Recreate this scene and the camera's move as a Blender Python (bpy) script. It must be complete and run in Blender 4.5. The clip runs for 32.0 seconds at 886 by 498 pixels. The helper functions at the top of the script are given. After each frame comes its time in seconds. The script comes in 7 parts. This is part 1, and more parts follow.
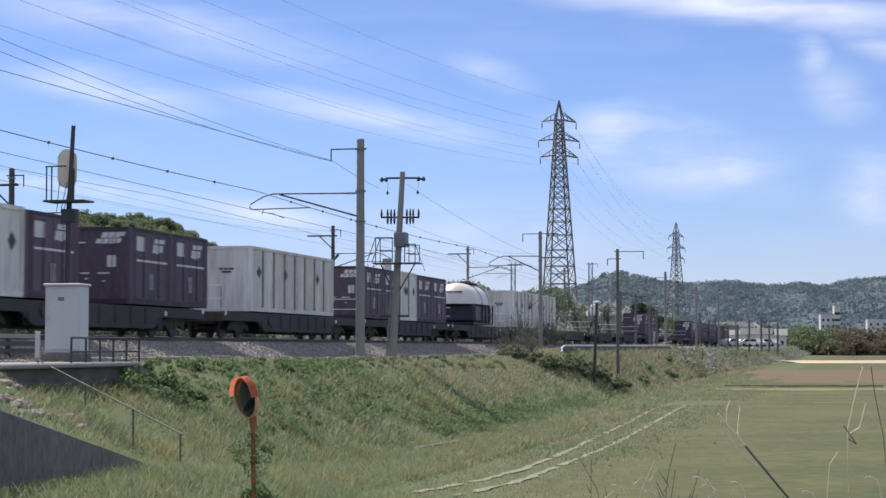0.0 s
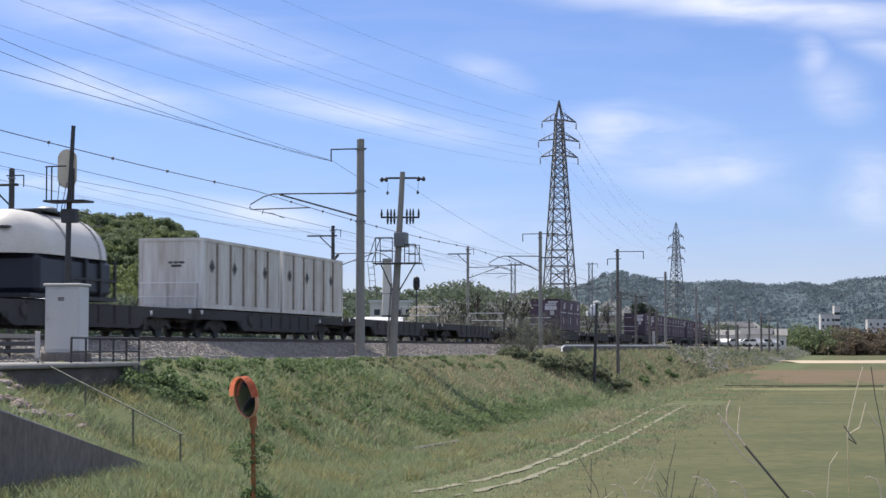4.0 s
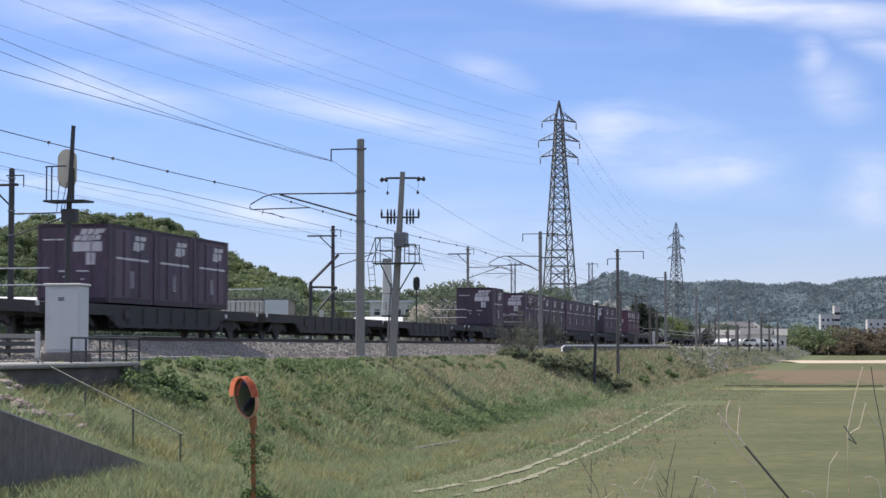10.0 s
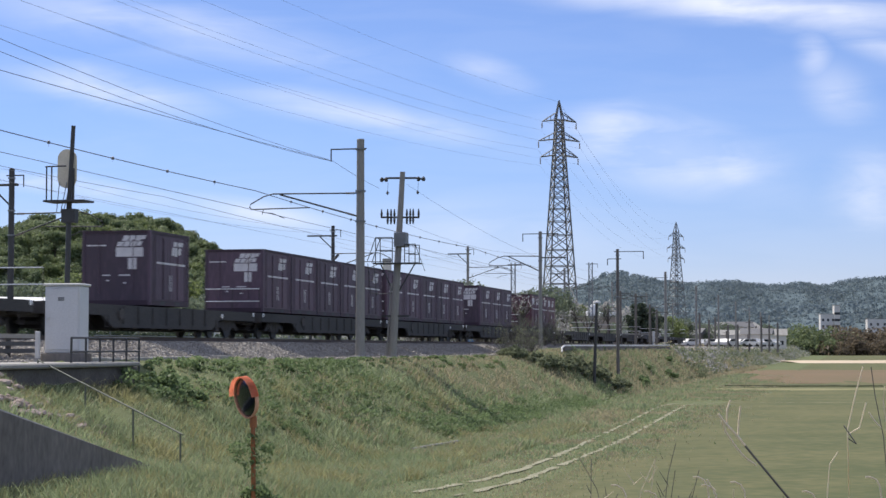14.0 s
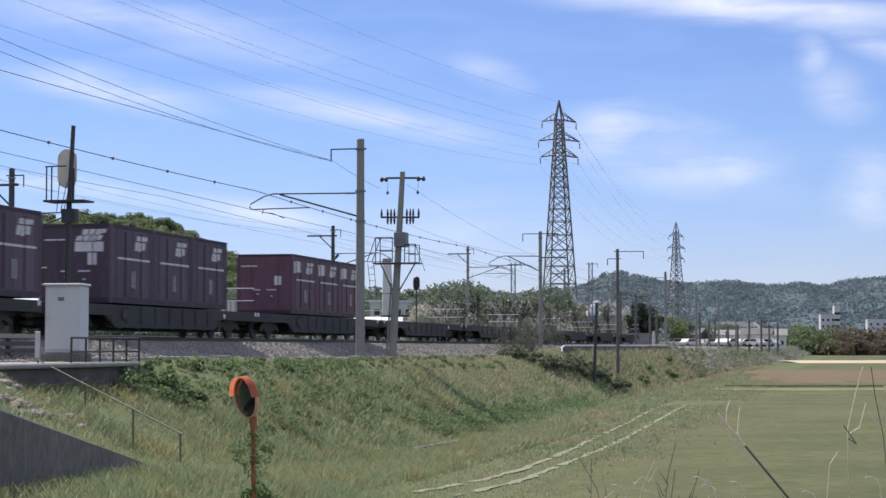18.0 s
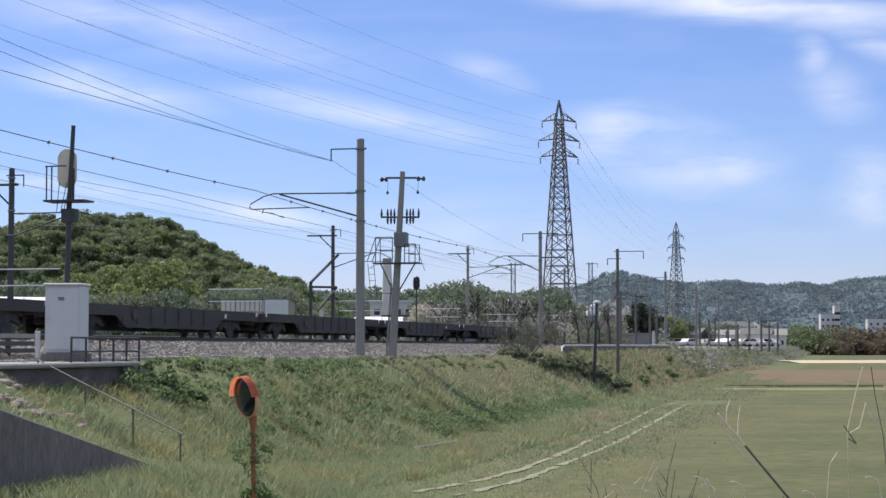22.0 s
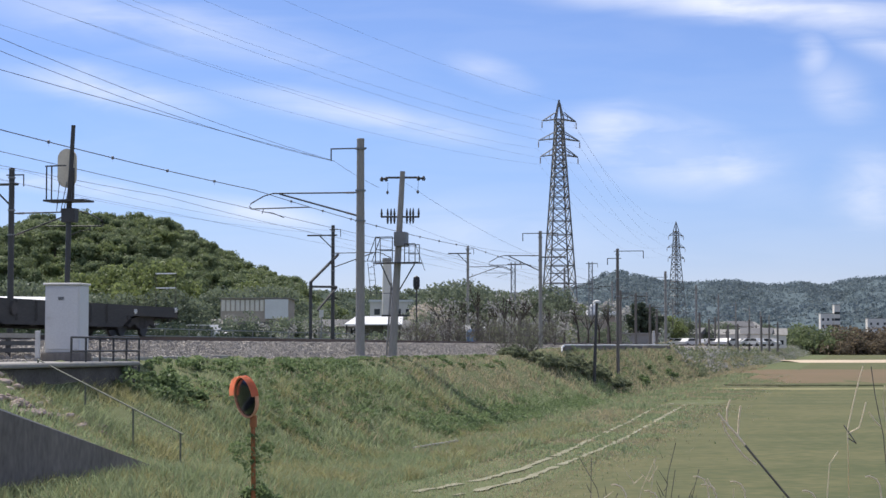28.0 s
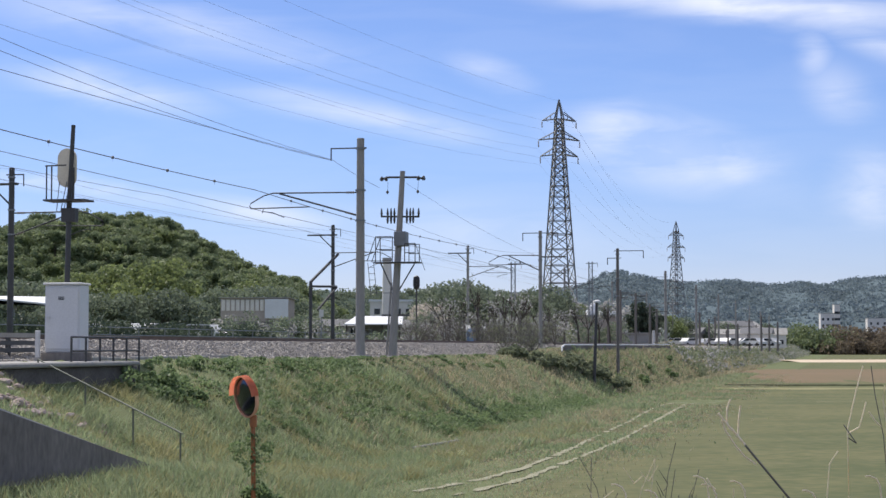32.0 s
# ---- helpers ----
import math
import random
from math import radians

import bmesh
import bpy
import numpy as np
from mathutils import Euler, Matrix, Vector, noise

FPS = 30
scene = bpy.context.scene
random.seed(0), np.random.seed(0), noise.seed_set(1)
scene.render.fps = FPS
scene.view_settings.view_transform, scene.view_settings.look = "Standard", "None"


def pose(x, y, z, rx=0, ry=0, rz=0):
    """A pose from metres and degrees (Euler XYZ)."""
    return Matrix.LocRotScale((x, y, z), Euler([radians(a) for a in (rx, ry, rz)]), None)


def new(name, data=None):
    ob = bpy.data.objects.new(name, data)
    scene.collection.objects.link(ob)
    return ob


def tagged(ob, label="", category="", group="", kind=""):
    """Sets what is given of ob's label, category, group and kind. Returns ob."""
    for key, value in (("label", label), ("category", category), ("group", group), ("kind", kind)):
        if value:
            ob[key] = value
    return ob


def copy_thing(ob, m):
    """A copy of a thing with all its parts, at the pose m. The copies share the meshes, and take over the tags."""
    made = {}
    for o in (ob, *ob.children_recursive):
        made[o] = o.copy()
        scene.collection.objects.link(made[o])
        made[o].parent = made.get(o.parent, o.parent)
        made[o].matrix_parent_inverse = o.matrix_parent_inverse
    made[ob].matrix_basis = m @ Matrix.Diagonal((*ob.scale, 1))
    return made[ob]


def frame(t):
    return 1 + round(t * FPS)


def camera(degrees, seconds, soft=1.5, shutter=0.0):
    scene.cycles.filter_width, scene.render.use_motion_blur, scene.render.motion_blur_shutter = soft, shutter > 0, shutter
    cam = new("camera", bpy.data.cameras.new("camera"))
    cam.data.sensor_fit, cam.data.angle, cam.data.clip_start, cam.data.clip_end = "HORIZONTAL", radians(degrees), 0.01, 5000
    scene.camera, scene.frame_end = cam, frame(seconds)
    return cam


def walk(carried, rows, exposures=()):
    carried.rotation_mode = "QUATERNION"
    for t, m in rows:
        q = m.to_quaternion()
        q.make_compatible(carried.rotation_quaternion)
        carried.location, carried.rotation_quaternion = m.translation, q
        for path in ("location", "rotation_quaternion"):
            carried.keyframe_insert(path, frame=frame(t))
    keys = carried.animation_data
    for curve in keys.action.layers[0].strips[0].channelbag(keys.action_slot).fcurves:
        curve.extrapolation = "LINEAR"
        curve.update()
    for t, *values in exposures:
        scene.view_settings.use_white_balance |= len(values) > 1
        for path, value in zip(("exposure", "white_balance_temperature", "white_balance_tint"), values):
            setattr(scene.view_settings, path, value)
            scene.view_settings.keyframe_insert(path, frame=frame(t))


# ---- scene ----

# camera: still, on the field side of the line
CAM_Z = 3.2
TILT = 3.065
cam = camera(27.12, 32.0, soft=1.5, shutter=0.4)
NODS = ((0.0, 0.0), (10.0, 0.0), (20.0, -0.003), (27.0, -0.015), (30.2, -0.02), (30.9, -0.05), (31.1, -0.05), (31.6, -0.028), (32.0, -0.024))
walk(cam, [(t, pose(0, 0, CAM_Z, 90 + TILT + nod, 0, 0)) for t, nod in NODS])

# the railway line: s runs along it away from the camera, w across it towards the camera's side
TRACK_TURN = radians(12.42)
TRACK_OFF = 23.9
RAIL_Z = 3.55
ALONG = Vector((math.sin(TRACK_TURN), math.cos(TRACK_TURN), 0))
ACROSS = Vector((math.cos(TRACK_TURN), -math.sin(TRACK_TURN), 0))


def tw(s, w, z=0.0):
    return ALONG * s + ACROSS * (w - TRACK_OFF) + Vector((0, 0, z))


def tpose(s, w, z=0.0, turn=0.0):
    v = tw(s, w, z)
    return pose(v.x, v.y, v.z, 0, 0, -12.42 + turn)


def to_sw(x, y):
    return x * ALONG.x + y * ALONG.y, x * ACROSS.x + y * ACROSS.y + TRACK_OFF


# ---------------------------------------------------------------- light
SUN_AZ = radians(-36)          # measured from +y towards +x
SUN_EL = radians(52)


def build_world():
    world = bpy.data.worlds.new("sky")
    scene.world = world
    world.use_nodes = True
    nt = world.node_tree
    nt.nodes.clear()
    N, L = nt.nodes.new, nt.links.new
    sky = N("ShaderNodeTexSky")
    sky.sky_type = "NISHITA"
    sky.sun_disc = False
    sky.sun_elevation = SUN_EL
    sky.sun_rotation = SUN_AZ
    sky.altitude = 1200
    sky.air_density, sky.dust_density, sky.ozone_density = 1.0, 0.1, 5.0
    tc = N("ShaderNodeTexCoord")
    sep = N("ShaderNodeSeparateXYZ")
    L(tc.outputs["Generated"], sep.inputs[0])

    def mth(op, a, b=None, clamp=False):
        n = N("ShaderNodeMath")
        n.operation = op
        n.use_clamp = clamp
        for i, v in enumerate((a, b)):
            if v is None:
                continue
            if isinstance(v, (int, float)):
                n.inputs[i].default_value = v
            else:
                L(v, n.inputs[i])
        return n.outputs[0]
    ahead = mth("MAXIMUM", sep.outputs["Y"], 0.05)
    u = mth("DIVIDE", sep.outputs["X"], ahead)
    v = mth("DIVIDE", sep.outputs["Z"], ahead)
    comb = N("ShaderNodeCombineXYZ")
    L(u, comb.inputs[0])
    L(v, comb.inputs[1])
    # wind-drawn grain of the cirrus
    mp = N("ShaderNodeMapping")
    mp.inputs["Rotation"].default_value = (0, 0, radians(14))
    mp.inputs["Scale"].default_value = (10, 50, 1)
    L(comb.outputs[0], mp.inputs[0])
    grain = N("ShaderNodeTexNoise")
    grain.inputs["Scale"].default_value = 1.0
    grain.inputs["Detail"].default_value = 7
    grain.inputs["Roughness"].default_value = 0.55
    grain.inputs["Distortion"].default_value = 0.6
    L(mp.outputs[0], grain.inputs["Vector"])
    g = mth("MULTIPLY_ADD", grain.outputs["Fac"], 4.2)
    g.node.inputs[2].default_value = -1.5
    g.node.use_clamp = True
    total = None
    # centre u, v, half length, half height, lean in degrees, density
    for cu, cv, a, b, lean, k in ((0.123, 0.106, 0.088, 0.030, -11, 0.5), (0.098, 0.116, 0.045, 0.024, -8, 0.55), (0.158, 0.099, 0.040, 0.022, -10, 0.45),
                                  (-0.045, 0.127, 0.115, 0.013, -11, 0.34), (-0.185, 0.142, 0.080, 0.016, -11, 0.4), (0.027, 0.149, 0.034, 0.013, -18, 0.4),
                                  (0.203, 0.160, 0.014, 0.022, 10, 0.3), (0.216, 0.139, 0.030, 0.022, -30, 0.26), (0.17, 0.187, 0.19, 0.016, -5, 0.58),
                                  (0.245, 0.165, 0.06, 0.014, -20, 0.4), (-0.20, 0.087, 0.10, 0.009, -8, 0.4), (-0.10, 0.073, 0.08, 0.010, -9, 0.38),
                                  (0.235, 0.086, 0.035, 0.03, 0, 0.42), (-0.16, 0.178, 0.16, 0.024, -10, 0.3), (0.02, 0.06, 0.12, 0.03, -4, 0.16)):
        m = N("ShaderNodeMapping")
        m.vector_type = "TEXTURE"
        m.inputs["Location"].default_value = (cu, cv, 0)
        m.inputs["Rotation"].default_value = (0, 0, radians(lean))
        m.inputs["Scale"].default_value = (a, b, 1)
        L(comb.outputs[0], m.inputs[0])
        gr = N("ShaderNodeTexGradient")
        gr.gradient_type = "SPHERICAL"
        L(m.outputs[0], gr.inputs[0])
        soften = N("ShaderNodeMapRange")
        soften.interpolation_type = "SMOOTHSTEP"
        soften.inputs["To Max"].default_value = k
        L(gr.outputs["Fac"], soften.inputs["Value"])
        s = soften.outputs[0]
        total = s if total is None else mth("MAXIMUM", total, s)
    fluff = N("ShaderNodeTexNoise")
    fluff.inputs["Scale"].default_value = 22
    fluff.inputs["Detail"].default_value = 5
    L(comb.outputs[0], fluff.inputs["Vector"])
    g2 = mth("MULTIPLY_ADD", fluff.outputs["Fac"], 1.7)
    g2.node.inputs[2].default_value = -0.18
    g2.node.use_clamp = True
    soft = mth("MULTIPLY_ADD", g, 0.8)
    soft.node.inputs[2].default_value = 0.42
    mask = mth("MULTIPLY", mth("MULTIPLY", total, soft), mth("MULTIPLY_ADD", g2, 0.8), True)
    veil = mth("MULTIPLY", g, 0.05)
    mask = mth("ADD", mask, veil, True)
    # bright veil added over the unseen sky, thickest overhead, to lift the shade
    wide = N("ShaderNodeTexNoise")
    wide.inputs["Scale"].default_value = 2.2
    wide.inputs["Detail"].default_value = 5
    L(tc.outputs["Generated"], wide.inputs["Vector"])
    aloft = N("ShaderNodeMapRange")
    aloft.interpolation_type = "SMOOTHSTEP"
    aloft.inputs["From Min"].default_value = 0.12
    aloft.inputs["From Max"].default_value = 0.55
    aloft.inputs["To Max"].default_value = 0.85
    L(sep.outputs["Z"], aloft.inputs["Value"])
    mask = mth("MAXIMUM", mask, mth("MULTIPLY", aloft.outputs[0], wide.outputs["Fac"]))
    mix = N("ShaderNodeMix")
    mix.data_type = "RGBA"
    L(mask, mix.inputs["Factor"])
    deep = N("ShaderNodeMix")
    deep.data_type = "RGBA"
    deep.blend_type = "MULTIPLY"
    deep.inputs["Factor"].default_value = 1.0
    L(sky.outputs[0], deep.inputs["A"])
    # paler and more violet towards the skyline
    low = N("ShaderNodeMix")
    low.data_type = "RGBA"
    rise = N("ShaderNodeMapRange")
    rise.interpolation_type = "SMOOTHSTEP"
    rise.inputs["From Max"].default_value = 0.13
    L(sep.outputs["Z"], rise.inputs["Value"])
    L(rise.outputs[0], low.inputs["Factor"])
    low.inputs["A"].default_value = (0.86, 0.79, 1.0, 1)
    low.inputs["B"].default_value = (0.91, 0.895, 1.12, 1)
    L(low.outputs["Result"], deep.inputs["B"])
    L(deep.outputs["Result"], mix.inputs["A"])
    mix.inputs["B"].default_value = (8.6, 9.0, 10.4, 1)
    bg = N("ShaderNodeBackground")
    bg.inputs["Strength"].default_value = 0.085
    L(mix.outputs["Result"], bg.inputs["Color"])
    out = N("ShaderNodeOutputWorld")
    L(bg.outputs[0], out.inputs["Surface"])
    sun = bpy.data.lights.new("sun", "SUN")
    sun.energy = 4.0
    sun.angle = radians(0.53)
    sun.color = (1.0, 0.95, 0.87)
    ob = new("sun", sun)
    d = Vector((math.sin(SUN_AZ) * math.cos(SUN_EL), math.cos(SUN_AZ) * math.cos(SUN_EL), math.sin(SUN_EL)))
    ob.matrix_world = Matrix.Translation((0, 0, 60)) @ d.to_track_quat("Z", "Y").to_matrix().to_4x4()


build_world()
scene.view_settings.exposure = 0.35

# ---------------------------------------------------------------- materials


def mat(name, col, col2=None, rough=0.8, scale=4.0, fine=40.0, bump=0.2, metal=0.0, spread=0.25, rand=0.0, stretch=(1, 1, 1), island=False, dist=0.02, tight=1.0, gloss=0.5):
    """A surface whose colour wanders between two tones at two scales, with fine relief."""
    m = bpy.data.materials.new(name)
    m.use_nodes = True
    nt = m.node_tree
    N, L = nt.nodes.new, nt.links.new
    b = nt.nodes["Principled BSDF"]
    b.inputs["Roughness"].default_value = rough
    b.inputs["Metallic"].default_value = metal
    b.inputs["Specular IOR Level"].default_value = gloss if rough < 0.88 else min(gloss, 0.12)
    col2 = col2 or tuple(c * (1 - spread) for c in col)
    tc = N("ShaderNodeTexCoord")
    mp = N("ShaderNodeMapping")
    mp.inputs["Scale"].default_value = stretch
    L(tc.outputs["Object"], mp.inputs[0])
    n1, n2 = N("ShaderNodeTexNoise"), N("ShaderNodeTexNoise")
    for n, s, d in ((n1, scale, 4), (n2, fine, 3)):
        n.inputs["Scale"].default_value = s
        n.inputs["Detail"].default_value = d
        L(mp.outputs[0], n.inputs["Vector"])
    add = N("ShaderNodeMath")
    add.operation = "ADD"
    L(n1.outputs["Fac"], add.inputs[0])
    L(n2.outputs["Fac"], add.inputs[1])
    last = add.outputs[0]
    if rand or island:
        info = N("ShaderNodeNewGeometry" if island else "ShaderNodeObjectInfo")
        ml = N("ShaderNodeMath")
        ml.operation = "MULTIPLY_ADD"
        L(info.outputs["Random Per Island" if island else "Random"], ml.inputs[0])
        ml.inputs[1].default_value = rand or 0.5
        ml.inputs[2].default_value = -(rand or 0.5) / 2
        ad = N("ShaderNodeMath")
        ad.operation = "ADD"
        L(last, ad.inputs[0])
        L(ml.outputs[0], ad.inputs[1])
        last = ad.outputs[0]
    rng = N("ShaderNodeMapRange")
    rng.inputs["From Min"].default_value = 1 - 0.38 * tight
    rng.inputs["From Max"].default_value = 1 + 0.38 * tight
    L(last, rng.inputs["Value"])
    mix = N("ShaderNodeMix")
    mix.data_type = "RGBA"
    L(rng.outputs[0], mix.inputs["Factor"])
    mix.inputs["A"].default_value = (*col2, 1)
    mix.inputs["B"].default_value = (*col, 1)
    L(mix.outputs["Result"], b.inputs["Base Color"])
    if bump:
        bp = N("ShaderNodeBump")
        bp.inputs["Strength"].default_value = bump
        bp.inputs["Distance"].default_value = dist
        L(n2.outputs["Fac"], bp.inputs["Height"])
        L(bp.outputs[0], b.inputs["Normal"])
    return m


def leafy(name, col, col2, rand=0.6, through_light=0.5):
    """Thin leaves: some light comes through them."""
    m = mat(name, col, col2, rough=0.6, scale=0.35, fine=3.0, bump=0, rand=rand, island=True)
    nt = m.node_tree
    b = nt.nodes["Principled BSDF"]
    b.inputs["Specular IOR Level"].default_value = 0.25
    tr = nt.nodes.new("ShaderNodeBsdfTranslucent")
    mx = nt.nodes.new("ShaderNodeMixShader")
    mx.inputs[0].default_value = through_light
    src = b.inputs["Base Color"].links[0].from_socket
    nt.links.new(src, tr.inputs["Color"])
    nt.links.new(b.outputs[0], mx.inputs[1])
    nt.links.new(tr.outputs[0], mx.inputs[2])
    nt.links.new(mx.outputs[0], nt.nodes["Material Output"].inputs["Surface"])
    return m


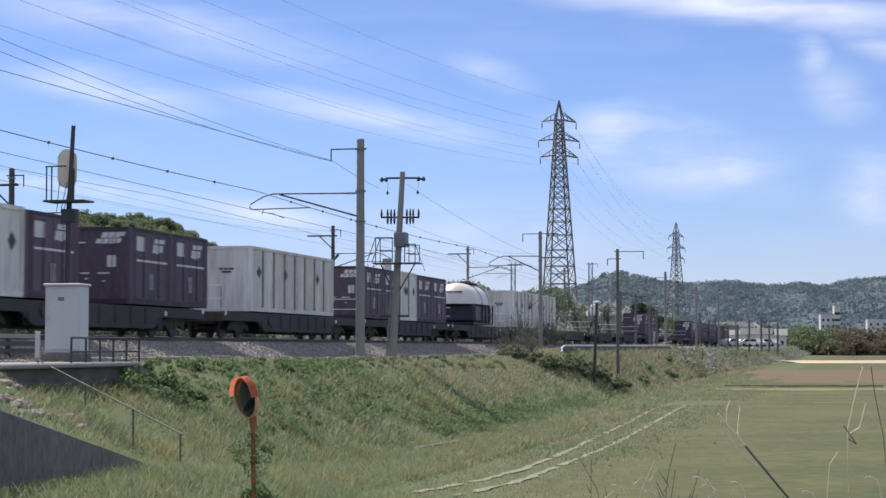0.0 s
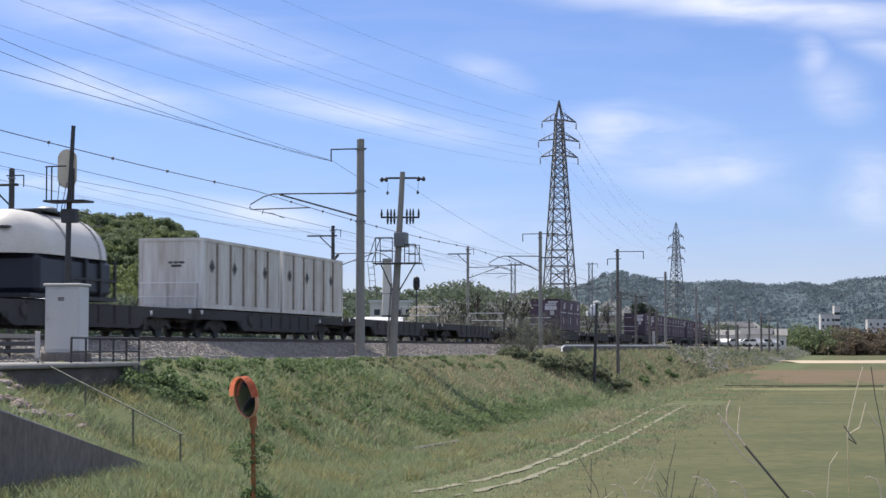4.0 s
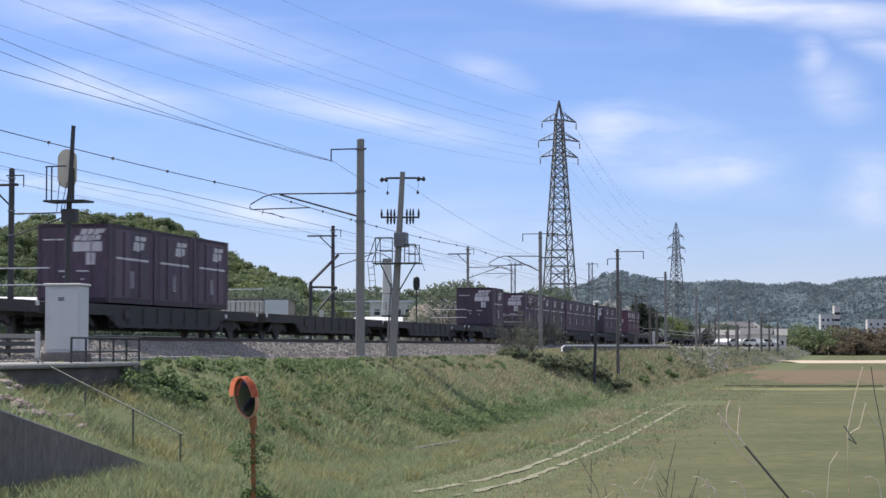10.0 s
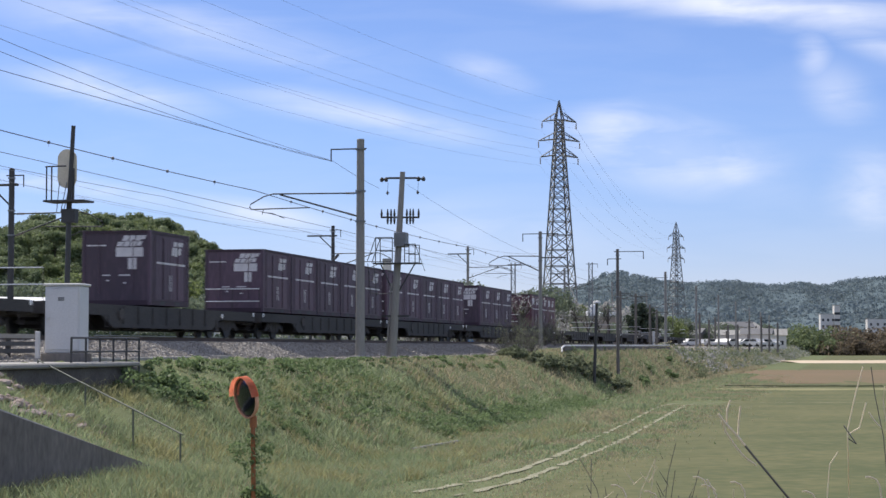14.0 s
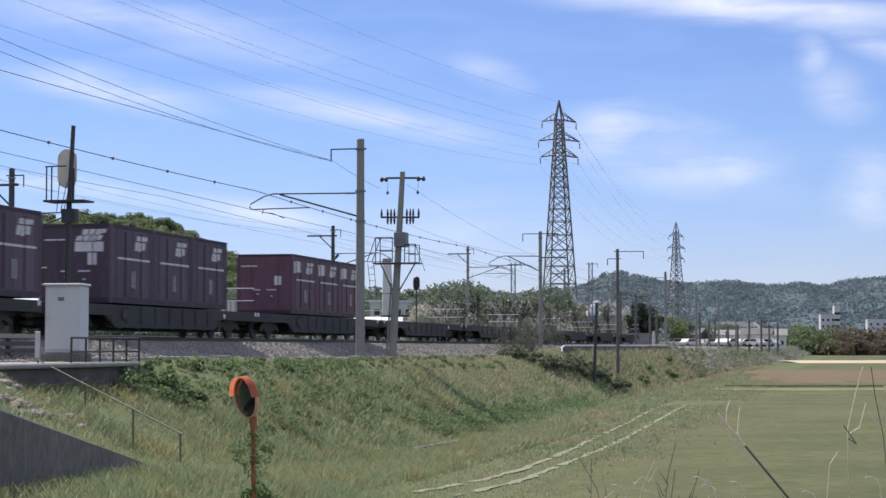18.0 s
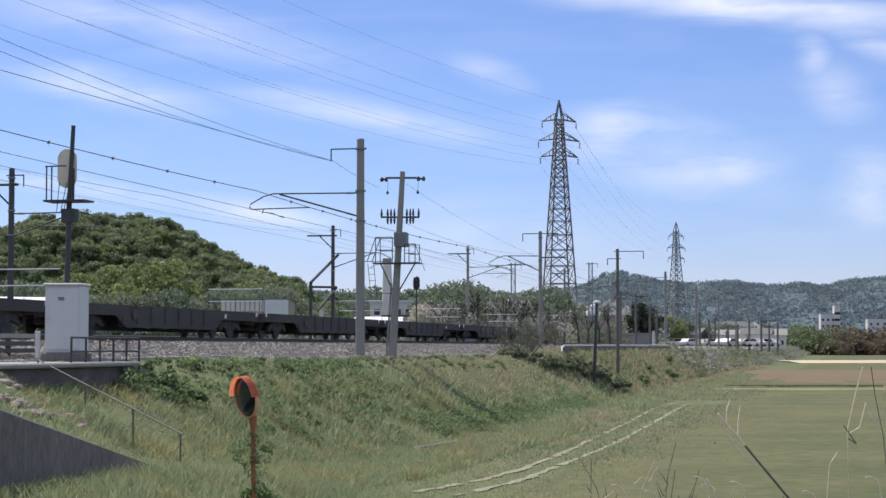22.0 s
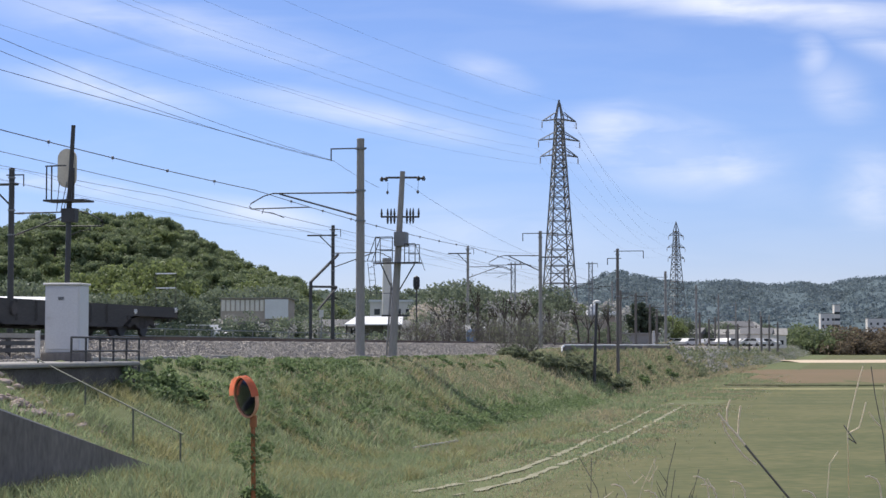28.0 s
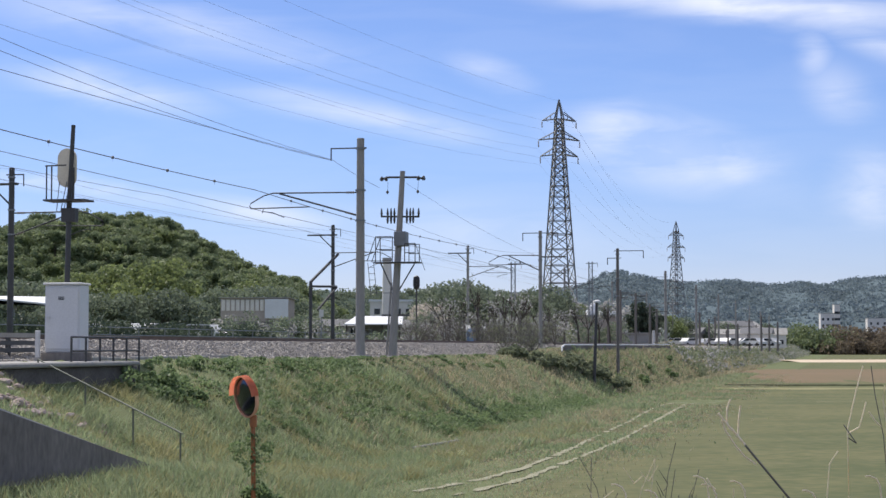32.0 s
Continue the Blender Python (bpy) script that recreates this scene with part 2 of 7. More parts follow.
M = {
    "soil": mat("soil_grass", (0.15, 0.165, 0.08), (0.095, 0.115, 0.052), 0.95, 0.25, 6.0, 0.6, dist=0.06),
    "grass": leafy("grass_blades", (0.325, 0.365, 0.21), (0.195, 0.25, 0.13)),
    "olive": leafy("olive_grass", (0.36, 0.345, 0.175), (0.23, 0.225, 0.105)),
    "dry": leafy("dry_grass", (0.42, 0.375, 0.25), (0.28, 0.25, 0.155)),
    "reed": leafy("reed_leaves", (0.21, 0.17, 0.12), (0.13, 0.108, 0.078)),
    "straw": leafy("straw_stalk", (0.80, 0.73, 0.58), (0.58, 0.51, 0.38)),
    "scrub": leafy("scrub_leaves", (0.25, 0.275, 0.17), (0.15, 0.175, 0.105)),
    "baregrey": leafy("bare_thicket", (0.46, 0.45, 0.435), (0.26, 0.258, 0.25)),
    # air haze is mixed into this leaf colour, hence the blue
    "farleaf": leafy("haze_tinted_far_leaves", (0.182, 0.226, 0.243), (0.158, 0.2, 0.22), 0.12),
    "weed": leafy("weed_leaves", (0.225, 0.295, 0.14), (0.13, 0.185, 0.085)),
    "tree1": leafy("tree_leaves_light", (0.25, 0.295, 0.115), (0.14, 0.175, 0.07), 0.6, 0.42),
    "tree3": leafy("tree_leaves_dull", (0.225, 0.265, 0.18), (0.135, 0.165, 0.112), 0.6, 0.42),
    "rustpost": mat("rusty_post", (0.42, 0.36, 0.30), (0.22, 0.165, 0.13), 0.7, 1.5, 16, 0.1, stretch=(1, 1, 0.3)),
    "tree2": leafy("tree_leaves_dark", (0.225, 0.27, 0.135), (0.13, 0.165, 0.082), 0.6, 0.4),
    "tree4": leafy("evergreen_leaves", (0.10, 0.13, 0.085), (0.06, 0.08, 0.052), 0.6, 0.25),
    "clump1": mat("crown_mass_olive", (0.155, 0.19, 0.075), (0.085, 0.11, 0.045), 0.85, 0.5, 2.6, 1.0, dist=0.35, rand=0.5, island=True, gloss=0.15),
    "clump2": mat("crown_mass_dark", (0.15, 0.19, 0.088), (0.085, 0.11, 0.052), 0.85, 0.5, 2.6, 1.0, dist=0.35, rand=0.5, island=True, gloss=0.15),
    # green leaves with the distance haze painted into the colour
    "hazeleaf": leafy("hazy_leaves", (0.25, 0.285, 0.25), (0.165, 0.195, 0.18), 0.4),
    "bleached": leafy("bleached_thicket", (0.66, 0.59, 0.51), (0.46, 0.40, 0.34)),
    "nearridge": mat("near_ridge_woods", (0.07, 0.095, 0.07), (0.04, 0.058, 0.045), 1.0, 0.05, 0.3, 0.3, dist=0.6),
    "tanwall": mat("tan_wall", (0.50, 0.43, 0.37), (0.36, 0.31, 0.27), 0.9, 0.3, 6, 0.1),
    "rubble": mat("rubble_stone", (0.47, 0.38, 0.34), (0.27, 0.215, 0.19), 0.95, 2, 20, 0.6, rand=0.5),
    "palewood": mat("bleached_wood", (0.93, 0.78, 0.58), (0.8, 0.64, 0.46), 0.9, 6, 60, 0.2),
    "twig": mat("bare_wood", (0.22, 0.20, 0.18), (0.12, 0.108, 0.1), 0.9, 3, 30, 0.3),
    "bark": mat("bark", (0.12, 0.105, 0.09), (0.065, 0.057, 0.05), 0.95, 2, 18, 0.6),
    "ballast": mat("ballast_stone", (0.46, 0.425, 0.38), (0.25, 0.228, 0.205), 0.95, 1.2, 14, 0.9, dist=0.05, rand=0.5, island=True),
    "ballastbed": mat("ballast_bed", (0.38, 0.35, 0.315), (0.22, 0.2, 0.18), 0.95, 5, 30, 1.0, dist=0.05),
    "rail": mat("rail_steel", (0.16, 0.10, 0.07), (0.09, 0.06, 0.045), 0.5, 3, 60, 0.1, metal=0.6),
    "sleeper": mat("sleeper_concrete", (0.33, 0.31, 0.28), None, 0.9, 3, 40, 0.3, rand=0.3),
    "conc": mat("concrete", (0.40, 0.385, 0.36), (0.25, 0.24, 0.225), 0.9, 1.0, 25, 0.3),
    "concpole": mat("concrete_pole", (0.36, 0.34, 0.315), (0.24, 0.23, 0.215), 0.85, 0.8, 20, 0.25, stretch=(1, 1, 0.15)),
    # brown of the dark poles; on the bank mast it paints shaded concrete
    "polebrown": mat("brown_or_shaded_pole", (0.21, 0.19, 0.175), (0.12, 0.105, 0.095), 0.85, 1.5, 20, 0.3, stretch=(1, 1, 0.15)),
    "concdark": mat("stained_concrete", (0.26, 0.235, 0.21), (0.14, 0.127, 0.115), 0.9, 0.7, 9, 0.4, stretch=(1, 1, 0.5), tight=0.8),
    "steel": mat("galvanised_steel", (0.30, 0.31, 0.32), (0.18, 0.185, 0.19), 0.55, 2, 30, 0.1, metal=0.5),
    "darksteel": mat("dark_steel", (0.09, 0.088, 0.088), (0.05, 0.049, 0.049), 0.6, 2, 30, 0.1, metal=0.2),
    "towersteel": mat("tower_steel", (0.22, 0.22, 0.225), (0.13, 0.13, 0.135), 0.6, 0.5, 5, 0.0, metal=0.3),
    "wire": mat("wire_metal", (0.26, 0.265, 0.28), None, 0.6, 2, 30, 0.0, metal=0.4),
    "insul": mat("insulator", (0.35, 0.30, 0.26), (0.2, 0.15, 0.12), 0.3, 5, 40, 0.0),
    "cab": mat("cabinet_paint", (0.70, 0.695, 0.69), (0.58, 0.575, 0.57), 0.45, 0.7, 30, 0.05),
    "white": mat("white_paint", (0.72, 0.71, 0.69), (0.52, 0.51, 0.49), 0.6, 1.2, 30, 0.05),
    "disc": mat("reflector_disc", (0.92, 0.92, 0.90), (0.86, 0.86, 0.84), 0.3, 2, 30, 0.0),
    "cream": mat("weathered_cream", (0.86, 0.78, 0.62), (0.62, 0.54, 0.42), 0.6, 2.5, 30, 0.1),
    "purple": mat("container_purple", (0.142, 0.088, 0.122), (0.073, 0.05, 0.067), 0.55, 0.9, 9, 0.1, rand=0.5, stretch=(1, 1, 0.25), tight=0.8),
    "maroon": mat("container_maroon", (0.17, 0.074, 0.098), (0.095, 0.046, 0.064), 0.55, 0.9, 9, 0.1, rand=0.3, stretch=(1, 1, 0.25), tight=0.8),
    "purpled": mat("container_edge", (0.06, 0.03, 0.045), (0.035, 0.02, 0.03), 0.6, 1.5, 18, 0.1),
    "label": mat("faded_white_lettering", (0.80, 0.77, 0.77), (0.58, 0.54, 0.55), 0.6, 5, 40, 0.0),
    "greybox": mat("container_pale_grey", (0.90, 0.88, 0.84), (0.55, 0.49, 0.425), 0.55, 1.3, 9, 0.1, stretch=(1, 1, 0.1), tight=0.85),
    "wagon": mat("wagon_grime", (0.10, 0.092, 0.086), (0.052, 0.048, 0.046), 0.8, 1.2, 20, 0.3, gloss=0.25),
    "wagonblue": mat("wagon_sill", (0.088, 0.085, 0.082), (0.05, 0.049, 0.048), 0.8, 0.9, 20, 0.2, gloss=0.25, stretch=(1, 0.4, 1)),
    "tankwhite": mat("tank_white", (0.86, 0.82, 0.74), (0.68, 0.62, 0.54), 0.4, 0.8, 16, 0.0),
    "tanknavy": mat("tank_navy", (0.03, 0.034, 0.055), (0.02, 0.022, 0.034), 0.45, 1, 16, 0.0),
    "tankblack": mat("tank_black", (0.018, 0.018, 0.022), (0.03, 0.028, 0.028), 0.5, 1, 16, 0.0),
    # orange paled to peach, the sunlight on the mirror's rim painted in
    "orange": mat("sunlit_orange", (0.86, 0.50, 0.34), (0.68, 0.30, 0.18), 0.5, 4, 40, 0.05),
    "visor": leafy("orange_plastic", (0.84, 0.37, 0.23), (0.68, 0.24, 0.13)),
    "ochre": mat("rusty_orange_post", (0.46, 0.16, 0.05), (0.27, 0.10, 0.04), 0.6, 3, 40, 0.1),
    "asphalt": mat("asphalt", (0.06, 0.058, 0.06), (0.04, 0.039, 0.04), 0.9, 0.6, 60, 0.4),
    "earth": mat("dry_earth", (0.34, 0.325, 0.24), (0.19, 0.185, 0.115), 0.95, 1.6, 12, 0.5, dist=0.04),
    "roofwhite": mat("sheet_roof", (0.78, 0.78, 0.78), (0.62, 0.62, 0.62), 0.5, 0.8, 10, 0.1),
    "wall": mat("building_wall", (0.27, 0.25, 0.23), (0.15, 0.14, 0.128), 0.9, 0.3, 6, 0.1, rand=0.4),
    "wallpale": mat("pale_wall", (0.82, 0.77, 0.70), (0.64, 0.60, 0.54), 0.85, 0.3, 6, 0.1),
    "roofdark": mat("tile_roof", (0.13, 0.13, 0.14), (0.07, 0.07, 0.075), 0.7, 0.5, 6, 0.2, rand=0.4),
    "glass": mat("dark_glass", (0.03, 0.035, 0.04), None, 0.15, 2, 10, 0.0),
    # green of the woods paled and blued to paint in distance haze
    "farhill": mat("haze_tinted_far_hill", (0.122, 0.16, 0.174), (0.1, 0.134, 0.15), 1.0, 0.02, 0.11, 0.0),
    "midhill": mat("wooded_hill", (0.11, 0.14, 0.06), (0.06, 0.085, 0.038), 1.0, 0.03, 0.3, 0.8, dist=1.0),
    # concrete darkened to paint in the shade below the platform slab
    "shadewall": mat("shaded_wall", (0.18, 0.165, 0.15), (0.10, 0.092, 0.085), 0.95, 1.5, 15, 0.4),
    "darkbank": mat("dark_bank", (0.055, 0.06, 0.028), (0.03, 0.035, 0.016), 0.95, 0.5, 4, 0.4),
    "blue": mat("blue_plastic", (0.10, 0.22, 0.42), (0.06, 0.14, 0.30), 0.5, 2, 20, 0.0),
    "oldpaint": mat("old_green_paint", (0.17, 0.18, 0.14), (0.10, 0.11, 0.085), 0.7, 3, 30, 0.1),
    "mirror": mat("mirror_glass", (0.10, 0.115, 0.15), (0.06, 0.07, 0.09), 0.16, 4, 20, 0.0, metal=1.0),
}


def field_material():
    """Paddy land: khaki stubble, with bands of bare red earth and pale banks far out."""
    m = mat("paddy_field", (0.14, 0.135, 0.065), (0.088, 0.1, 0.046), 0.95, 0.16, 2.2, 0.3, dist=0.04, stretch=(0.8, 1.0, 1), tight=0.45)
    return m


M["field"] = field_material()

# ---------------------------------------------------------------- mesh helpers


def bm_new():
    return bmesh.new()


def part(name, bm, material, parent=None, label="", smooth=False):
    me = bpy.data.meshes.new(name)
    bm.to_mesh(me)
    bm.free()
    me.materials.append(material)
    if smooth:
        for p in me.polygons:
            p.use_smooth = True
    ob = new(name, me)
    if parent is not None:
        ob.parent = parent
    if label:
        ob["label"] = label
    return ob


def part_data(name, me, parent, loc=(0, 0, 0), turn=(0, 0, 0)):
    ob = new(name, me)
    ob.parent = parent
    ob.location = loc
    ob.rotation_euler = turn
    return ob


def box(bm, x0, x1, y0, y1, z0, z1):
    vs = [bm.verts.new((x, y, z)) for x in (x0, x1) for y in (y0, y1) for z in (z0, z1)]
    for f in ((0, 1, 3, 2), (4, 6, 7, 5), (0, 4, 5, 1), (2, 3, 7, 6), (0, 2, 6, 4), (1, 5, 7, 3)):
        bm.faces.new([vs[i] for i in f])
    return vs


def bevelled(bm, x0, x1, y0, y1, z0, z1, r=0.02):
    b2 = bmesh.new()
    box(b2, x0, x1, y0, y1, z0, z1)
    bmesh.ops.recalc_face_normals(b2, faces=b2.faces)
    bmesh.ops.bevel(b2, geom=list(b2.edges), offset=r, segments=1, affect="EDGES")
    off = {v: bm.verts.new(v.co) for v in b2.verts}
    for f in b2.faces:
        bm.faces.new([off[v] for v in f.verts])
    b2.free()


def rod(bm, a, b, r0, r1=None, n=8, caps=True):
    """A round bar from a to b, tapering from r0 to r1."""
    a, b = Vector(a), Vector(b)
    r1 = r0 if r1 is None else r1
    q = (b - a).to_track_quat("Z", "Y")
    ring = []
    for c, r in ((a, r0), (b, r1)):
        ring.append([bm.verts.new(c + q @ Vector((r * math.cos(i * math.tau / n), r * math.sin(i * math.tau / n), 0))) for i in range(n)])
    for i in range(n):
        bm.faces.new((ring[0][i], ring[0][(i + 1) % n], ring[1][(i + 1) % n], ring[1][i]))
    if caps:
        bm.faces.new(ring[0][::-1])
        bm.faces.new(ring[1])


def tube(bm, pts, r, n=6):
    """A round bar along a line of points."""
    pts = [Vector(p) for p in pts]
    rings = []
    for i, p in enumerate(pts):
        t = (pts[min(i + 1, len(pts) - 1)] - pts[max(i - 1, 0)]).normalized()
        q = t.to_track_quat("Z", "Y")
        rings.append([bm.verts.new(p + q @ Vector((r * math.cos(k * math.tau / n), r * math.sin(k * math.tau / n), 0))) for k in range(n)])
    for a, b in zip(rings, rings[1:]):
        for k in range(n):
            bm.faces.new((a[k], a[(k + 1) % n], b[(k + 1) % n], b[k]))
    bm.faces.new(rings[0][::-1])
    bm.faces.new(rings[-1])


def turned(bm, prof, n=16, centre=(0, 0, 0), axis="z"):
    """A turned shape from a profile of (radius, height)."""
    c = Vector(centre)
    rings = []
    for r, h in prof:
        row = []
        for k in range(n):
            a = k * math.tau / n
            p = (r * math.cos(a), r * math.sin(a), h) if axis == "z" else (r * math.cos(a), h, r * math.sin(a)) if axis == "y" else (h, r * math.cos(a), r * math.sin(a))
            row.append(bm.verts.new(c + Vector(p)))
        rings.append(row)
    for a, b in zip(rings, rings[1:]):
        for k in range(n):
            bm.faces.new((a[k], a[(k + 1) % n], b[(k + 1) % n], b[k]))
    bm.faces.new(rings[0][::-1])
    bm.faces.new(rings[-1])
    bmesh.ops.recalc_face_normals(bm, faces=bm.faces)


def empty(name, m):
    ob = new(name)
    ob.matrix_basis = m
    return ob


def mesh_np(name, verts, faces_n, material, k=4):
    """A mesh from an array of corner points, k points a face."""
    me = bpy.data.meshes.new(name)
    nv = len(verts)
    me.vertices.add(nv)
    me.vertices.foreach_set("co", np.asarray(verts, dtype=np.float32).ravel())
    me.loops.add(nv)
    me.loops.foreach_set("vertex_index", np.arange(nv, dtype=np.int32))
    nf = nv // k
    me.polygons.add(nf)
    me.polygons.foreach_set("loop_start", np.arange(0, nv, k, dtype=np.int32))
    me.polygons.foreach_set("loop_total", np.full(nf, k, dtype=np.int32))
    me.materials.append(material)
    me.update()
    me.validate()
    return me


# ---------------------------------------------------------------- the ground


def sstep(a, b, x):
    t = np.clip((x - a) / (b - a), 0, 1)
    return t * t * (3 - 2 * t)


def ramp(x, pts):
    return np.interp(x, [p[0] for p in pts], [p[1] for p in pts])


def land(s, w):
    """Height of the land: railway formation, grassed bank, low field on the near side, rising wooded land beyond."""
    s, w = np.asarray(s, float), np.asarray(w, float)
    edge = ramp(s, [(60, 5.6), (85, 5.6), (106, 5.2), (116, 6.3), (186, 6.3), (200, 4.4), (400, 4.2)])
    foot = ramp(s, [(30, 11.0), (60, 10.8), (100, 9.8), (150, 9.6), (300, 9.0), (450, 7.5)])
    top = ramp(s, [(52, 2.82), (64, 2.71), (100, 2.71), (108, 2.82), (117, 3.08), (186, 3.08), (200, 2.82)])
    low = ramp(s, [(0, 0.95), (31, 0.95), (36, 0.5), (45, 0.08), (60, 0.0)]) * (1 - 0.85 * sstep(12.3, 15.5, w))
    low = low * (1 - sstep(15.5, 17, w))
    t = np.clip((w - edge) / (foot - edge), 0, 1)
    z = top + (low - top) * (t * 0.75 + 0.25 * t * t * (3 - 2 * t))
    # held up behind the wing wall
    wall_top = ramp(s, [(12, 3.3), (25, 2.4), (32.4, 0.98), (34, 0.4)])
    held = np.clip((w - 7.0) / 4.0, 0, 1)
    hz = 2.75 + (wall_top - 2.75) * held
    k = (s < 34.5) & (w < 11.25) & (w > 5.6)
    z = np.where(k, np.maximum(hz, z), z)
    z = np.where((s < 34.5) & (w >= 11.25), low, z)
    # ballast formation
    z = np.where(w < 3.9, 3.33 + (w - 1.9) / 2.0 * (np.minimum(top, 2.84) - 3.33), z)
    z = np.where(w < 1.9, 3.33, z)
    return z


def land_xy(x, y):
    s, w = to_sw(x, y)
    return land(s, w)


def build_ground():
    S = np.concatenate([-np.geomspace(4000, 90, 12), np.linspace(-60, 20, 17), np.arange(22, 60, 1.0), np.arange(60, 160, 2.0), np.arange(160, 420, 8.0), np.geomspace(430, 4200, 18)])
    W = np.concatenate([-np.geomspace(4000, 60, 14), np.arange(-55, -8, 5.0), np.array([-8, -5, -2, 0, 1.0, 1.9]), np.arange(2.4, 18, 0.45), np.arange(18.5, 40, 1.5), np.geomspace(42, 4000, 22)])
    gs, gw = np.meshgrid(S, W, indexing="ij")
    z = land(gs, gw)
    rng = np.random.default_rng(3)
    rough = np.where((gw > 5.2) & (gw < 17) & (gs > 20) & (gs < 300), 0.07, 0.0) * np.where(gw > 13.4, 0.06, 1.0) + np.where((gw >= 17) & (gw < 45) & (gs < 300), 0.02, 0.0)
    z = z + rng.normal(0, 1, z.shape) * rough
    z = np.where(gw > 11, z - 0.02, z)
    a, b = np.array(ALONG), np.array(ACROSS)
    P = gs[..., None] * a + (gw[..., None] - TRACK_OFF) * b
    P[..., 2] = z
    nS, nW = gs.shape
    verts = P.reshape(-1, 3)
    idx = np.arange(nS * nW).reshape(nS, nW)
    faces = np.stack([idx[:-1, :-1], idx[:-1, 1:], idx[1:, 1:], idx[1:, :-1]], -1).reshape(-1, 4)[:, ::-1]
    me = bpy.data.meshes.new("ground")
    me.from_pydata(verts.tolist(), [], faces.tolist())
    me.materials.append(M["soil"])
    me.materials.append(M["field"])
    me.materials.append(M["ballastbed"])
    mw = (W[:-1] + W[1:]) / 2
    which = np.where(mw > 17, 1, np.where((mw < 3.9) & (mw > -8), 2, 0))
    me.polygons.foreach_set("material_index", np.tile(which, nS - 1).astype(np.int32))
    for p in me.polygons:
        p.use_smooth = True
    tagged(new("ground", me), "grassed railway bank and flat khaki paddy land reaching the skyline", "ground", kind="structure")


build_ground()

# ---------------------------------------------------------------- the railway


def build_track():
    for k, w0 in enumerate((0.0, -4.0)):
        line = tagged(empty("railway_track", tpose(0, w0, 0)), "rust-brown steel rails on concrete sleepers in grey ballast", "railway track", "tracks", "structure")
        for side in (-0.56, 0.56):
            bm = bm_new()
            for x0, x1, z0, z1 in ((-0.06, 0.06, 0, 0.02), (-0.01, 0.01, 0.02, 0.11), (-0.035, 0.035, 0.11, 0.15)):
                box(bm, side + x0, side + x1, -520, 900, RAIL_Z - 0.15 + z0, RAIL_Z - 0.15 + z1)
            part("rail", bm, M["rail"], line)
        bm = bm_new()
        bevelled(bm, -1.0, 1.0, -0.12, 0.12, RAIL_Z - 0.33, RAIL_Z - 0.15, 0.03)
        first = part("sleeper", bm, M["sleeper"], line)
        first.location = (0, 40, 0)
        for i in range(1, 150):
            part_data("sleeper", first.data, line, (0, 40 + i * 0.62, 0))
    # loose ballast stones on the shoulder
    rng = np.random.default_rng(5)
    n = 42000
    s = 30 + (rng.random(n) ** 1.5) * 110
    w = rng.uniform(1.2, 4.6, n)
    z = land(s, w)
    size = rng.uniform(0.025, 0.055, n)
    base = np.array([(-1, -1, -1), (1, -1, -1), (1, 1, -1), (-1, 1, -1), (-.7, -.6, 1), (.6, -.7, .8), (.7, .6, 1), (-.6, .7, .7)], float)
    quad = np.array([(4, 5, 6, 7), (0, 1, 5, 4), (1, 2, 6, 5), (2, 3, 7, 6), (3, 0, 4, 7)])
    ang = rng.uniform(0, math.tau, n)
    c, sn = np.cos(ang), np.sin(ang)
    v = base[None] * size[:, None, None] * rng.uniform(0.6, 1.3, (n, 1, 3)) + rng.normal(0, 0.008, (n, 8, 3))
    x = v[..., 0] * c[:, None] - v[..., 1] * sn[:, None]
    y = v[..., 0] * sn[:, None] + v[..., 1] * c[:, None]
    P = np.empty((n, 8, 3))
    a, b = np.array(ALONG), np.array(ACROSS)
    ctr = s[:, None] * a + (w[:, None] - TRACK_OFF) * b
    P[..., 0] = x + ctr[:, None, 0]
    P[..., 1] = y + ctr[:, None, 1]
    P[..., 2] = v[..., 2] + z[:, None] + 0.02
    me = mesh_np("ballast", P[:, quad].reshape(-1, 3), None, M["ballast"])
    tagged(new("ballast", me), "loose grey crushed stone ballast on the track shoulder", "ballast", kind="stuff")


build_track()

WAGON_LEN = 20.05
SHORT_LEN = 19.3
DECK = 1.02


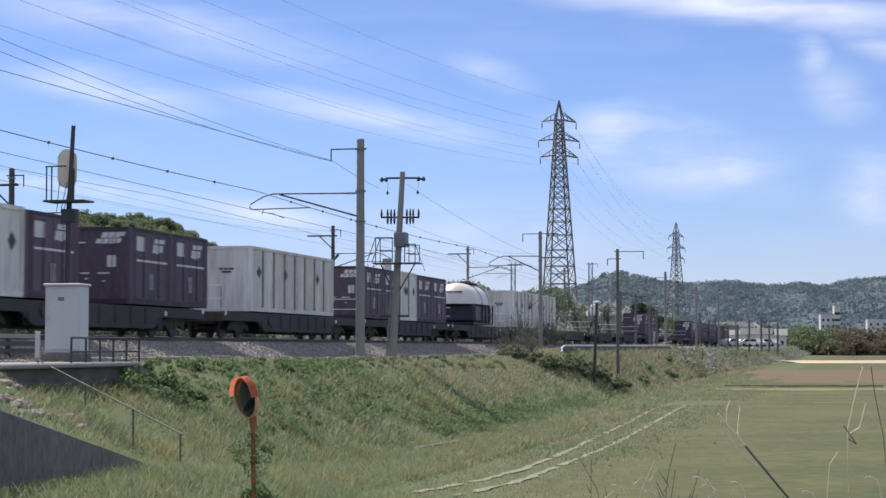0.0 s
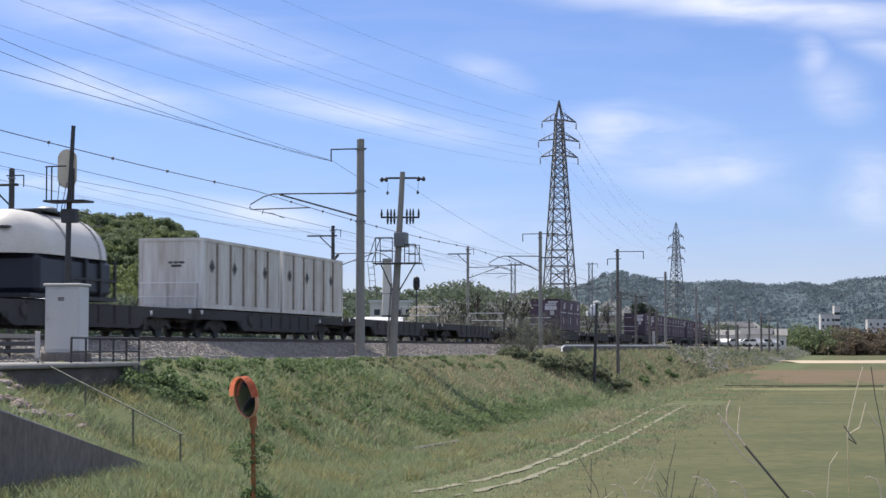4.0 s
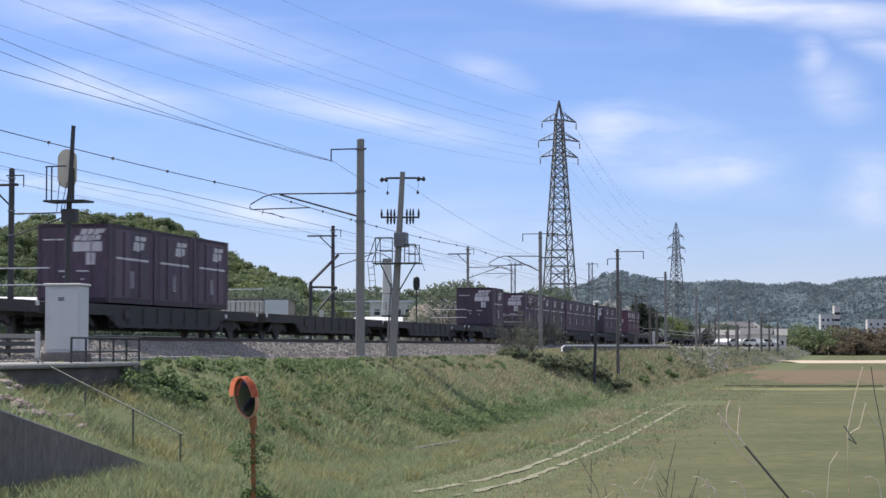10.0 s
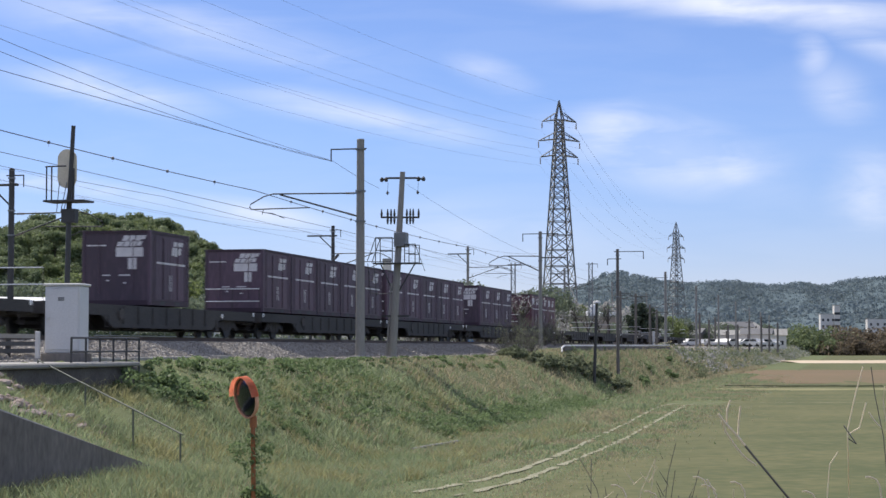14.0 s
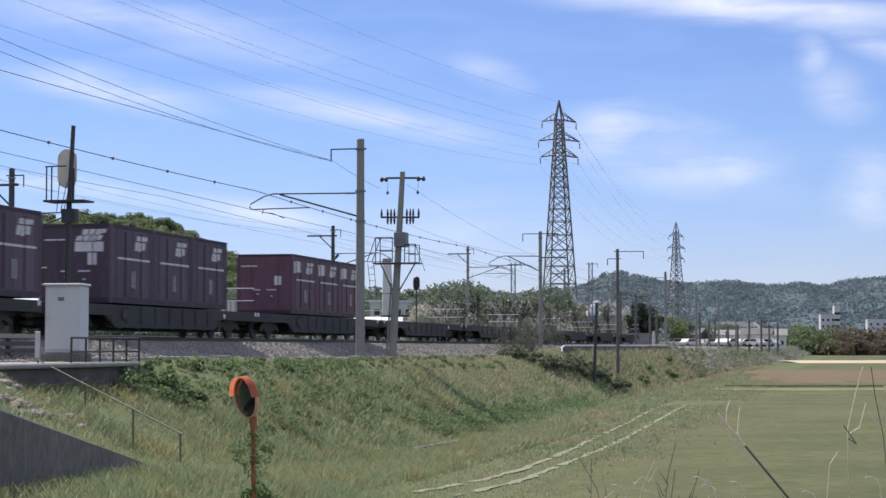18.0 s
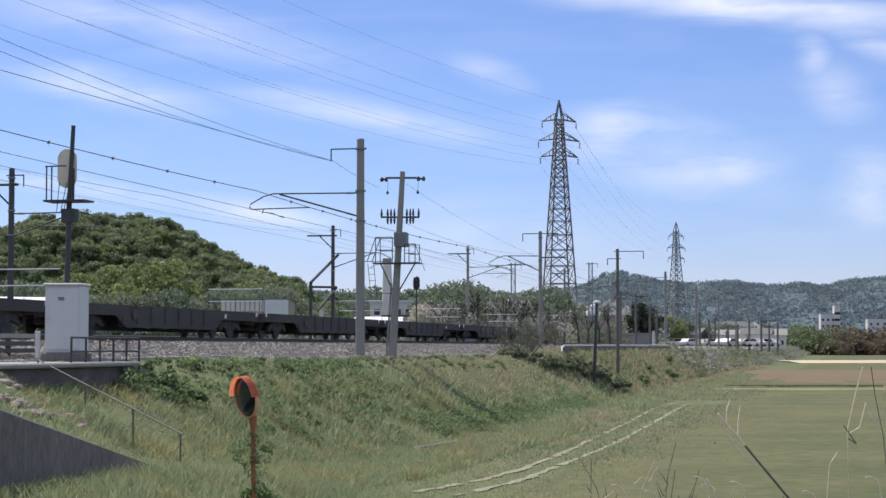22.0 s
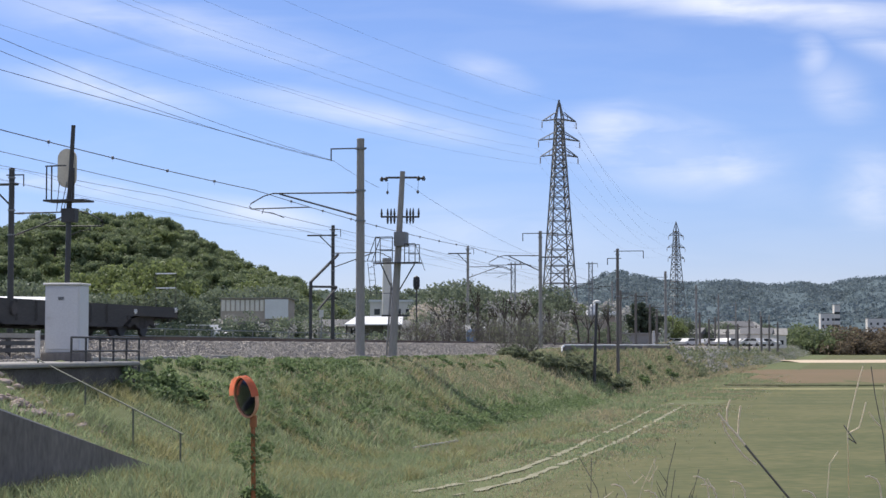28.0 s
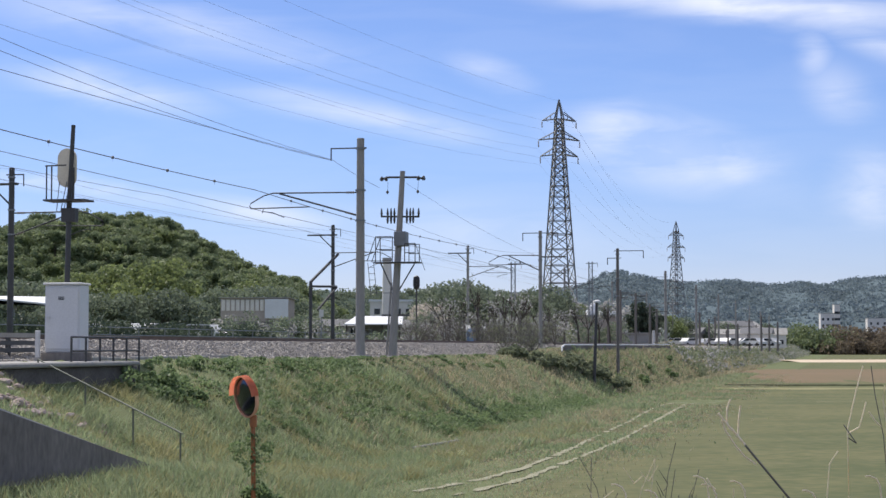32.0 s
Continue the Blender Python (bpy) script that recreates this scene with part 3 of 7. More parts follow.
def wagon_proto(L=WAGON_LEN):
    """A bogie container flat wagon; the origin is at its leading end, rail level; y runs back along it."""
    w = tagged(empty("flat_wagon", pose(0, 0, 0)), "grimy dark steel container flat wagon rolling on the rails", "wagon", "wagons of the train")
    # fish-bellied side sills
    for sx in (-1, 1):
        bm = bm_new()
        prof = [(0.45, 1.0), (0.45, 0.66), (4.5, 0.66), (5.4, 0.28), (L - 5.4, 0.28), (L - 4.5, 0.66), (L - 0.45, 0.66), (L - 0.45, 1.0)]
        x0, x1 = sx * 1.16, sx * 1.22
        A = [bm.verts.new((x0, y, z)) for y, z in prof]
        B = [bm.verts.new((x1, y, z)) for y, z in prof]
        bm.faces.new(A)
        bm.faces.new(B[::-1])
        for i in range(len(prof)):
            j = (i + 1) % len(prof)
            bm.faces.new((A[i], B[i], B[j], A[j]))
        for y in np.arange(6.2, L - 6, 1.28):
            box(bm, min(x1, x1 + sx * 0.04), max(x1, x1 + sx * 0.04), y, y + 0.06, 0.4, 0.96)
        bmesh.ops.recalc_face_normals(bm, faces=bm.faces)
        part("side_sill", bm, M["wagonblue"], w)
    bm = bm_new()
    box(bm, -1.16, 1.16, 0.45, L - 0.45, 0.86, 0.98)
    for x in (-0.4, 0.3):
        box(bm, x, x + 0.12, 0.45, L - 0.45, 0.55, 0.86)
    for y in np.arange(1.2, L - 1, 2.0):
        box(bm, -1.1, 1.1, y, y + 0.1, 0.7, 0.86)
    part("underframe", bm, M["wagon"], w)
    # dark blocks added to close the gap under the deck, where shade belongs
    bm = bm_new()
    box(bm, -0.36, 0.36, 4.7, L - 4.7, 0.2, 0.55)
    for y in np.arange(5.2, L - 5, 1.6):
        box(bm, -1.05, -0.36, y, y + 0.5, 0.24, 0.7)
        box(bm, 0.36, 1.05, y + 0.7, y + 1.1, 0.24, 0.7)
    part("gap_blocks", bm, M["wagon"], w)
    for sx in (-1, 1):
        for y in (1.1, 4.7, L - 5.0, L - 1.4):
            bm = bm_new()
            tube(bm, [(sx * 1.24, y, 0.66), (sx * 1.24, y, 0.3), (sx * 1.24, y + 0.3, 0.3), (sx * 1.24, y + 0.3, 0.66)], 0.014, 5)
            part("footstep", bm, M["wagon"], w)
    bm = bm_new()
    turned(bm, [(0.17, -0.015), (0.2, -0.015), (0.2, 0.015), (0.17, 0.015)], 14, (1.26, 6.0, 0.72), "x")
    rod(bm, (1.2, 6.0, 0.72), (1.27, 6.0, 0.72), 0.03, n=6)
    rod(bm, (1.26, 5.82, 0.72), (1.26, 6.18, 0.72), 0.012, n=5)
    part("brake_wheel", bm, M["wagon"], w)
    for y0, y1 in ((0.35, 0.5), (L - 0.5, L - 0.35)):
        bm = bm_new()
        bevelled(bm, -1.2, 1.2, y0, y1, 0.62, 1.0, 0.02)
        part("end_beam", bm, M["wagon"], w)
    for y0, y1 in ((0.0, 0.4), (L - 0.4, L)):
        bm = bm_new()
        box(bm, -0.14, 0.14, y0, y1, 0.72, 0.98)
        box(bm, -0.2, 0.2, (y0 + y1) / 2 - 0.08, (y0 + y1) / 2 + 0.08, 0.68, 1.02)
        part("coupler", bm, M["wagon"], w)
    # handrails at the leading end
    for x in (-1.12, 0.0, 1.12):
        bm = bm_new()
        rod(bm, (x, 0.42, 0.98), (x, 0.42, 1.97), 0.014, n=6)
        part("rail_post", bm, M["wagon"], w)
    for z in (1.48, 1.97):
        bm = bm_new()
        rod(bm, (-1.12, 0.42, z), (1.12, 0.42, z), 0.02, n=6)
        part("handrail", bm, M["disc"], w, "white-painted tubular end handrail")
    # brake gear, air tanks
    bm = bm_new()
    rod(bm, (0.75, 7.2, 0.6), (0.75, 8.5, 0.6), 0.2, n=10)
    part("brake_reservoir", bm, M["wagon"], w)
    bm = bm_new()
    bevelled(bm, 0.6, 1.05, 11.8, 12.5, 0.42, 0.72, 0.02)
    part("brake_valve", bm, M["wagon"], w)
    for y, z in ((0.62, 0.92), (L - 0.62, 0.92), (L - 4.3, 0.8)):
        bm = bm_new()
        turned(bm, [(0.02, 0), (0.085, 0.005), (0.085, 0.02), (0.02, 0.03)], 12, (1.221, y, z), "x")
        part("marker_disc", bm, M["disc"], w, "small bright white marker disc")
    for yc in (2.95, L - 2.95):
        bm = bm_new()
        for sx in (-1, 1):
            prof = [(-1.25, 0.34), (-0.95, 0.56), (-0.4, 0.66), (0.4, 0.66), (0.95, 0.56), (1.25, 0.34), (1.1, 0.28), (0.7, 0.42), (0.35, 0.26), (-0.35, 0.26), (-0.7, 0.42), (-1.1, 0.28)]
            A = [bm.verts.new((sx * 0.84, yc + y, z)) for y, z in prof]
            B = [bm.verts.new((sx * 0.94, yc + y, z)) for y, z in prof]
            for i in range(len(prof)):
                j = (i + 1) % len(prof)
                bm.faces.new((A[i], B[i], B[j], A[j]))
            bm.faces.new(A)
            bm.faces.new(B[::-1])
            for y in (-0.18, 0.18):
                rod(bm, (sx * 0.9, yc + y, 0.3), (sx * 0.9, yc + y, 0.6), 0.07, n=8)
        box(bm, -0.9, 0.9, yc - 0.15, yc + 0.15, 0.42, 0.74)
        # solid block added between the wheels, standing in for shade
        box(bm, -0.45, 0.45, yc - 0.75, yc + 0.75, 0.22, 0.6)
        bmesh.ops.recalc_face_normals(bm, faces=bm.faces)
        bogie = part("bogie", bm, M["wagon"], w)
        for dy in (-0.95, 0.95):
            bm = bm_new()
            rod(bm, (-0.8, yc + dy, 0.405), (0.8, yc + dy, 0.405), 0.07, n=8)
            for x in (-0.56, 0.56):
                turned(bm, [(0.1, -0.05), (0.33, -0.05), (0.39, -0.06), (0.405, -0.06), (0.405, 0.05), (0.36, 0.05), (0.1, 0.03)], 18, (x, yc + dy, 0.405), "x")
            part("wheelset", bm, M["darksteel"], bogie)
    return w


CL, CW, CH = 3.66, 2.45, 2.5


def corrugated(bm, y0, y1, z0, z1, x, out, pitch=0.22, depth=0.035, back=0.02):
    """A ribbed steel sheet in the plane x, ribs upright, standing out by depth; one closed piece."""
    n = max(2, int(round((y1 - y0) / pitch)))
    prof = []
    for i in range(n):
        a = y0 + (y1 - y0) * i / n
        d = (y1 - y0) / n
        prof += [(x, a), (x + out * depth, a + d * 0.15), (x + out * depth, a + d * 0.55), (x, a + d * 0.7)]
    prof.append((x, y1))
    prof += [(x - out * back, y1), (x - out * back, y0)]
    A = [bm.verts.new((px, py, z0)) for px, py in prof]
    B = [bm.verts.new((px, py, z1)) for px, py in prof]
    m = len(prof)
    for i in range(m):
        j = (i + 1) % m
        bm.faces.new((A[i], A[j], B[j], B[i]))
    bm.faces.new(A[::-1])
    bm.faces.new(B)
    bmesh.ops.recalc_face_normals(bm, faces=bm.faces)


def container_proto(kind, body):
    """A twelve-foot rail container; origin at the middle of its leading bottom edge."""
    c = empty("rail_container", pose(0, 0, 0))
    hw = CW / 2
    bm = bm_new()
    bevelled(bm, -hw + 0.03, hw - 0.03, 0.03, CL - 0.03, 0.1, CH - 0.02, 0.03)
    part("shell", bm, M[body], c)
    # corner posts and rims
    for x in (-hw, hw - 0.1):
        for y in (0, CL - 0.1):
            bm = bm_new()
            box(bm, x, x + 0.1, y, y + 0.1, 0, CH)
            part("corner_post", bm, M[body], c)
    for name, z0, z1 in (("top_rail", CH - 0.1, CH), ("bottom_rail", 0, 0.16)):
        for x in (-hw, hw - 0.09):
            bm = bm_new()
            box(bm, x, x + 0.09, 0.1, CL - 0.1, z0, z1)
            part(name, bm, M["purpled"], c)
        for y in (0, CL - 0.09):
            bm = bm_new()
            box(bm, -hw + 0.1, hw - 0.1, y, y + 0.09, z0, z1)
            part(name, bm, M["purpled"], c)
    # side doors with lock bars
    for sx in (-1, 1):
        for y0, y1 in ((0.5, CL / 2 - 0.01), (CL / 2 + 0.01, CL - 0.5)):
            bm = bm_new()
            corrugated(bm, y0, y1, 0.2, CH - 0.14, sx * (hw - 0.015), sx, 0.27, 0.01)
            door = part("door", bm, M[body], c)
            bm = bm_new()
            rod(bm, (sx * (hw + 0.008), (y0 + y1) / 2, 0.22), (sx * (hw + 0.008), (y0 + y1) / 2, CH - 0.2), 0.016, n=6)
            part("lock_bar", bm, M["purpled"], door)
        for y0 in (0.1, CL - 0.5):
            bm = bm_new()
            corrugated(bm, y0, y0 + 0.4, 0.18, CH - 0.12, sx * (hw - 0.03), sx, 0.13, 0.025)
            part("ribbed_panel", bm, M[body], c)
    # painted marks

    def mark(x0, x1, y0, y1, z0, z1, name="painted_mark"):
        bm = bm_new()
        box(bm, x0, x1, y0, y1, z0, z1)
        part(name, bm, M["label"], c)
    xo = hw - 0.002
    mark(xo, xo + 0.008, 0.55, CL - 0.4, 1.40, 1.47, "pale_stripe")
    if kind in ("square", "mark"):
        mark(xo, xo + 0.008, 0.55, 1.25, 1.75, 2.22)
    def slanted(x0, x1, y0, y1, z0, z1, lean=0.07):
        """A painted bar that leans along the container's side or end."""
        bm = bm_new()
        vs = box(bm, x0, x1, y0, y1, z0, z1)
        for v in vs:
            if v.co.z > (z0 + z1) / 2:
                if x1 - x0 < 0.02:
                    v.co.y += lean
                else:
                    v.co.x += lean
        part("emblem_bar", bm, M["label"], c)
    for a, b, z0, z1 in ((2.1, 2.38, 2.06, 2.22), (2.42, 2.68, 2.06, 2.22), (2.72, 3.0, 2.08, 2.22), (1.95, 2.2, 1.74, 2.02), (2.24, 2.5, 1.72, 2.02), (2.54, 2.82, 1.78, 2.02)):
        slanted(xo, xo + 0.008, a, b, z0, z1)
    for y in (1.72, 1.9):
        mark(xo + 0.012, xo + 0.03, y, y + 0.035, 0.5, 1.05, "door_handle")
    if kind == "mark":
        mark(xo, xo + 0.008, 0.2, 0.42, 1.7, 2.2)
    if kind in ("plain", "square"):
        for x0, x1, z0, z1 in ((0.2, 0.4, 2.15, 2.33), (0.44, 0.62, 2.15, 2.33), (0.66, 0.84, 2.15, 2.33), (0.86, 1.0, 2.2, 2.33), (0.0, 0.2, 1.97, 2.12), (0.24, 0.42, 1.96, 2.13), (0.46, 0.66, 1.96, 2.13), (0.7, 0.86, 1.98, 2.13)):
            slanted(x0, x1, 0.02, 0.03, z0, z1)
    if kind == "plain":
        mark(-0.02, 0.95, 0.02, 0.03, 1.62, 1.93)
    mark(0.42, 0.72, 0.02, 0.03, 1.2, 1.58)
    for x0, x1, z in ((-1.05, -0.35, 1.98), (-0.5, -0.2, 0.98), (0.1, 0.5, 0.98), (-0.35, -0.25, 0.8), (0.25, 0.35, 0.72)):
        bm = bm_new()
        box(bm, x0, x1, 0.02, 0.03, z, z + 0.045)
        part("lettering_bar", bm, M["label"], c)
    # forklift pockets
    for y in (0.9, 2.3):
        bm = bm_new()
        box(bm, hw - 0.06, hw + 0.003, y, y + 0.45, 0.02, 0.14)
        part("fork_pocket", bm, M["tankblack"], c)
    # lashing handles on the end
    for x in (-0.6, 0.6):
        bm = bm_new()
        rod(bm, (x, -0.02, 0.4), (x, -0.02, 2.2), 0.012, n=6)
        part("end_rod", bm, M[body], c)
    return c


def long_container_proto(length):
    c = empty("long_container", pose(0, 0, 0))
    hw = CW / 2
    bm = bm_new()
    box(bm, -hw + 0.05, hw - 0.05, 0.04, length - 0.04, 0.1, CH + 0.02)
    part("shell", bm, M["greybox"], c)
    for sx in (-1, 1):
        n = int(length / 1.45)
        for i in range(n):
            bm = bm_new()
            y0, y1 = 0.1 + (length - 0.2) * i / n, 0.1 + (length - 0.2) * (i + 1) / n
            corrugated(bm, y0 + 0.06, y1 - 0.04, 0.2, CH - 0.12, sx * (hw - 0.05), sx, 0.36, 0.045)
            part("side_panel", bm, M["greybox"], c)
            if i:
                bm = bm_new()
                box(bm, min(sx * (hw - 0.05), sx * (hw + 0.012)), max(sx * (hw - 0.05), sx * (hw + 0.012)), y0 - 0.035, y0 + 0.055, 0.17, CH - 0.08)
                part("side_post", bm, M["rustpost"], c)
    for x in (-hw, hw - 0.12):
        for y in (0, length - 0.12):
            bm = bm_new()
            box(bm, x, x + 0.12, y, y + 0.12, 0, CH + 0.05)
            part("corner_post", bm, M["greybox"], c)
    for name, z0, z1 in (("top_rail", CH - 0.06, CH + 0.05), ("bottom_rail", 0, 0.16)):
        for x in (-hw, hw - 0.1):
            bm = bm_new()
            box(bm, x, x + 0.1, 0.12, length - 0.12, z0, z1)
            part(name, bm, M["greybox"], c)
        for y in (0, length - 0.1):
            bm = bm_new()
            box(bm, -hw + 0.12, hw - 0.12, y, y + 0.1, z0, z1)
            part(name, bm, M["greybox"], c)
    for y in (1.0, length * 0.38, length * 0.78):
        bm = bm_new()
        turned(bm, [(0.02, 0), (0.25, 0.004), (0.25, 0.012), (0.02, 0.016)], 4, (hw + 0.001, y, 1.55), "x")
        part("emblem", bm, M["darksteel"], c, "small dark diamond emblem")
    for x0, x1, z in ((-0.1, 0.05, 1.62), (0.1, 0.25, 1.62), (0.3, 0.5, 1.62), (0.0, 0.4, 1.5)):
        bm = bm_new()
        box(bm, x0, x1, 0.03, 0.038, z, z + 0.08)
        part("lettering_bar", bm, M["darksteel"], c)
    return c


def tank_proto():
    """A tank container: domed pale barrel over a dark boxed lower half, on a skid frame."""
    c = empty("tank_container", pose(0, 0, 0))
    L, RX, RZ, seam, D = 6.5, 1.37, 1.34, 1.29, 1.35
    ends = [(k, D * (1 - math.sqrt(1 - k * k))) for k in (0.04, 0.25, 0.45, 0.62, 0.77, 0.88, 0.95, 0.985, 1.0)]
    prof = ends + [(k, L - y) for k, y in reversed(ends)]
    bm = bm_new()
    n = 24
    rows = [[bm.verts.new((RX * k * math.cos(math.pi * i / n), y, seam + RZ * k * math.sin(math.pi * i / n))) for i in range(n + 1)] for k, y in prof]
    for r0, r1 in zip(rows, rows[1:]):
        for i in range(n):
            bm.faces.new((r0[i], r0[i + 1], r1[i + 1], r1[i]))
    bmesh.ops.recalc_face_normals(bm, faces=bm.faces)
    part("barrel_top", bm, M["tankwhite"], c, smooth=True)
    bm = bm_new()
    bevelled(bm, -1.33, 1.33, 0.55, L - 0.55, 0.14, seam + 0.01, 0.16)
    part("barrel_bottom", bm, M["tanknavy"], c, "dark navy boxed lower half")
    bm = bm_new()
    for y in (2.55, 4.9):
        tube(bm, [(RX * 1.012 * math.cos(math.pi * i / 20), y, seam + RZ * 1.012 * math.sin(math.pi * i / 20)) for i in range(21)], 0.025, 5)
    part("hoop", bm, M["steel"], c)
    bm = bm_new()
    for sx in (-1, 1):
        box(bm, sx * 1.25 - 0.06, sx * 1.25 + 0.06, 0.1, L - 0.1, 0.02, 0.14)
        for y in np.linspace(2.6, L - 0.5, 4):
            box(bm, sx * 1.36 - 0.03, sx * 1.36 + 0.05, y, y + 0.12, 0.14, seam)
        box(bm, sx * 1.36 - 0.02, sx * 1.36 + 0.04, 2.6, L - 0.38, 0.62, 0.7)
    for y in (0.1, L - 0.2):
        box(bm, -1.19, 1.19, y, y + 0.1, 0.02, 0.14)
    part("skid_frame", bm, M["tankblack"], c)
    top = seam + RZ
    bm = bm_new()
    box(bm, -0.55, 0.55, 2.3, 5.35, top + 0.03, top + 0.08)
    for y in (2.4, 3.8, 5.2):
        box(bm, -0.5, 0.5, y, y + 0.08, top - 0.12, top + 0.03)
    part("walkway", bm, M["darksteel"], c, "dark steel roof walkway")
    bm = bm_new()
    for x in (-0.28, 0.28):
        tube(bm, [(x, 5.3, top + 0.06), (x, 5.75, top - 0.2), (x, 6.15, top - 0.75), (x, 6.25, seam - 0.5)], 0.025, 5)
    for k in range(5):
        z = top - 0.35 - k * 0.28
        y = 5.85 + 0.09 * min(k, 4)
        rod(bm, (-0.28, y, z), (0.28, y, z), 0.018, n=5)
    part("ladder", bm, M["darksteel"], c)
    bm = bm_new()
    turned(bm, [(0.3, 0), (0.3, 0.14), (0.2, 0.19)], 14, (0, 4.0, top + 0.06))
    part("manhole", bm, M["steel"], c)
    for x0, x1 in ((-0.42, -0.26), (-0.22, 0.0), (0.06, 0.22), (0.26, 0.56)):
        bm = bm_new()
        box(bm, x0, x1, 0.16, 0.4, seam + 0.72, seam + 0.78)
        part("lettering_bar", bm, M["darksteel"], c)
    return c


TRAIN = []          # thing, its place along the train, its height over the rail


def build_train():
    first = wagon_proto()
    starts = [23.2 - 20.05, 23.2, 43.3, 64.6] + [84.95 + 20.05 * k - (0.3, 1.2)[k - 12 if k > 12 else 0] * (k >= 12) for k in range(14)] + [364.6]
    for i, p in enumerate(starts):
        w = first if i == 0 else copy_thing(first, pose(0, 0, 0))
        TRAIN.append((w, p, 0.0))
    # a rake of shorter empty wagons closes the train
    short = wagon_proto(SHORT_LEN)
    for i in range(5):
        w = short if i == 0 else copy_thing(short, pose(0, 0, 0))
        TRAIN.append((w, 384.75 + SHORT_LEN * i, 0.0))
    # the last wagon carries a raised handrail at its rear end too
    for x in (0.42, 1.14):
        bm = bm_new()
        rod(bm, (x, SHORT_LEN - 0.42, 0.98), (x, SHORT_LEN - 0.42, 2.19), 0.016, n=6)
        part("rail_post", bm, M["wagon"], w)
    for z in (1.69, 2.19):
        bm = bm_new()
        rod(bm, (0.42, SHORT_LEN - 0.42, z), (1.14, SHORT_LEN - 0.42, z), 0.024, n=6)
        part("handrail", bm, M["disc"], w, "white-painted tubular end handrail")
    W = {k: starts[k + 1] for k in range(-1, 17)}
    kinds = {}
    for kind, body, label in (("square", "purple", "dark purple steel rail container with pale squares on its side"),
                              ("plain", "purple", "dark purple steel rail container with faded white emblem"),
                              ("mark", "maroon", "reddish maroon steel rail container with pale squares")):
        c = container_proto(kind, body)
        tagged(c, label, "container", "containers on the train")
        kinds[kind] = [c, False]
    for kind, length, label in (("grey_short", CL, "weathered pale grey ribbed rail container"), ("grey_mid", 11.75, "long weathered white ribbed container on a flat wagon"), ("grey_long", 9.25, "weathered white ribbed container, one of a pair on a wagon")):
        c = long_container_proto(length)
        tagged(c, label, "container", "containers on the train")
        kinds[kind] = [c, False]
    tank = tank_proto()
    tagged(tank, "pale tank container with a black lower half on a flat wagon", "tank container")
    kinds["tank"] = [tank, False]

    def put(kind, p):
        c, used = kinds[kind]
        if used:
            c = copy_thing(c, pose(0, 0, 0))
        kinds[kind][1] = True
        TRAIN.append((c, p, 1.06))

    def slot(k, i):
        return W[k] + 0.62 + i * 3.83
    for i in range(5):
        put("grey_short" if i % 2 else "square", slot(0, i))
    put("grey_short", 44.35)
    put("square", 48.1)
    put("square", 55.85)
    put("square", 59.55)
    put("grey_mid", 68.2)
    for i, kd in enumerate(("square", "square", "grey_short", "square", "square")):
        put(kd, 85.35 + 3.69 * i)
    put("tank", 111.2)
    put("grey_long", 125.75)
    put("grey_long", 135.3)
    for i in range(3):
        put("plain", 209.9 + i * 3.83)
    put("plain", 273.95)
    for i in range(5):
        put("plain", slot(13, i))
    for i in range(5):
        put("plain", slot(14, i))
    for i in range(3):
        put("plain", 330.2 + i * 3.66 + (0.05 * i))
    for i in range(3):
        put("mark", 349.6 + i * 3.66)


build_train()


def gone(t):
    """How far the train has rolled after t seconds, in metres: it slows a little."""
    return 15.881 * t - 0.03068 * t * t


def motions():
    times = [0, 4, 8, 12, 16, 20, 24, 28, 32]
    for thing, p, up in TRAIN:
        walk(thing, [(t, tpose(p - gone(t), 0.0, RAIL_Z + up)) for t in times])

# ---------------------------------------------------------------- masts and wires


def mast(s, w, z0, height, r0=0.19, r1=0.14, name="catenary_mast", label="tall grey concrete catenary mast beside the track", mt="concpole"):
    m = tagged(empty(name, tpose(s, w, z0)), label, "mast", "line-side masts")
    bm = bm_new()
    rod(bm, (0, 0, -0.5), (0, 0, height), r0, r1, 14)
    rod(bm, (0, 0, height), (0, 0, height + 0.05), r1 + 0.015, r1 * 0.9, 14)
    part("pole", bm, M[mt], m, smooth=False)
    for z in (height * 0.62, height * 0.76, height - 0.4):
        bm = bm_new()
        rod(bm, (0, 0, z), (0, 0, z + 0.07), r0 + 0.02, r0 + 0.02, 12)
        part("band", bm, M["steel"], m)
    return m


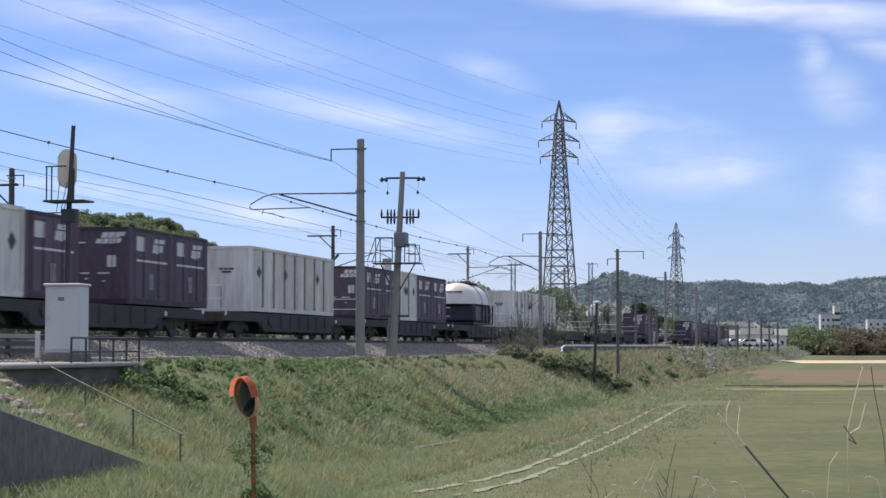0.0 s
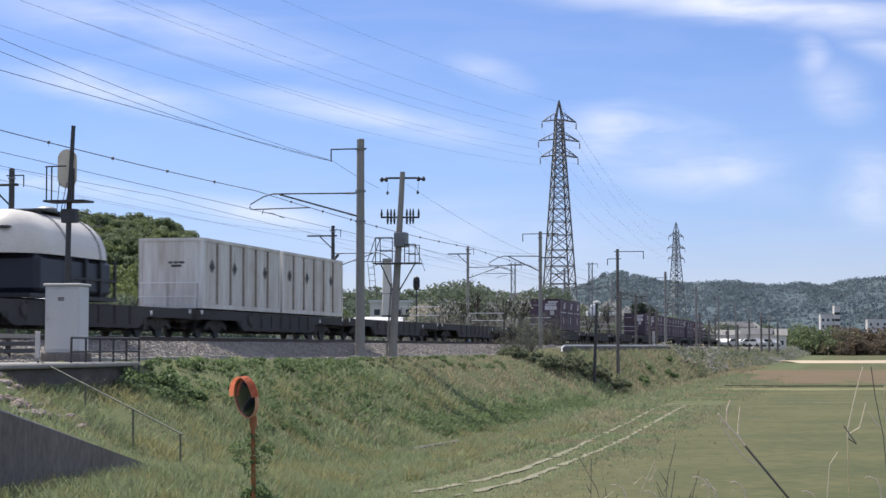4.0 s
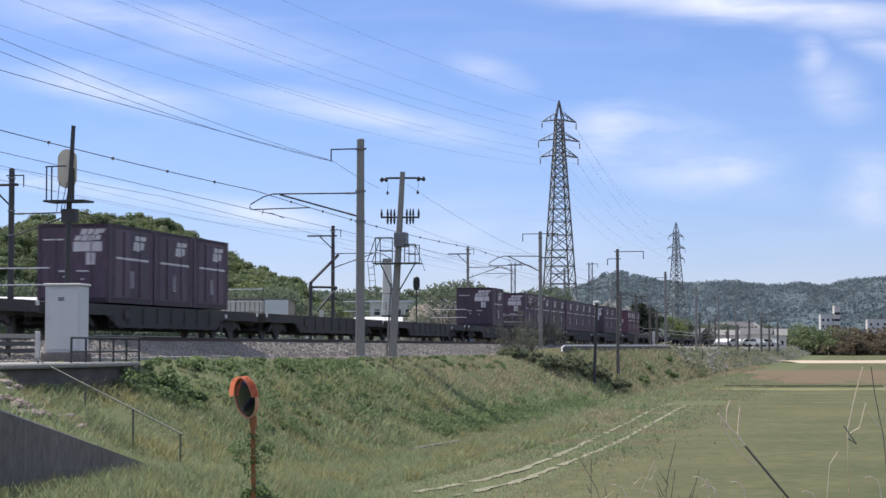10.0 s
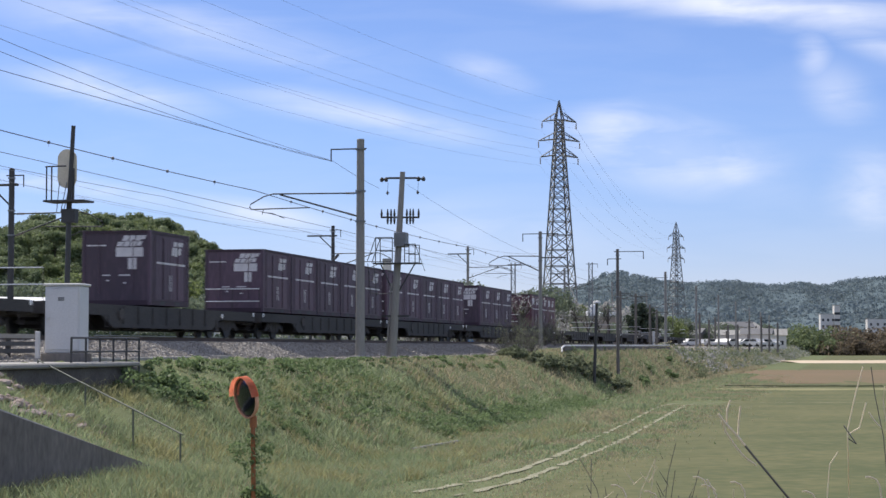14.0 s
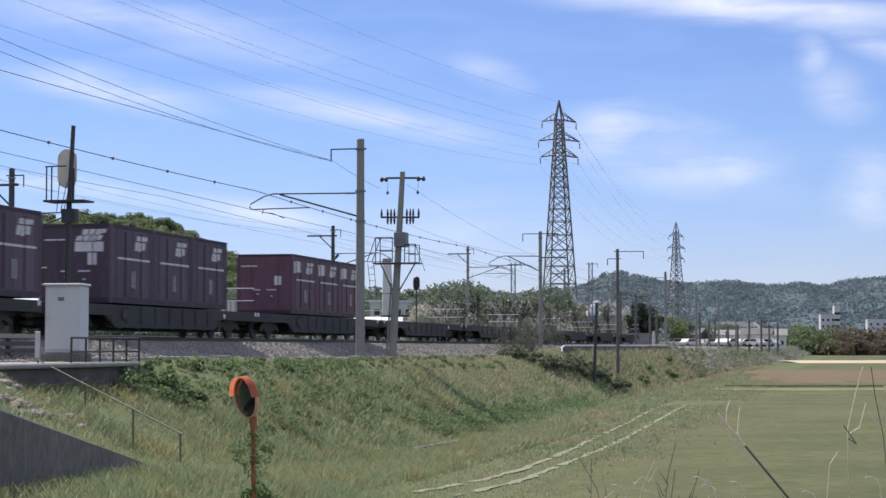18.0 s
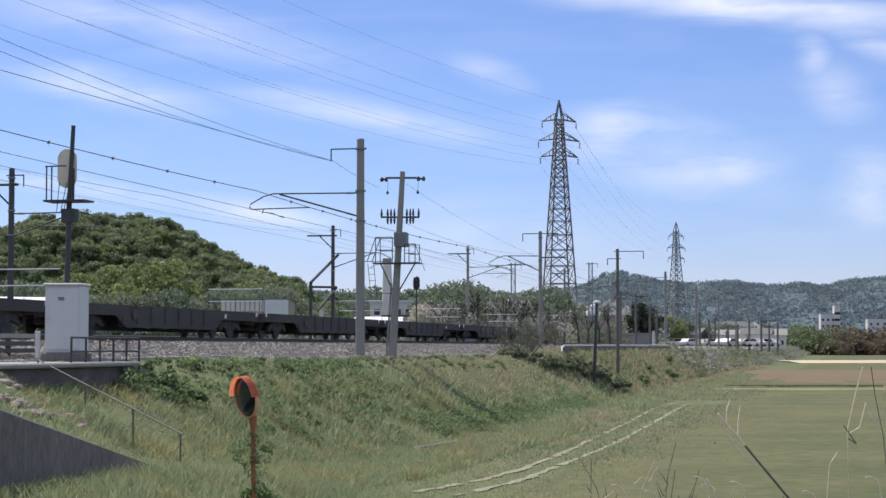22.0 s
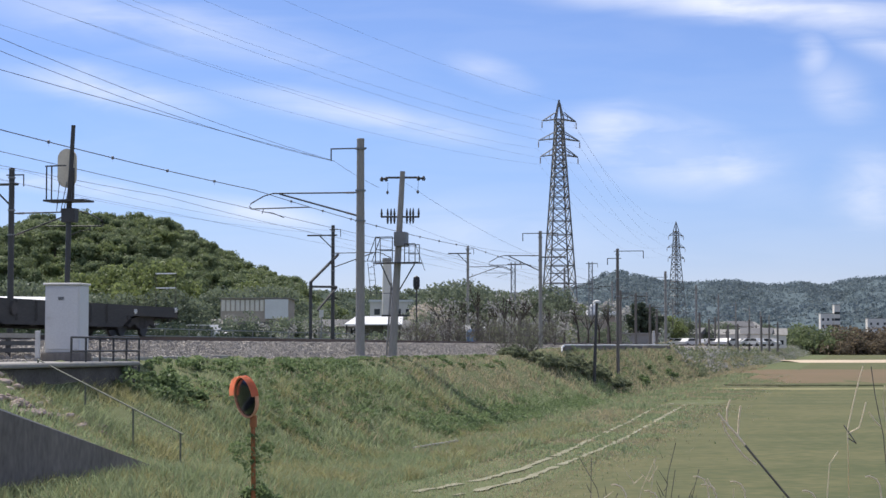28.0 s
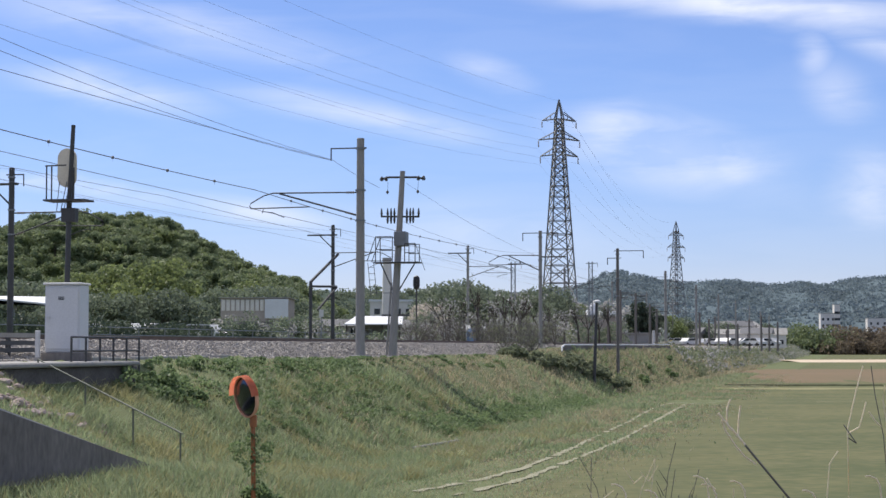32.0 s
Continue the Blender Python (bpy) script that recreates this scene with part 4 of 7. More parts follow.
def cantilever(m, reach, ztop, zlow, side=-1):
    """Hinged tube arm that carries the contact wire, with stay and register arm."""
    bm = bm_new()
    x = side
    rod(bm, (0, 0, ztop), (x * (reach - 1.0), 0, ztop + 0.03), 0.03, n=8)
    tube(bm, [(x * (reach - 1.0), 0, ztop + 0.03), (x * (reach - 0.6), 0, ztop - 0.08), (x * (reach - 0.05), 0, ztop - 0.38), (x * reach, 0, ztop - 0.5), (x * (reach - 0.08), 0, ztop - 0.6)], 0.025, 8)
    rod(bm, (x * (reach - 0.08), 0, ztop - 0.6), (x * (reach - 2.6), 0, ztop - 0.56), 0.025, n=8)
    rod(bm, (0, 0, zlow), (x * (reach - 1.3), 0, ztop), 0.035, n=8)
    part("cantilever_arm", bm, M["darksteel"], m, "dark tubular cantilever arm")
    bm = bm_new()
    for z, dz in ((ztop, 0.0), (zlow, 0.15)):
        for k in range(5):
            xx = x * (0.3 + 0.07 * k)
            turned(bm, [(0.03, -0.02), (0.06, 0), (0.03, 0.02)], 10, (xx, 0, z + (ztop - zlow) / (reach - 1.3) * abs(xx) * (1 if dz else 0)), "x")
    part("insulator", bm, M["insul"], m)
    bm = bm_new()
    rod(bm, (x * (reach - 0.6), 0, ztop - 0.62), (x * (reach - 0.55), 0, ztop - 0.8), 0.015, n=6)
    tube(bm, [(x * (reach - 0.55), 0, ztop - 0.72), (x * (reach - 1.0), 0, ztop - 0.78), (x * (reach - 1.5), 0, ztop - 0.98)], 0.018, 6)
    part("register_arm", bm, M["darksteel"], m)


def bracket(m, z, reach, drop=0.55, side=-1, two=False):
    bm = bm_new()
    for sd in ((-1, 1) if two else (side,)):
        rod(bm, (-sd * 0.25, 0, z), (sd * reach, 0, z), 0.03, n=6)
        rod(bm, (sd * reach, 0, z + 0.02), (sd * reach, 0, z - drop), 0.028, n=6)
    part("feeder_bracket", bm, M["darksteel"], m)


def build_masts():
    a = mast(72.4, 4.5, 2.82, 8.85, 0.2, 0.155)
    cantilever(a, 4.75, 6.68, 5.7)
    bracket(a, 8.5, 1.25, 0.5)
    b = mast(117.4, 4.5, 2.8, 7.85, 0.13, 0.11)
    cantilever(b, 3.4, 6.3, 5.3)
    bracket(b, 7.75, 1.15, 0.5, two=True)
    bm = bm_new()
    rod(bm, (0, 0, 6.2), (1.7, 0, 6.2), 0.045, n=8)
    part("crossbar", bm, M["darksteel"], b)
    # concrete mast whose shade is put into the brown colour
    c = mast(127.3, 8.3, 1.3, 8.68, 0.125, 0.1, "catenary_mast", "concrete catenary mast on the grass bank, coloured dark for shade", "polebrown")
    bracket(c, 8.55, 1.8, 0.52, side=1)
    bracket(c, 8.05, 0.7, 0.45, side=-1)
    d = mast(201.0, 4.5, 2.8, 8.6, 0.16, 0.13)
    bracket(d, 8.0, 1.2, 0.4)
    for s in (245, 288, 333, 380, 428, 476):
        d2 = copy_thing(d, tpose(s, 4.3, 2.7))
    # masts beyond the tracks
    for s, w, z0, h in ((72.6, -11, 3.3, 7.5), (122.9, -11, 3.3, 8.3), (164.5, -10, 3.3, 9.1), (216.7, -9, 3.3, 9.3), (262, -9, 3.3, 9.2), (308, -9, 3.3, 9.0), (355, -9, 3.3, 9.0)):
        f = mast(s, w, z0, h, 0.14, 0.12, "steel_mast", "dark steel catenary mast across the tracks", "darksteel" if s < 130 else "concpole")
        bracket(f, h - 0.25, 0.55, 0.5, side=1)
        bm = bm_new()
        rod(bm, (0.3, 0, h - 0.65), (-1.85, 0, h - 0.65), 0.06, n=6)
        rod(bm, (0, 0, h - 1.6), (-1.0, 0, h - 0.65), 0.04, n=6)
        part("crossarm", bm, M["darksteel"], f)
        cantilever(f, 4.2, h - 1.9, h - 2.9, side=1)
    # braced leg beside the second far mast
    brace = tagged(empty("mast_stay", tpose(120.2, -11.8, 3.3)), "dark steel stay frame bracing a catenary mast", "mast stay")
    bm = bm_new()
    rod(bm, (0, 0, 0), (0, 0, 4.3), 0.12, 0.12, 8)
    rod(bm, (0, 0, 4.3), (1.2, 2.6, 6.3), 0.1, 0.1, 8)
    rod(bm, (0, 0, 4.0), (1.1, 2.6, 4.05), 0.08, 0.08, 8)
    rod(bm, (0.2, 1.0, 2.4), (1.1, 2.6, 4.0), 0.08, 0.08, 8)
    part("frame", bm, M["darksteel"], brace)
    # paired lattice masts
    for s, w, h in ((198.9, -12, 9.2), (230, -4.5 - 3.2, 10.6)):
        f = tagged(empty("lattice_mast", tpose(s, w, 3.3)), "steel lattice catenary mast with short brackets", "mast", "line-side masts")
        for dx in (-0.22, 0.22):
            bm = bm_new()
            rod(bm, (dx, 0, -0.3), (dx, 0, h), 0.07, n=6)
            part("leg", bm, M["steel"], f)
        bm = bm_new()
        z = 0.4
        k = 1
        while z < h - 0.5:
            rod(bm, (-0.22 * k, 0, z), (0.22 * k, 0, z + 0.6), 0.03, n=5)
            rod(bm, (-0.22, 0, z), (0.22, 0, z), 0.03, n=5)
            z += 0.6
            k = -k
        part("lacing", bm, M["steel"], f)
        bm = bm_new()
        rod(bm, (-0.6, 0, h - 0.2), (0.9, 0, h - 0.2), 0.05, n=6)
        rod(bm, (0.9, 0, h - 0.2), (0.9, 0, h - 0.7), 0.03, n=6)
        part("bracket", bm, M["steel"], f)


build_masts()


def sag(a, b, drop, n=14):
    a, b = Vector(a), Vector(b)
    return [a.lerp(b, i / n) - Vector((0, 0, drop * 4 * (i / n) * (1 - i / n))) for i in range(n + 1)]


def wire(name, spans, r, label, drop=0.3):
    """One wire through several spans; each span sags by its own drop."""
    bm = bm_new()
    pts = []
    for a, b, d in spans:
        run = sag(a, b, d)
        if pts and (pts[-1] - run[0]).length < 0.05:
            run = run[1:]
        elif pts:
            tube(bm, pts, r, 5)
            pts = []
        pts += run
    tube(bm, pts, r, 5)
    return tagged(part(name, bm, M["wire"]), label, "wire", "overhead wires")


def build_wires():
    stops = [-18, 27, 72.4, 117.4, 158, 201, 245, 288, 333, 380, 428]
    # messenger and contact wire over the near track, then over the far one
    for w0, zm, zc, k in ((0.0, 9.68, 8.87, 1.0), (-4.0, 9.5, 8.85, 0.55)):
        m = wire("messenger_wire", [(tw(a, w0, zm), tw(b, w0, zm), 0.2) for a, b in zip(stops, stops[1:])], 0.017 * k, "dark messenger wire hung between the masts")
        if k == 1.0:
            for a, b in zip(stops[1:4], stops[2:5]):
                for i in range(1, 9):
                    f = i / 9
                    z = zm - 0.2 * 4 * f * (1 - f)
                    s = a + (b - a) * f
                    bm = bm_new()
                    turned(bm, [(0.003, -0.14), (0.003, -0.06), (0.045, -0.04), (0.05, 0.04), (0.02, 0.06)], 6, tw(s, w0, z))
                    part("dropper", bm, M["wire"], m)
        wire("contact_wire", [(tw(a, w0, zc), tw(b, w0, zc), 0.02) for a, b in zip(stops, stops[1:])], 0.011 * k, "thin contact wire over the track")
    # feeders on the mast brackets
    wire("feeder_wire", [(tw(-18, 3.3, 10.6), tw(27, 3.25, 9.85), 0.3), (tw(27, 3.25, 9.85), tw(72.4, 3.25, 10.85), 0.06)], 0.010, "thick feeder wire hung from a mast bracket")
    wire("feeder_wire", [(tw(-18, 3.6, 11.4), tw(27, 3.6, 11.0), 0.4), (tw(27, 3.6, 11.0), tw(72.4, 3.3, 10.83), 0.5)], 0.008, "thin feeder wire hung from a mast bracket")
    wire("feeder_wire", [(tw(-18, 3.6, 11.8), tw(27, 3.6, 11.3), 0.4), (tw(27, 3.6, 11.3), tw(72.4, 3.32, 10.85), 0.38), (tw(72.4, 3.32, 10.85), tw(77, 4.1, 10.1), 0.05)], 0.008, "thin feeder wire hung from a mast bracket")
    far = [30, 72.6, 122.9, 164.5, 216.7, 262]
    for dz, dw in ((0.0, -1.8), (0.0, 0.5)):
        wire("line_wire", [(tw(a, -11 + dw, 10.7 + dz + (a > 100) * 0.5), tw(b, -11 + dw, 10.7 + dz + (b > 100) * 0.5), 0.4) for a, b in zip(far, far[1:])], 0.006, "thin line wire beyond the tracks")
    for a, b, d in ((tw(77.5, 4.9, 8.7), tw(117.4, 4.6, 9.3), 0.5), (tw(77.5, 5.2, 10.3), tw(140, 5.2, 9.0), 0.8), (tw(77.5, 4.7, 7.9), tw(117.4, 4.4, 8.2), 0.4)):
        wire("line_wire", [(a, b, d)], 0.006, "thin line wire between poles")


build_wires()


def service_pole():
    """The leaning concrete service pole with its platform, cross-arms and switchgear."""
    p = tagged(empty("service_pole", tpose(76.6, 4.79, 2.55)), "leaning concrete service pole with railed platform and insulators", "utility pole")
    lean = Vector((0.46, 0, 8.2))

    def on(z, dx=0.0, dy=0.0):
        return lean * (z / 8.2) + Vector((dx, dy, 0))
    bm = bm_new()
    rod(bm, on(-0.4), on(8.2), 0.19, 0.11, 14)
    part("pole", bm, M["concpole"], p)
    bm = bm_new()
    rod(bm, (-0.28, 0, -0.3), on(3.4, -0.22), 0.045, n=6)
    part("conduit", bm, M["concpole"], p)
    bm = bm_new()
    tube(bm, [on(7.84, -0.98), on(7.94, -0.62), on(7.92, 0.62), on(7.84, 1.02)], 0.05, 6)
    part("top_arm", bm, M["darksteel"], p)
    for dx in (-0.9, -0.7, 0.72, 0.95):
        bm = bm_new()
        turned(bm, [(0.05, 0), (0.08, 0.05), (0.05, 0.09), (0.08, 0.13), (0.03, 0.2)], 8, on(7.78, dx))
        part("insulator", bm, M["darksteel"], p)
    for dx in (-0.62, 0.72):
        bm = bm_new()
        rod(bm, on(7.75, dx), on(7.35, dx), 0.008, n=4)
        turned(bm, [(0.02, -0.08), (0.07, 0), (0.02, 0.08)], 8, on(7.3, dx))
        part("hanging_clamp", bm, M["darksteel"], p)
    bm = bm_new()
    rod(bm, on(6.25, -0.85), on(6.22, 0.85), 0.045, n=6)
    part("cutout_arm", bm, M["darksteel"], p)
    for dx in (-0.82, -0.55, -0.4, -0.25, 0.3, 0.45, 0.58, 0.82):
        bm = bm_new()
        turned(bm, [(0.03, -0.28 if abs(dx) < 0.7 else 0), (0.055, -0.1 if abs(dx) < 0.7 else 0.05), (0.035, 0.05), (0.055, 0.15), (0.02, 0.38)], 8, on(6.22, dx))
        part("cutout", bm, M["darksteel"], p)
    bm = bm_new()
    bevelled(bm, 0.14, 0.66, -0.3, 0.3, 4.95, 5.58, 0.03)
    part("switch_box", bm, M["steel"], p, "grey steel switch box")
    # platform: rails and floor
    bm = bm_new()
    box(bm, -0.75, 1.25, -0.45, 0.35, 4.22, 4.27)
    part("platform_floor", bm, M["darksteel"], p)
    for x0, x1, ztop in ((-0.62, 0.12, 5.35), (0.66, 1.12, 5.05)):
        bm = bm_new()
        for y in (-0.45, 0.35):
            for x in (x0, x1):
                rod(bm, (x, y, 4.25), (x, y, ztop), 0.02, n=6)
            for z in (ztop, (4.25 + ztop) / 2):
                rod(bm, (x0, y, z), (x1, y, z), 0.02, n=6)
        rod(bm, (x0, -0.45, ztop), (x0, 0.35, ztop), 0.02, n=6)
        part("guard_rail", bm, M["darksteel"], p)
    bm = bm_new()
    rod(bm, (-0.62, -0.45, 5.35), (-1.0, -0.45, 4.3), 0.018, n=6)
    rod(bm, (-0.62, 0.35, 5.35), (-1.0, 0.35, 4.3), 0.018, n=6)
    rod(bm, (1.12, -0.45, 5.05), (1.55, -0.45, 3.9), 0.012, n=6)
    rod(bm, (-0.5, 0, 4.22), on(3.0, -0.1), 0.03, n=6)
    rod(bm, (1.0, 0, 4.22), on(3.0, 0.1), 0.03, n=6)
    part("stay", bm, M["darksteel"], p)
    bm = bm_new()
    for x in (-0.13, 0.13):
        rod(bm, (-0.9 + x, -0.2, 4.25), (-0.76 + x, -0.2, 2.85), 0.014, n=5)
    for k in range(5):
        z = 4.05 - k * 0.27
        c = -0.9 + 0.28 * (4.25 - z) / 2.25
        rod(bm, (c - 0.13, -0.2, z), (c + 0.13, -0.2, z), 0.011, n=5)
    rod(bm, (-0.63, -0.2, 2.95), (0.05, 0, 2.95), 0.014, n=5)
    part("ladder", bm, M["darksteel"], p)
    bm = bm_new()
    box(bm, -0.45, 0.75, -0.06, 0.06, 1.95, 2.03)
    part("step_bracket", bm, M["darksteel"], p)


service_pole()


def signal_back():
    """Colour-light signal seen from behind, on its pole with a railed stage."""
    p = tagged(empty("railway_signal", tpose(47.0, 3.1, 2.8)), "railway signal with weathered pale oval backboard on a dark pole", "railway signal")
    bm = bm_new()
    rod(bm, (-0.15, 0, -0.3), (-0.08, 0, 4.4), 0.075, 0.075, 10)
    rod(bm, (-0.08, 0, 4.4), (0.02, 0, 6.5), 0.065, 0.058, 10)
    part("pole", bm, M["darksteel"], p)
    bm = bm_new()
    pts = []
    n = 12
    for k in range(n + 1):
        a = math.pi * k / n
        pts.append((0.27 * math.cos(a), 5.6 + 0.27 * math.sin(a)))
    for k in range(n + 1):
        a = math.pi + math.pi * k / n
        pts.append((0.27 * math.cos(a), 5.06 + 0.27 * math.sin(a)))
    A = [bm.verts.new((x - 0.22, 0.12, z)) for x, z in pts]
    B = [bm.verts.new((x - 0.22, 0.2, z)) for x, z in pts]
    bm.faces.new(A)
    bm.faces.new(B[::-1])
    for i in range(len(pts)):
        j = (i + 1) % len(pts)
        bm.faces.new((A[i], A[j], B[j], B[i]))
    part("backboard", bm, M["cream"], p, "weathered cream oval backboard")
    for z in (5.02, 5.26, 5.5):
        bm = bm_new()
        turned(bm, [(0.1, 0.2), (0.1, 0.4), (0.085, 0.42)], 12, (-0.22, 0, z), "y")
        part("lamp_hood", bm, M["darksteel"], p)
    bm = bm_new()
    box(bm, -0.7, 0.5, -0.35, 0.35, 4.38, 4.43)
    part("stage", bm, M["darksteel"], p)
    bm = bm_new()
    for x in (-0.62, -0.47):
        rod(bm, (x, -0.3, 4.4), (x, -0.3, 5.35), 0.022, n=6)
    rod(bm, (-0.66, -0.3, 5.35), (-0.05, -0.3, 5.36), 0.022, n=6)
    for x in (0.1, 0.14):
        rod(bm, (x, -0.2, 4.4), (x, -0.2, 5.3), 0.02, n=6)
    part("stage_rail", bm, M["darksteel"], p)
    bm = bm_new()
    for x0, x1 in ((-0.5, -0.42), (-0.38, -0.2), (-0.3, -0.1)):
        rod(bm, (x0, 0.1, 4.1), (x1, 0.1, 4.95), 0.012, n=5)
    part("cable", bm, M["steel"], p, "thin pale signal cables")
    bm = bm_new()
    box(bm, -0.27, 0.13, -0.1, 0.15, 3.82, 4.2)
    part("relay_case", bm, M["darksteel"], p)


signal_back()


def dwarf_signal():
    p = tagged(empty("railway_signal", tpose(128.7, -6.4, 3.3)), "small black oval railway signal on a thin post", "railway signal")
    bm = bm_new()
    rod(bm, (0, 0, -0.2), (0, 0, 4.1), 0.06, n=8)
    part("pole", bm, M["darksteel"], p)
    bm = bm_new()
    turned(bm, [(0.02, 3.98), (0.2, 4.08), (0.25, 4.3), (0.25, 4.7), (0.2, 4.92), (0.02, 5.02)], 14)
    part("signal_head", bm, M["tankblack"], p)
    bm = bm_new()
    rod(bm, (0, -0.24, 4.65), (0, -0.4, 4.65), 0.09, n=10)
    rod(bm, (0, -0.24, 4.35), (0, -0.4, 4.35), 0.09, n=10)
    part("lamp_hood", bm, M["tankblack"], p)


dwarf_signal()


def tower(name, x, y, h, arms, base, waist, zw, z0, label, turn=0.0):
    """A lattice pylon: four legs, lacing face by face, and three pairs of arms."""
    t = tagged(empty(name, pose(x, y, z0, 0, 0, turn)), label, "pylon", "pylons")
    r = 0.13 * h / 40

    def half(z):
        if z < zw:
            return base + (waist - base) * z / zw
        return max(0.12, waist + (waist * 0.55 - waist) * (z - zw) / (h - 3 - zw)) if z < h - 3.2 else 0.75 * (h - z) / 3.2 * waist * 0.8 + 0.06
    lev = [0.0]
    while lev[-1] < h - 3.2:
        lev.append(min(h - 3.2, lev[-1] + max(1.15, half(lev[-1]) * 1.35)))
    corner = ((-1, -1), (1, -1), (1, 1), (-1, 1))
    for cx, cy in corner:
        bm = bm_new()
        tube(bm, [(cx * half(z), cy * half(z), z) for z in lev] + [(0, 0, h)], r, 5)
        part("leg", bm, M["towersteel"], t)
    for k in range(4):
        a, b = corner[k], corner[(k + 1) % 4]
        bm = bm_new()
        for z0_, z1_ in zip(lev, lev[1:]):
            h0, h1 = half(z0_), half(z1_)
            rod(bm, (a[0] * h0, a[1] * h0, z0_), (b[0] * h1, b[1] * h1, z1_), r * 0.55, n=4)
            rod(bm, (b[0] * h0, b[1] * h0, z0_), (a[0] * h1, a[1] * h1, z1_), r * 0.55, n=4)
            rod(bm, (a[0] * h1, a[1] * h1, z1_), (b[0] * h1, b[1] * h1, z1_), r * 0.55, n=4)
        part("lacing", bm, M["towersteel"], t)
    for z, reach in arms:
        for sx in (-1, 1):
            bm = bm_new()
            hh = half(z)
            for cy in (-1, 1):
                rod(bm, (sx * hh, cy * hh, z), (sx * reach, 0, z - 0.35), r * 0.6, n=4)
                rod(bm, (sx * hh, cy * hh, z + 1.1), (sx * reach, 0, z - 0.35), r * 0.6, n=4)
            for f in (0.35, 0.65):
                xx = hh + (reach - hh) * f
                rod(bm, (sx * xx, -hh * (1 - f), z - 0.35 * f), (sx * xx, hh * (1 - f), z - 0.35 * f), r * 0.45, n=4)
                rod(bm, (sx * xx, 0, z - 0.35 * f), (sx * xx, 0, z + 1.1 * (1 - f) - 0.35 * f), r * 0.45, n=4)
            arm = part("cross_arm", bm, M["towersteel"], t)
            bm = bm_new()
            for i in range(5):
                turned(bm, [(0.04, -0.1), (0.14, 0), (0.04, 0.1)], 7, (sx * reach, 0, z - 0.6 - i * 0.2))
            part("insulator_string", bm, M["insul"], arm)
    return t


tower("pylon", 19.06, 300, 40.4, ((37.2, 2.9), (34.0, 3.5), (31.35, 3.2)), 2.75, 0.95, 30.0, 3.3, "tall grey steel lattice pylon carrying power lines", 12)
tower("pylon", 75.0, 590, 40.2, ((35.8, 3.0), (32.0, 3.6), (28.6, 3.3)), 2.9, 1.0, 28.0, 3.3, "distant grey steel lattice pylon", 30)


def build_power_lines():
    ends = ((-2.9, 35.6), (-3.5, 32.4), (-3.2, 29.8), (2.9, 35.6), (3.5, 32.4), (3.2, 29.8), (0, 40.2))
    for dx, z in ends:
        a = Vector((19.06 + dx, 300 - dx * 0.2, z + 3.3))
        b = Vector((-75 + dx * 1.1, 0, z + 3.6))
        c = Vector((75.0 + dx, 590, z + 3.0))
        wire("power_line", [(b, a, 5.2), (a, c, 6.0)], 0.011, "long power line conductor sagging from the pylon")


build_power_lines()

# ---------------------------------------------------------------- line-side things


def signal_cabinet():
    c = tagged(empty("signal_cabinet", tpose(42.1, 5.17, 2.84, 6)), "tall pale grey steel signalling cabinet on a concrete base", "cabinet")
    bm = bm_new()
    bevelled(bm, -0.44, 0.44, -0.36, 0.36, 0.22, 1.86, 0.02)
    part("body", bm, M["cab"], c)
    bm = bm_new()
    bevelled(bm, -0.48, 0.48, -0.42, 0.42, 1.86, 1.92, 0.02)
    part("roof", bm, M["white"], c, "white sheet roof cap")
    bm = bm_new()
    bevelled(bm, -0.4, 0.4, -0.385, -0.36, 0.3, 1.8, 0.008)
    door = part("door", bm, M["cab"], c)
    bm = bm_new()
    box(bm, -0.38, -0.3, -0.42, -0.385, 1.02, 1.1)
    part("handle", bm, M["white"], door)
    bm = bm_new()
    for k in range(3):
        box(bm, -0.1, 0.05, -0.395, -0.385, 1.5 + 0.03 * k, 1.515 + 0.03 * k)
    part("louvre", bm, M["darksteel"], door)
    bm = bm_new()
    bevelled(bm, -0.5, 0.5, -0.45, 0.45, 0.0, 0.22, 0.02)
    part("base", bm, M["concdark"], c)


signal_cabinet()


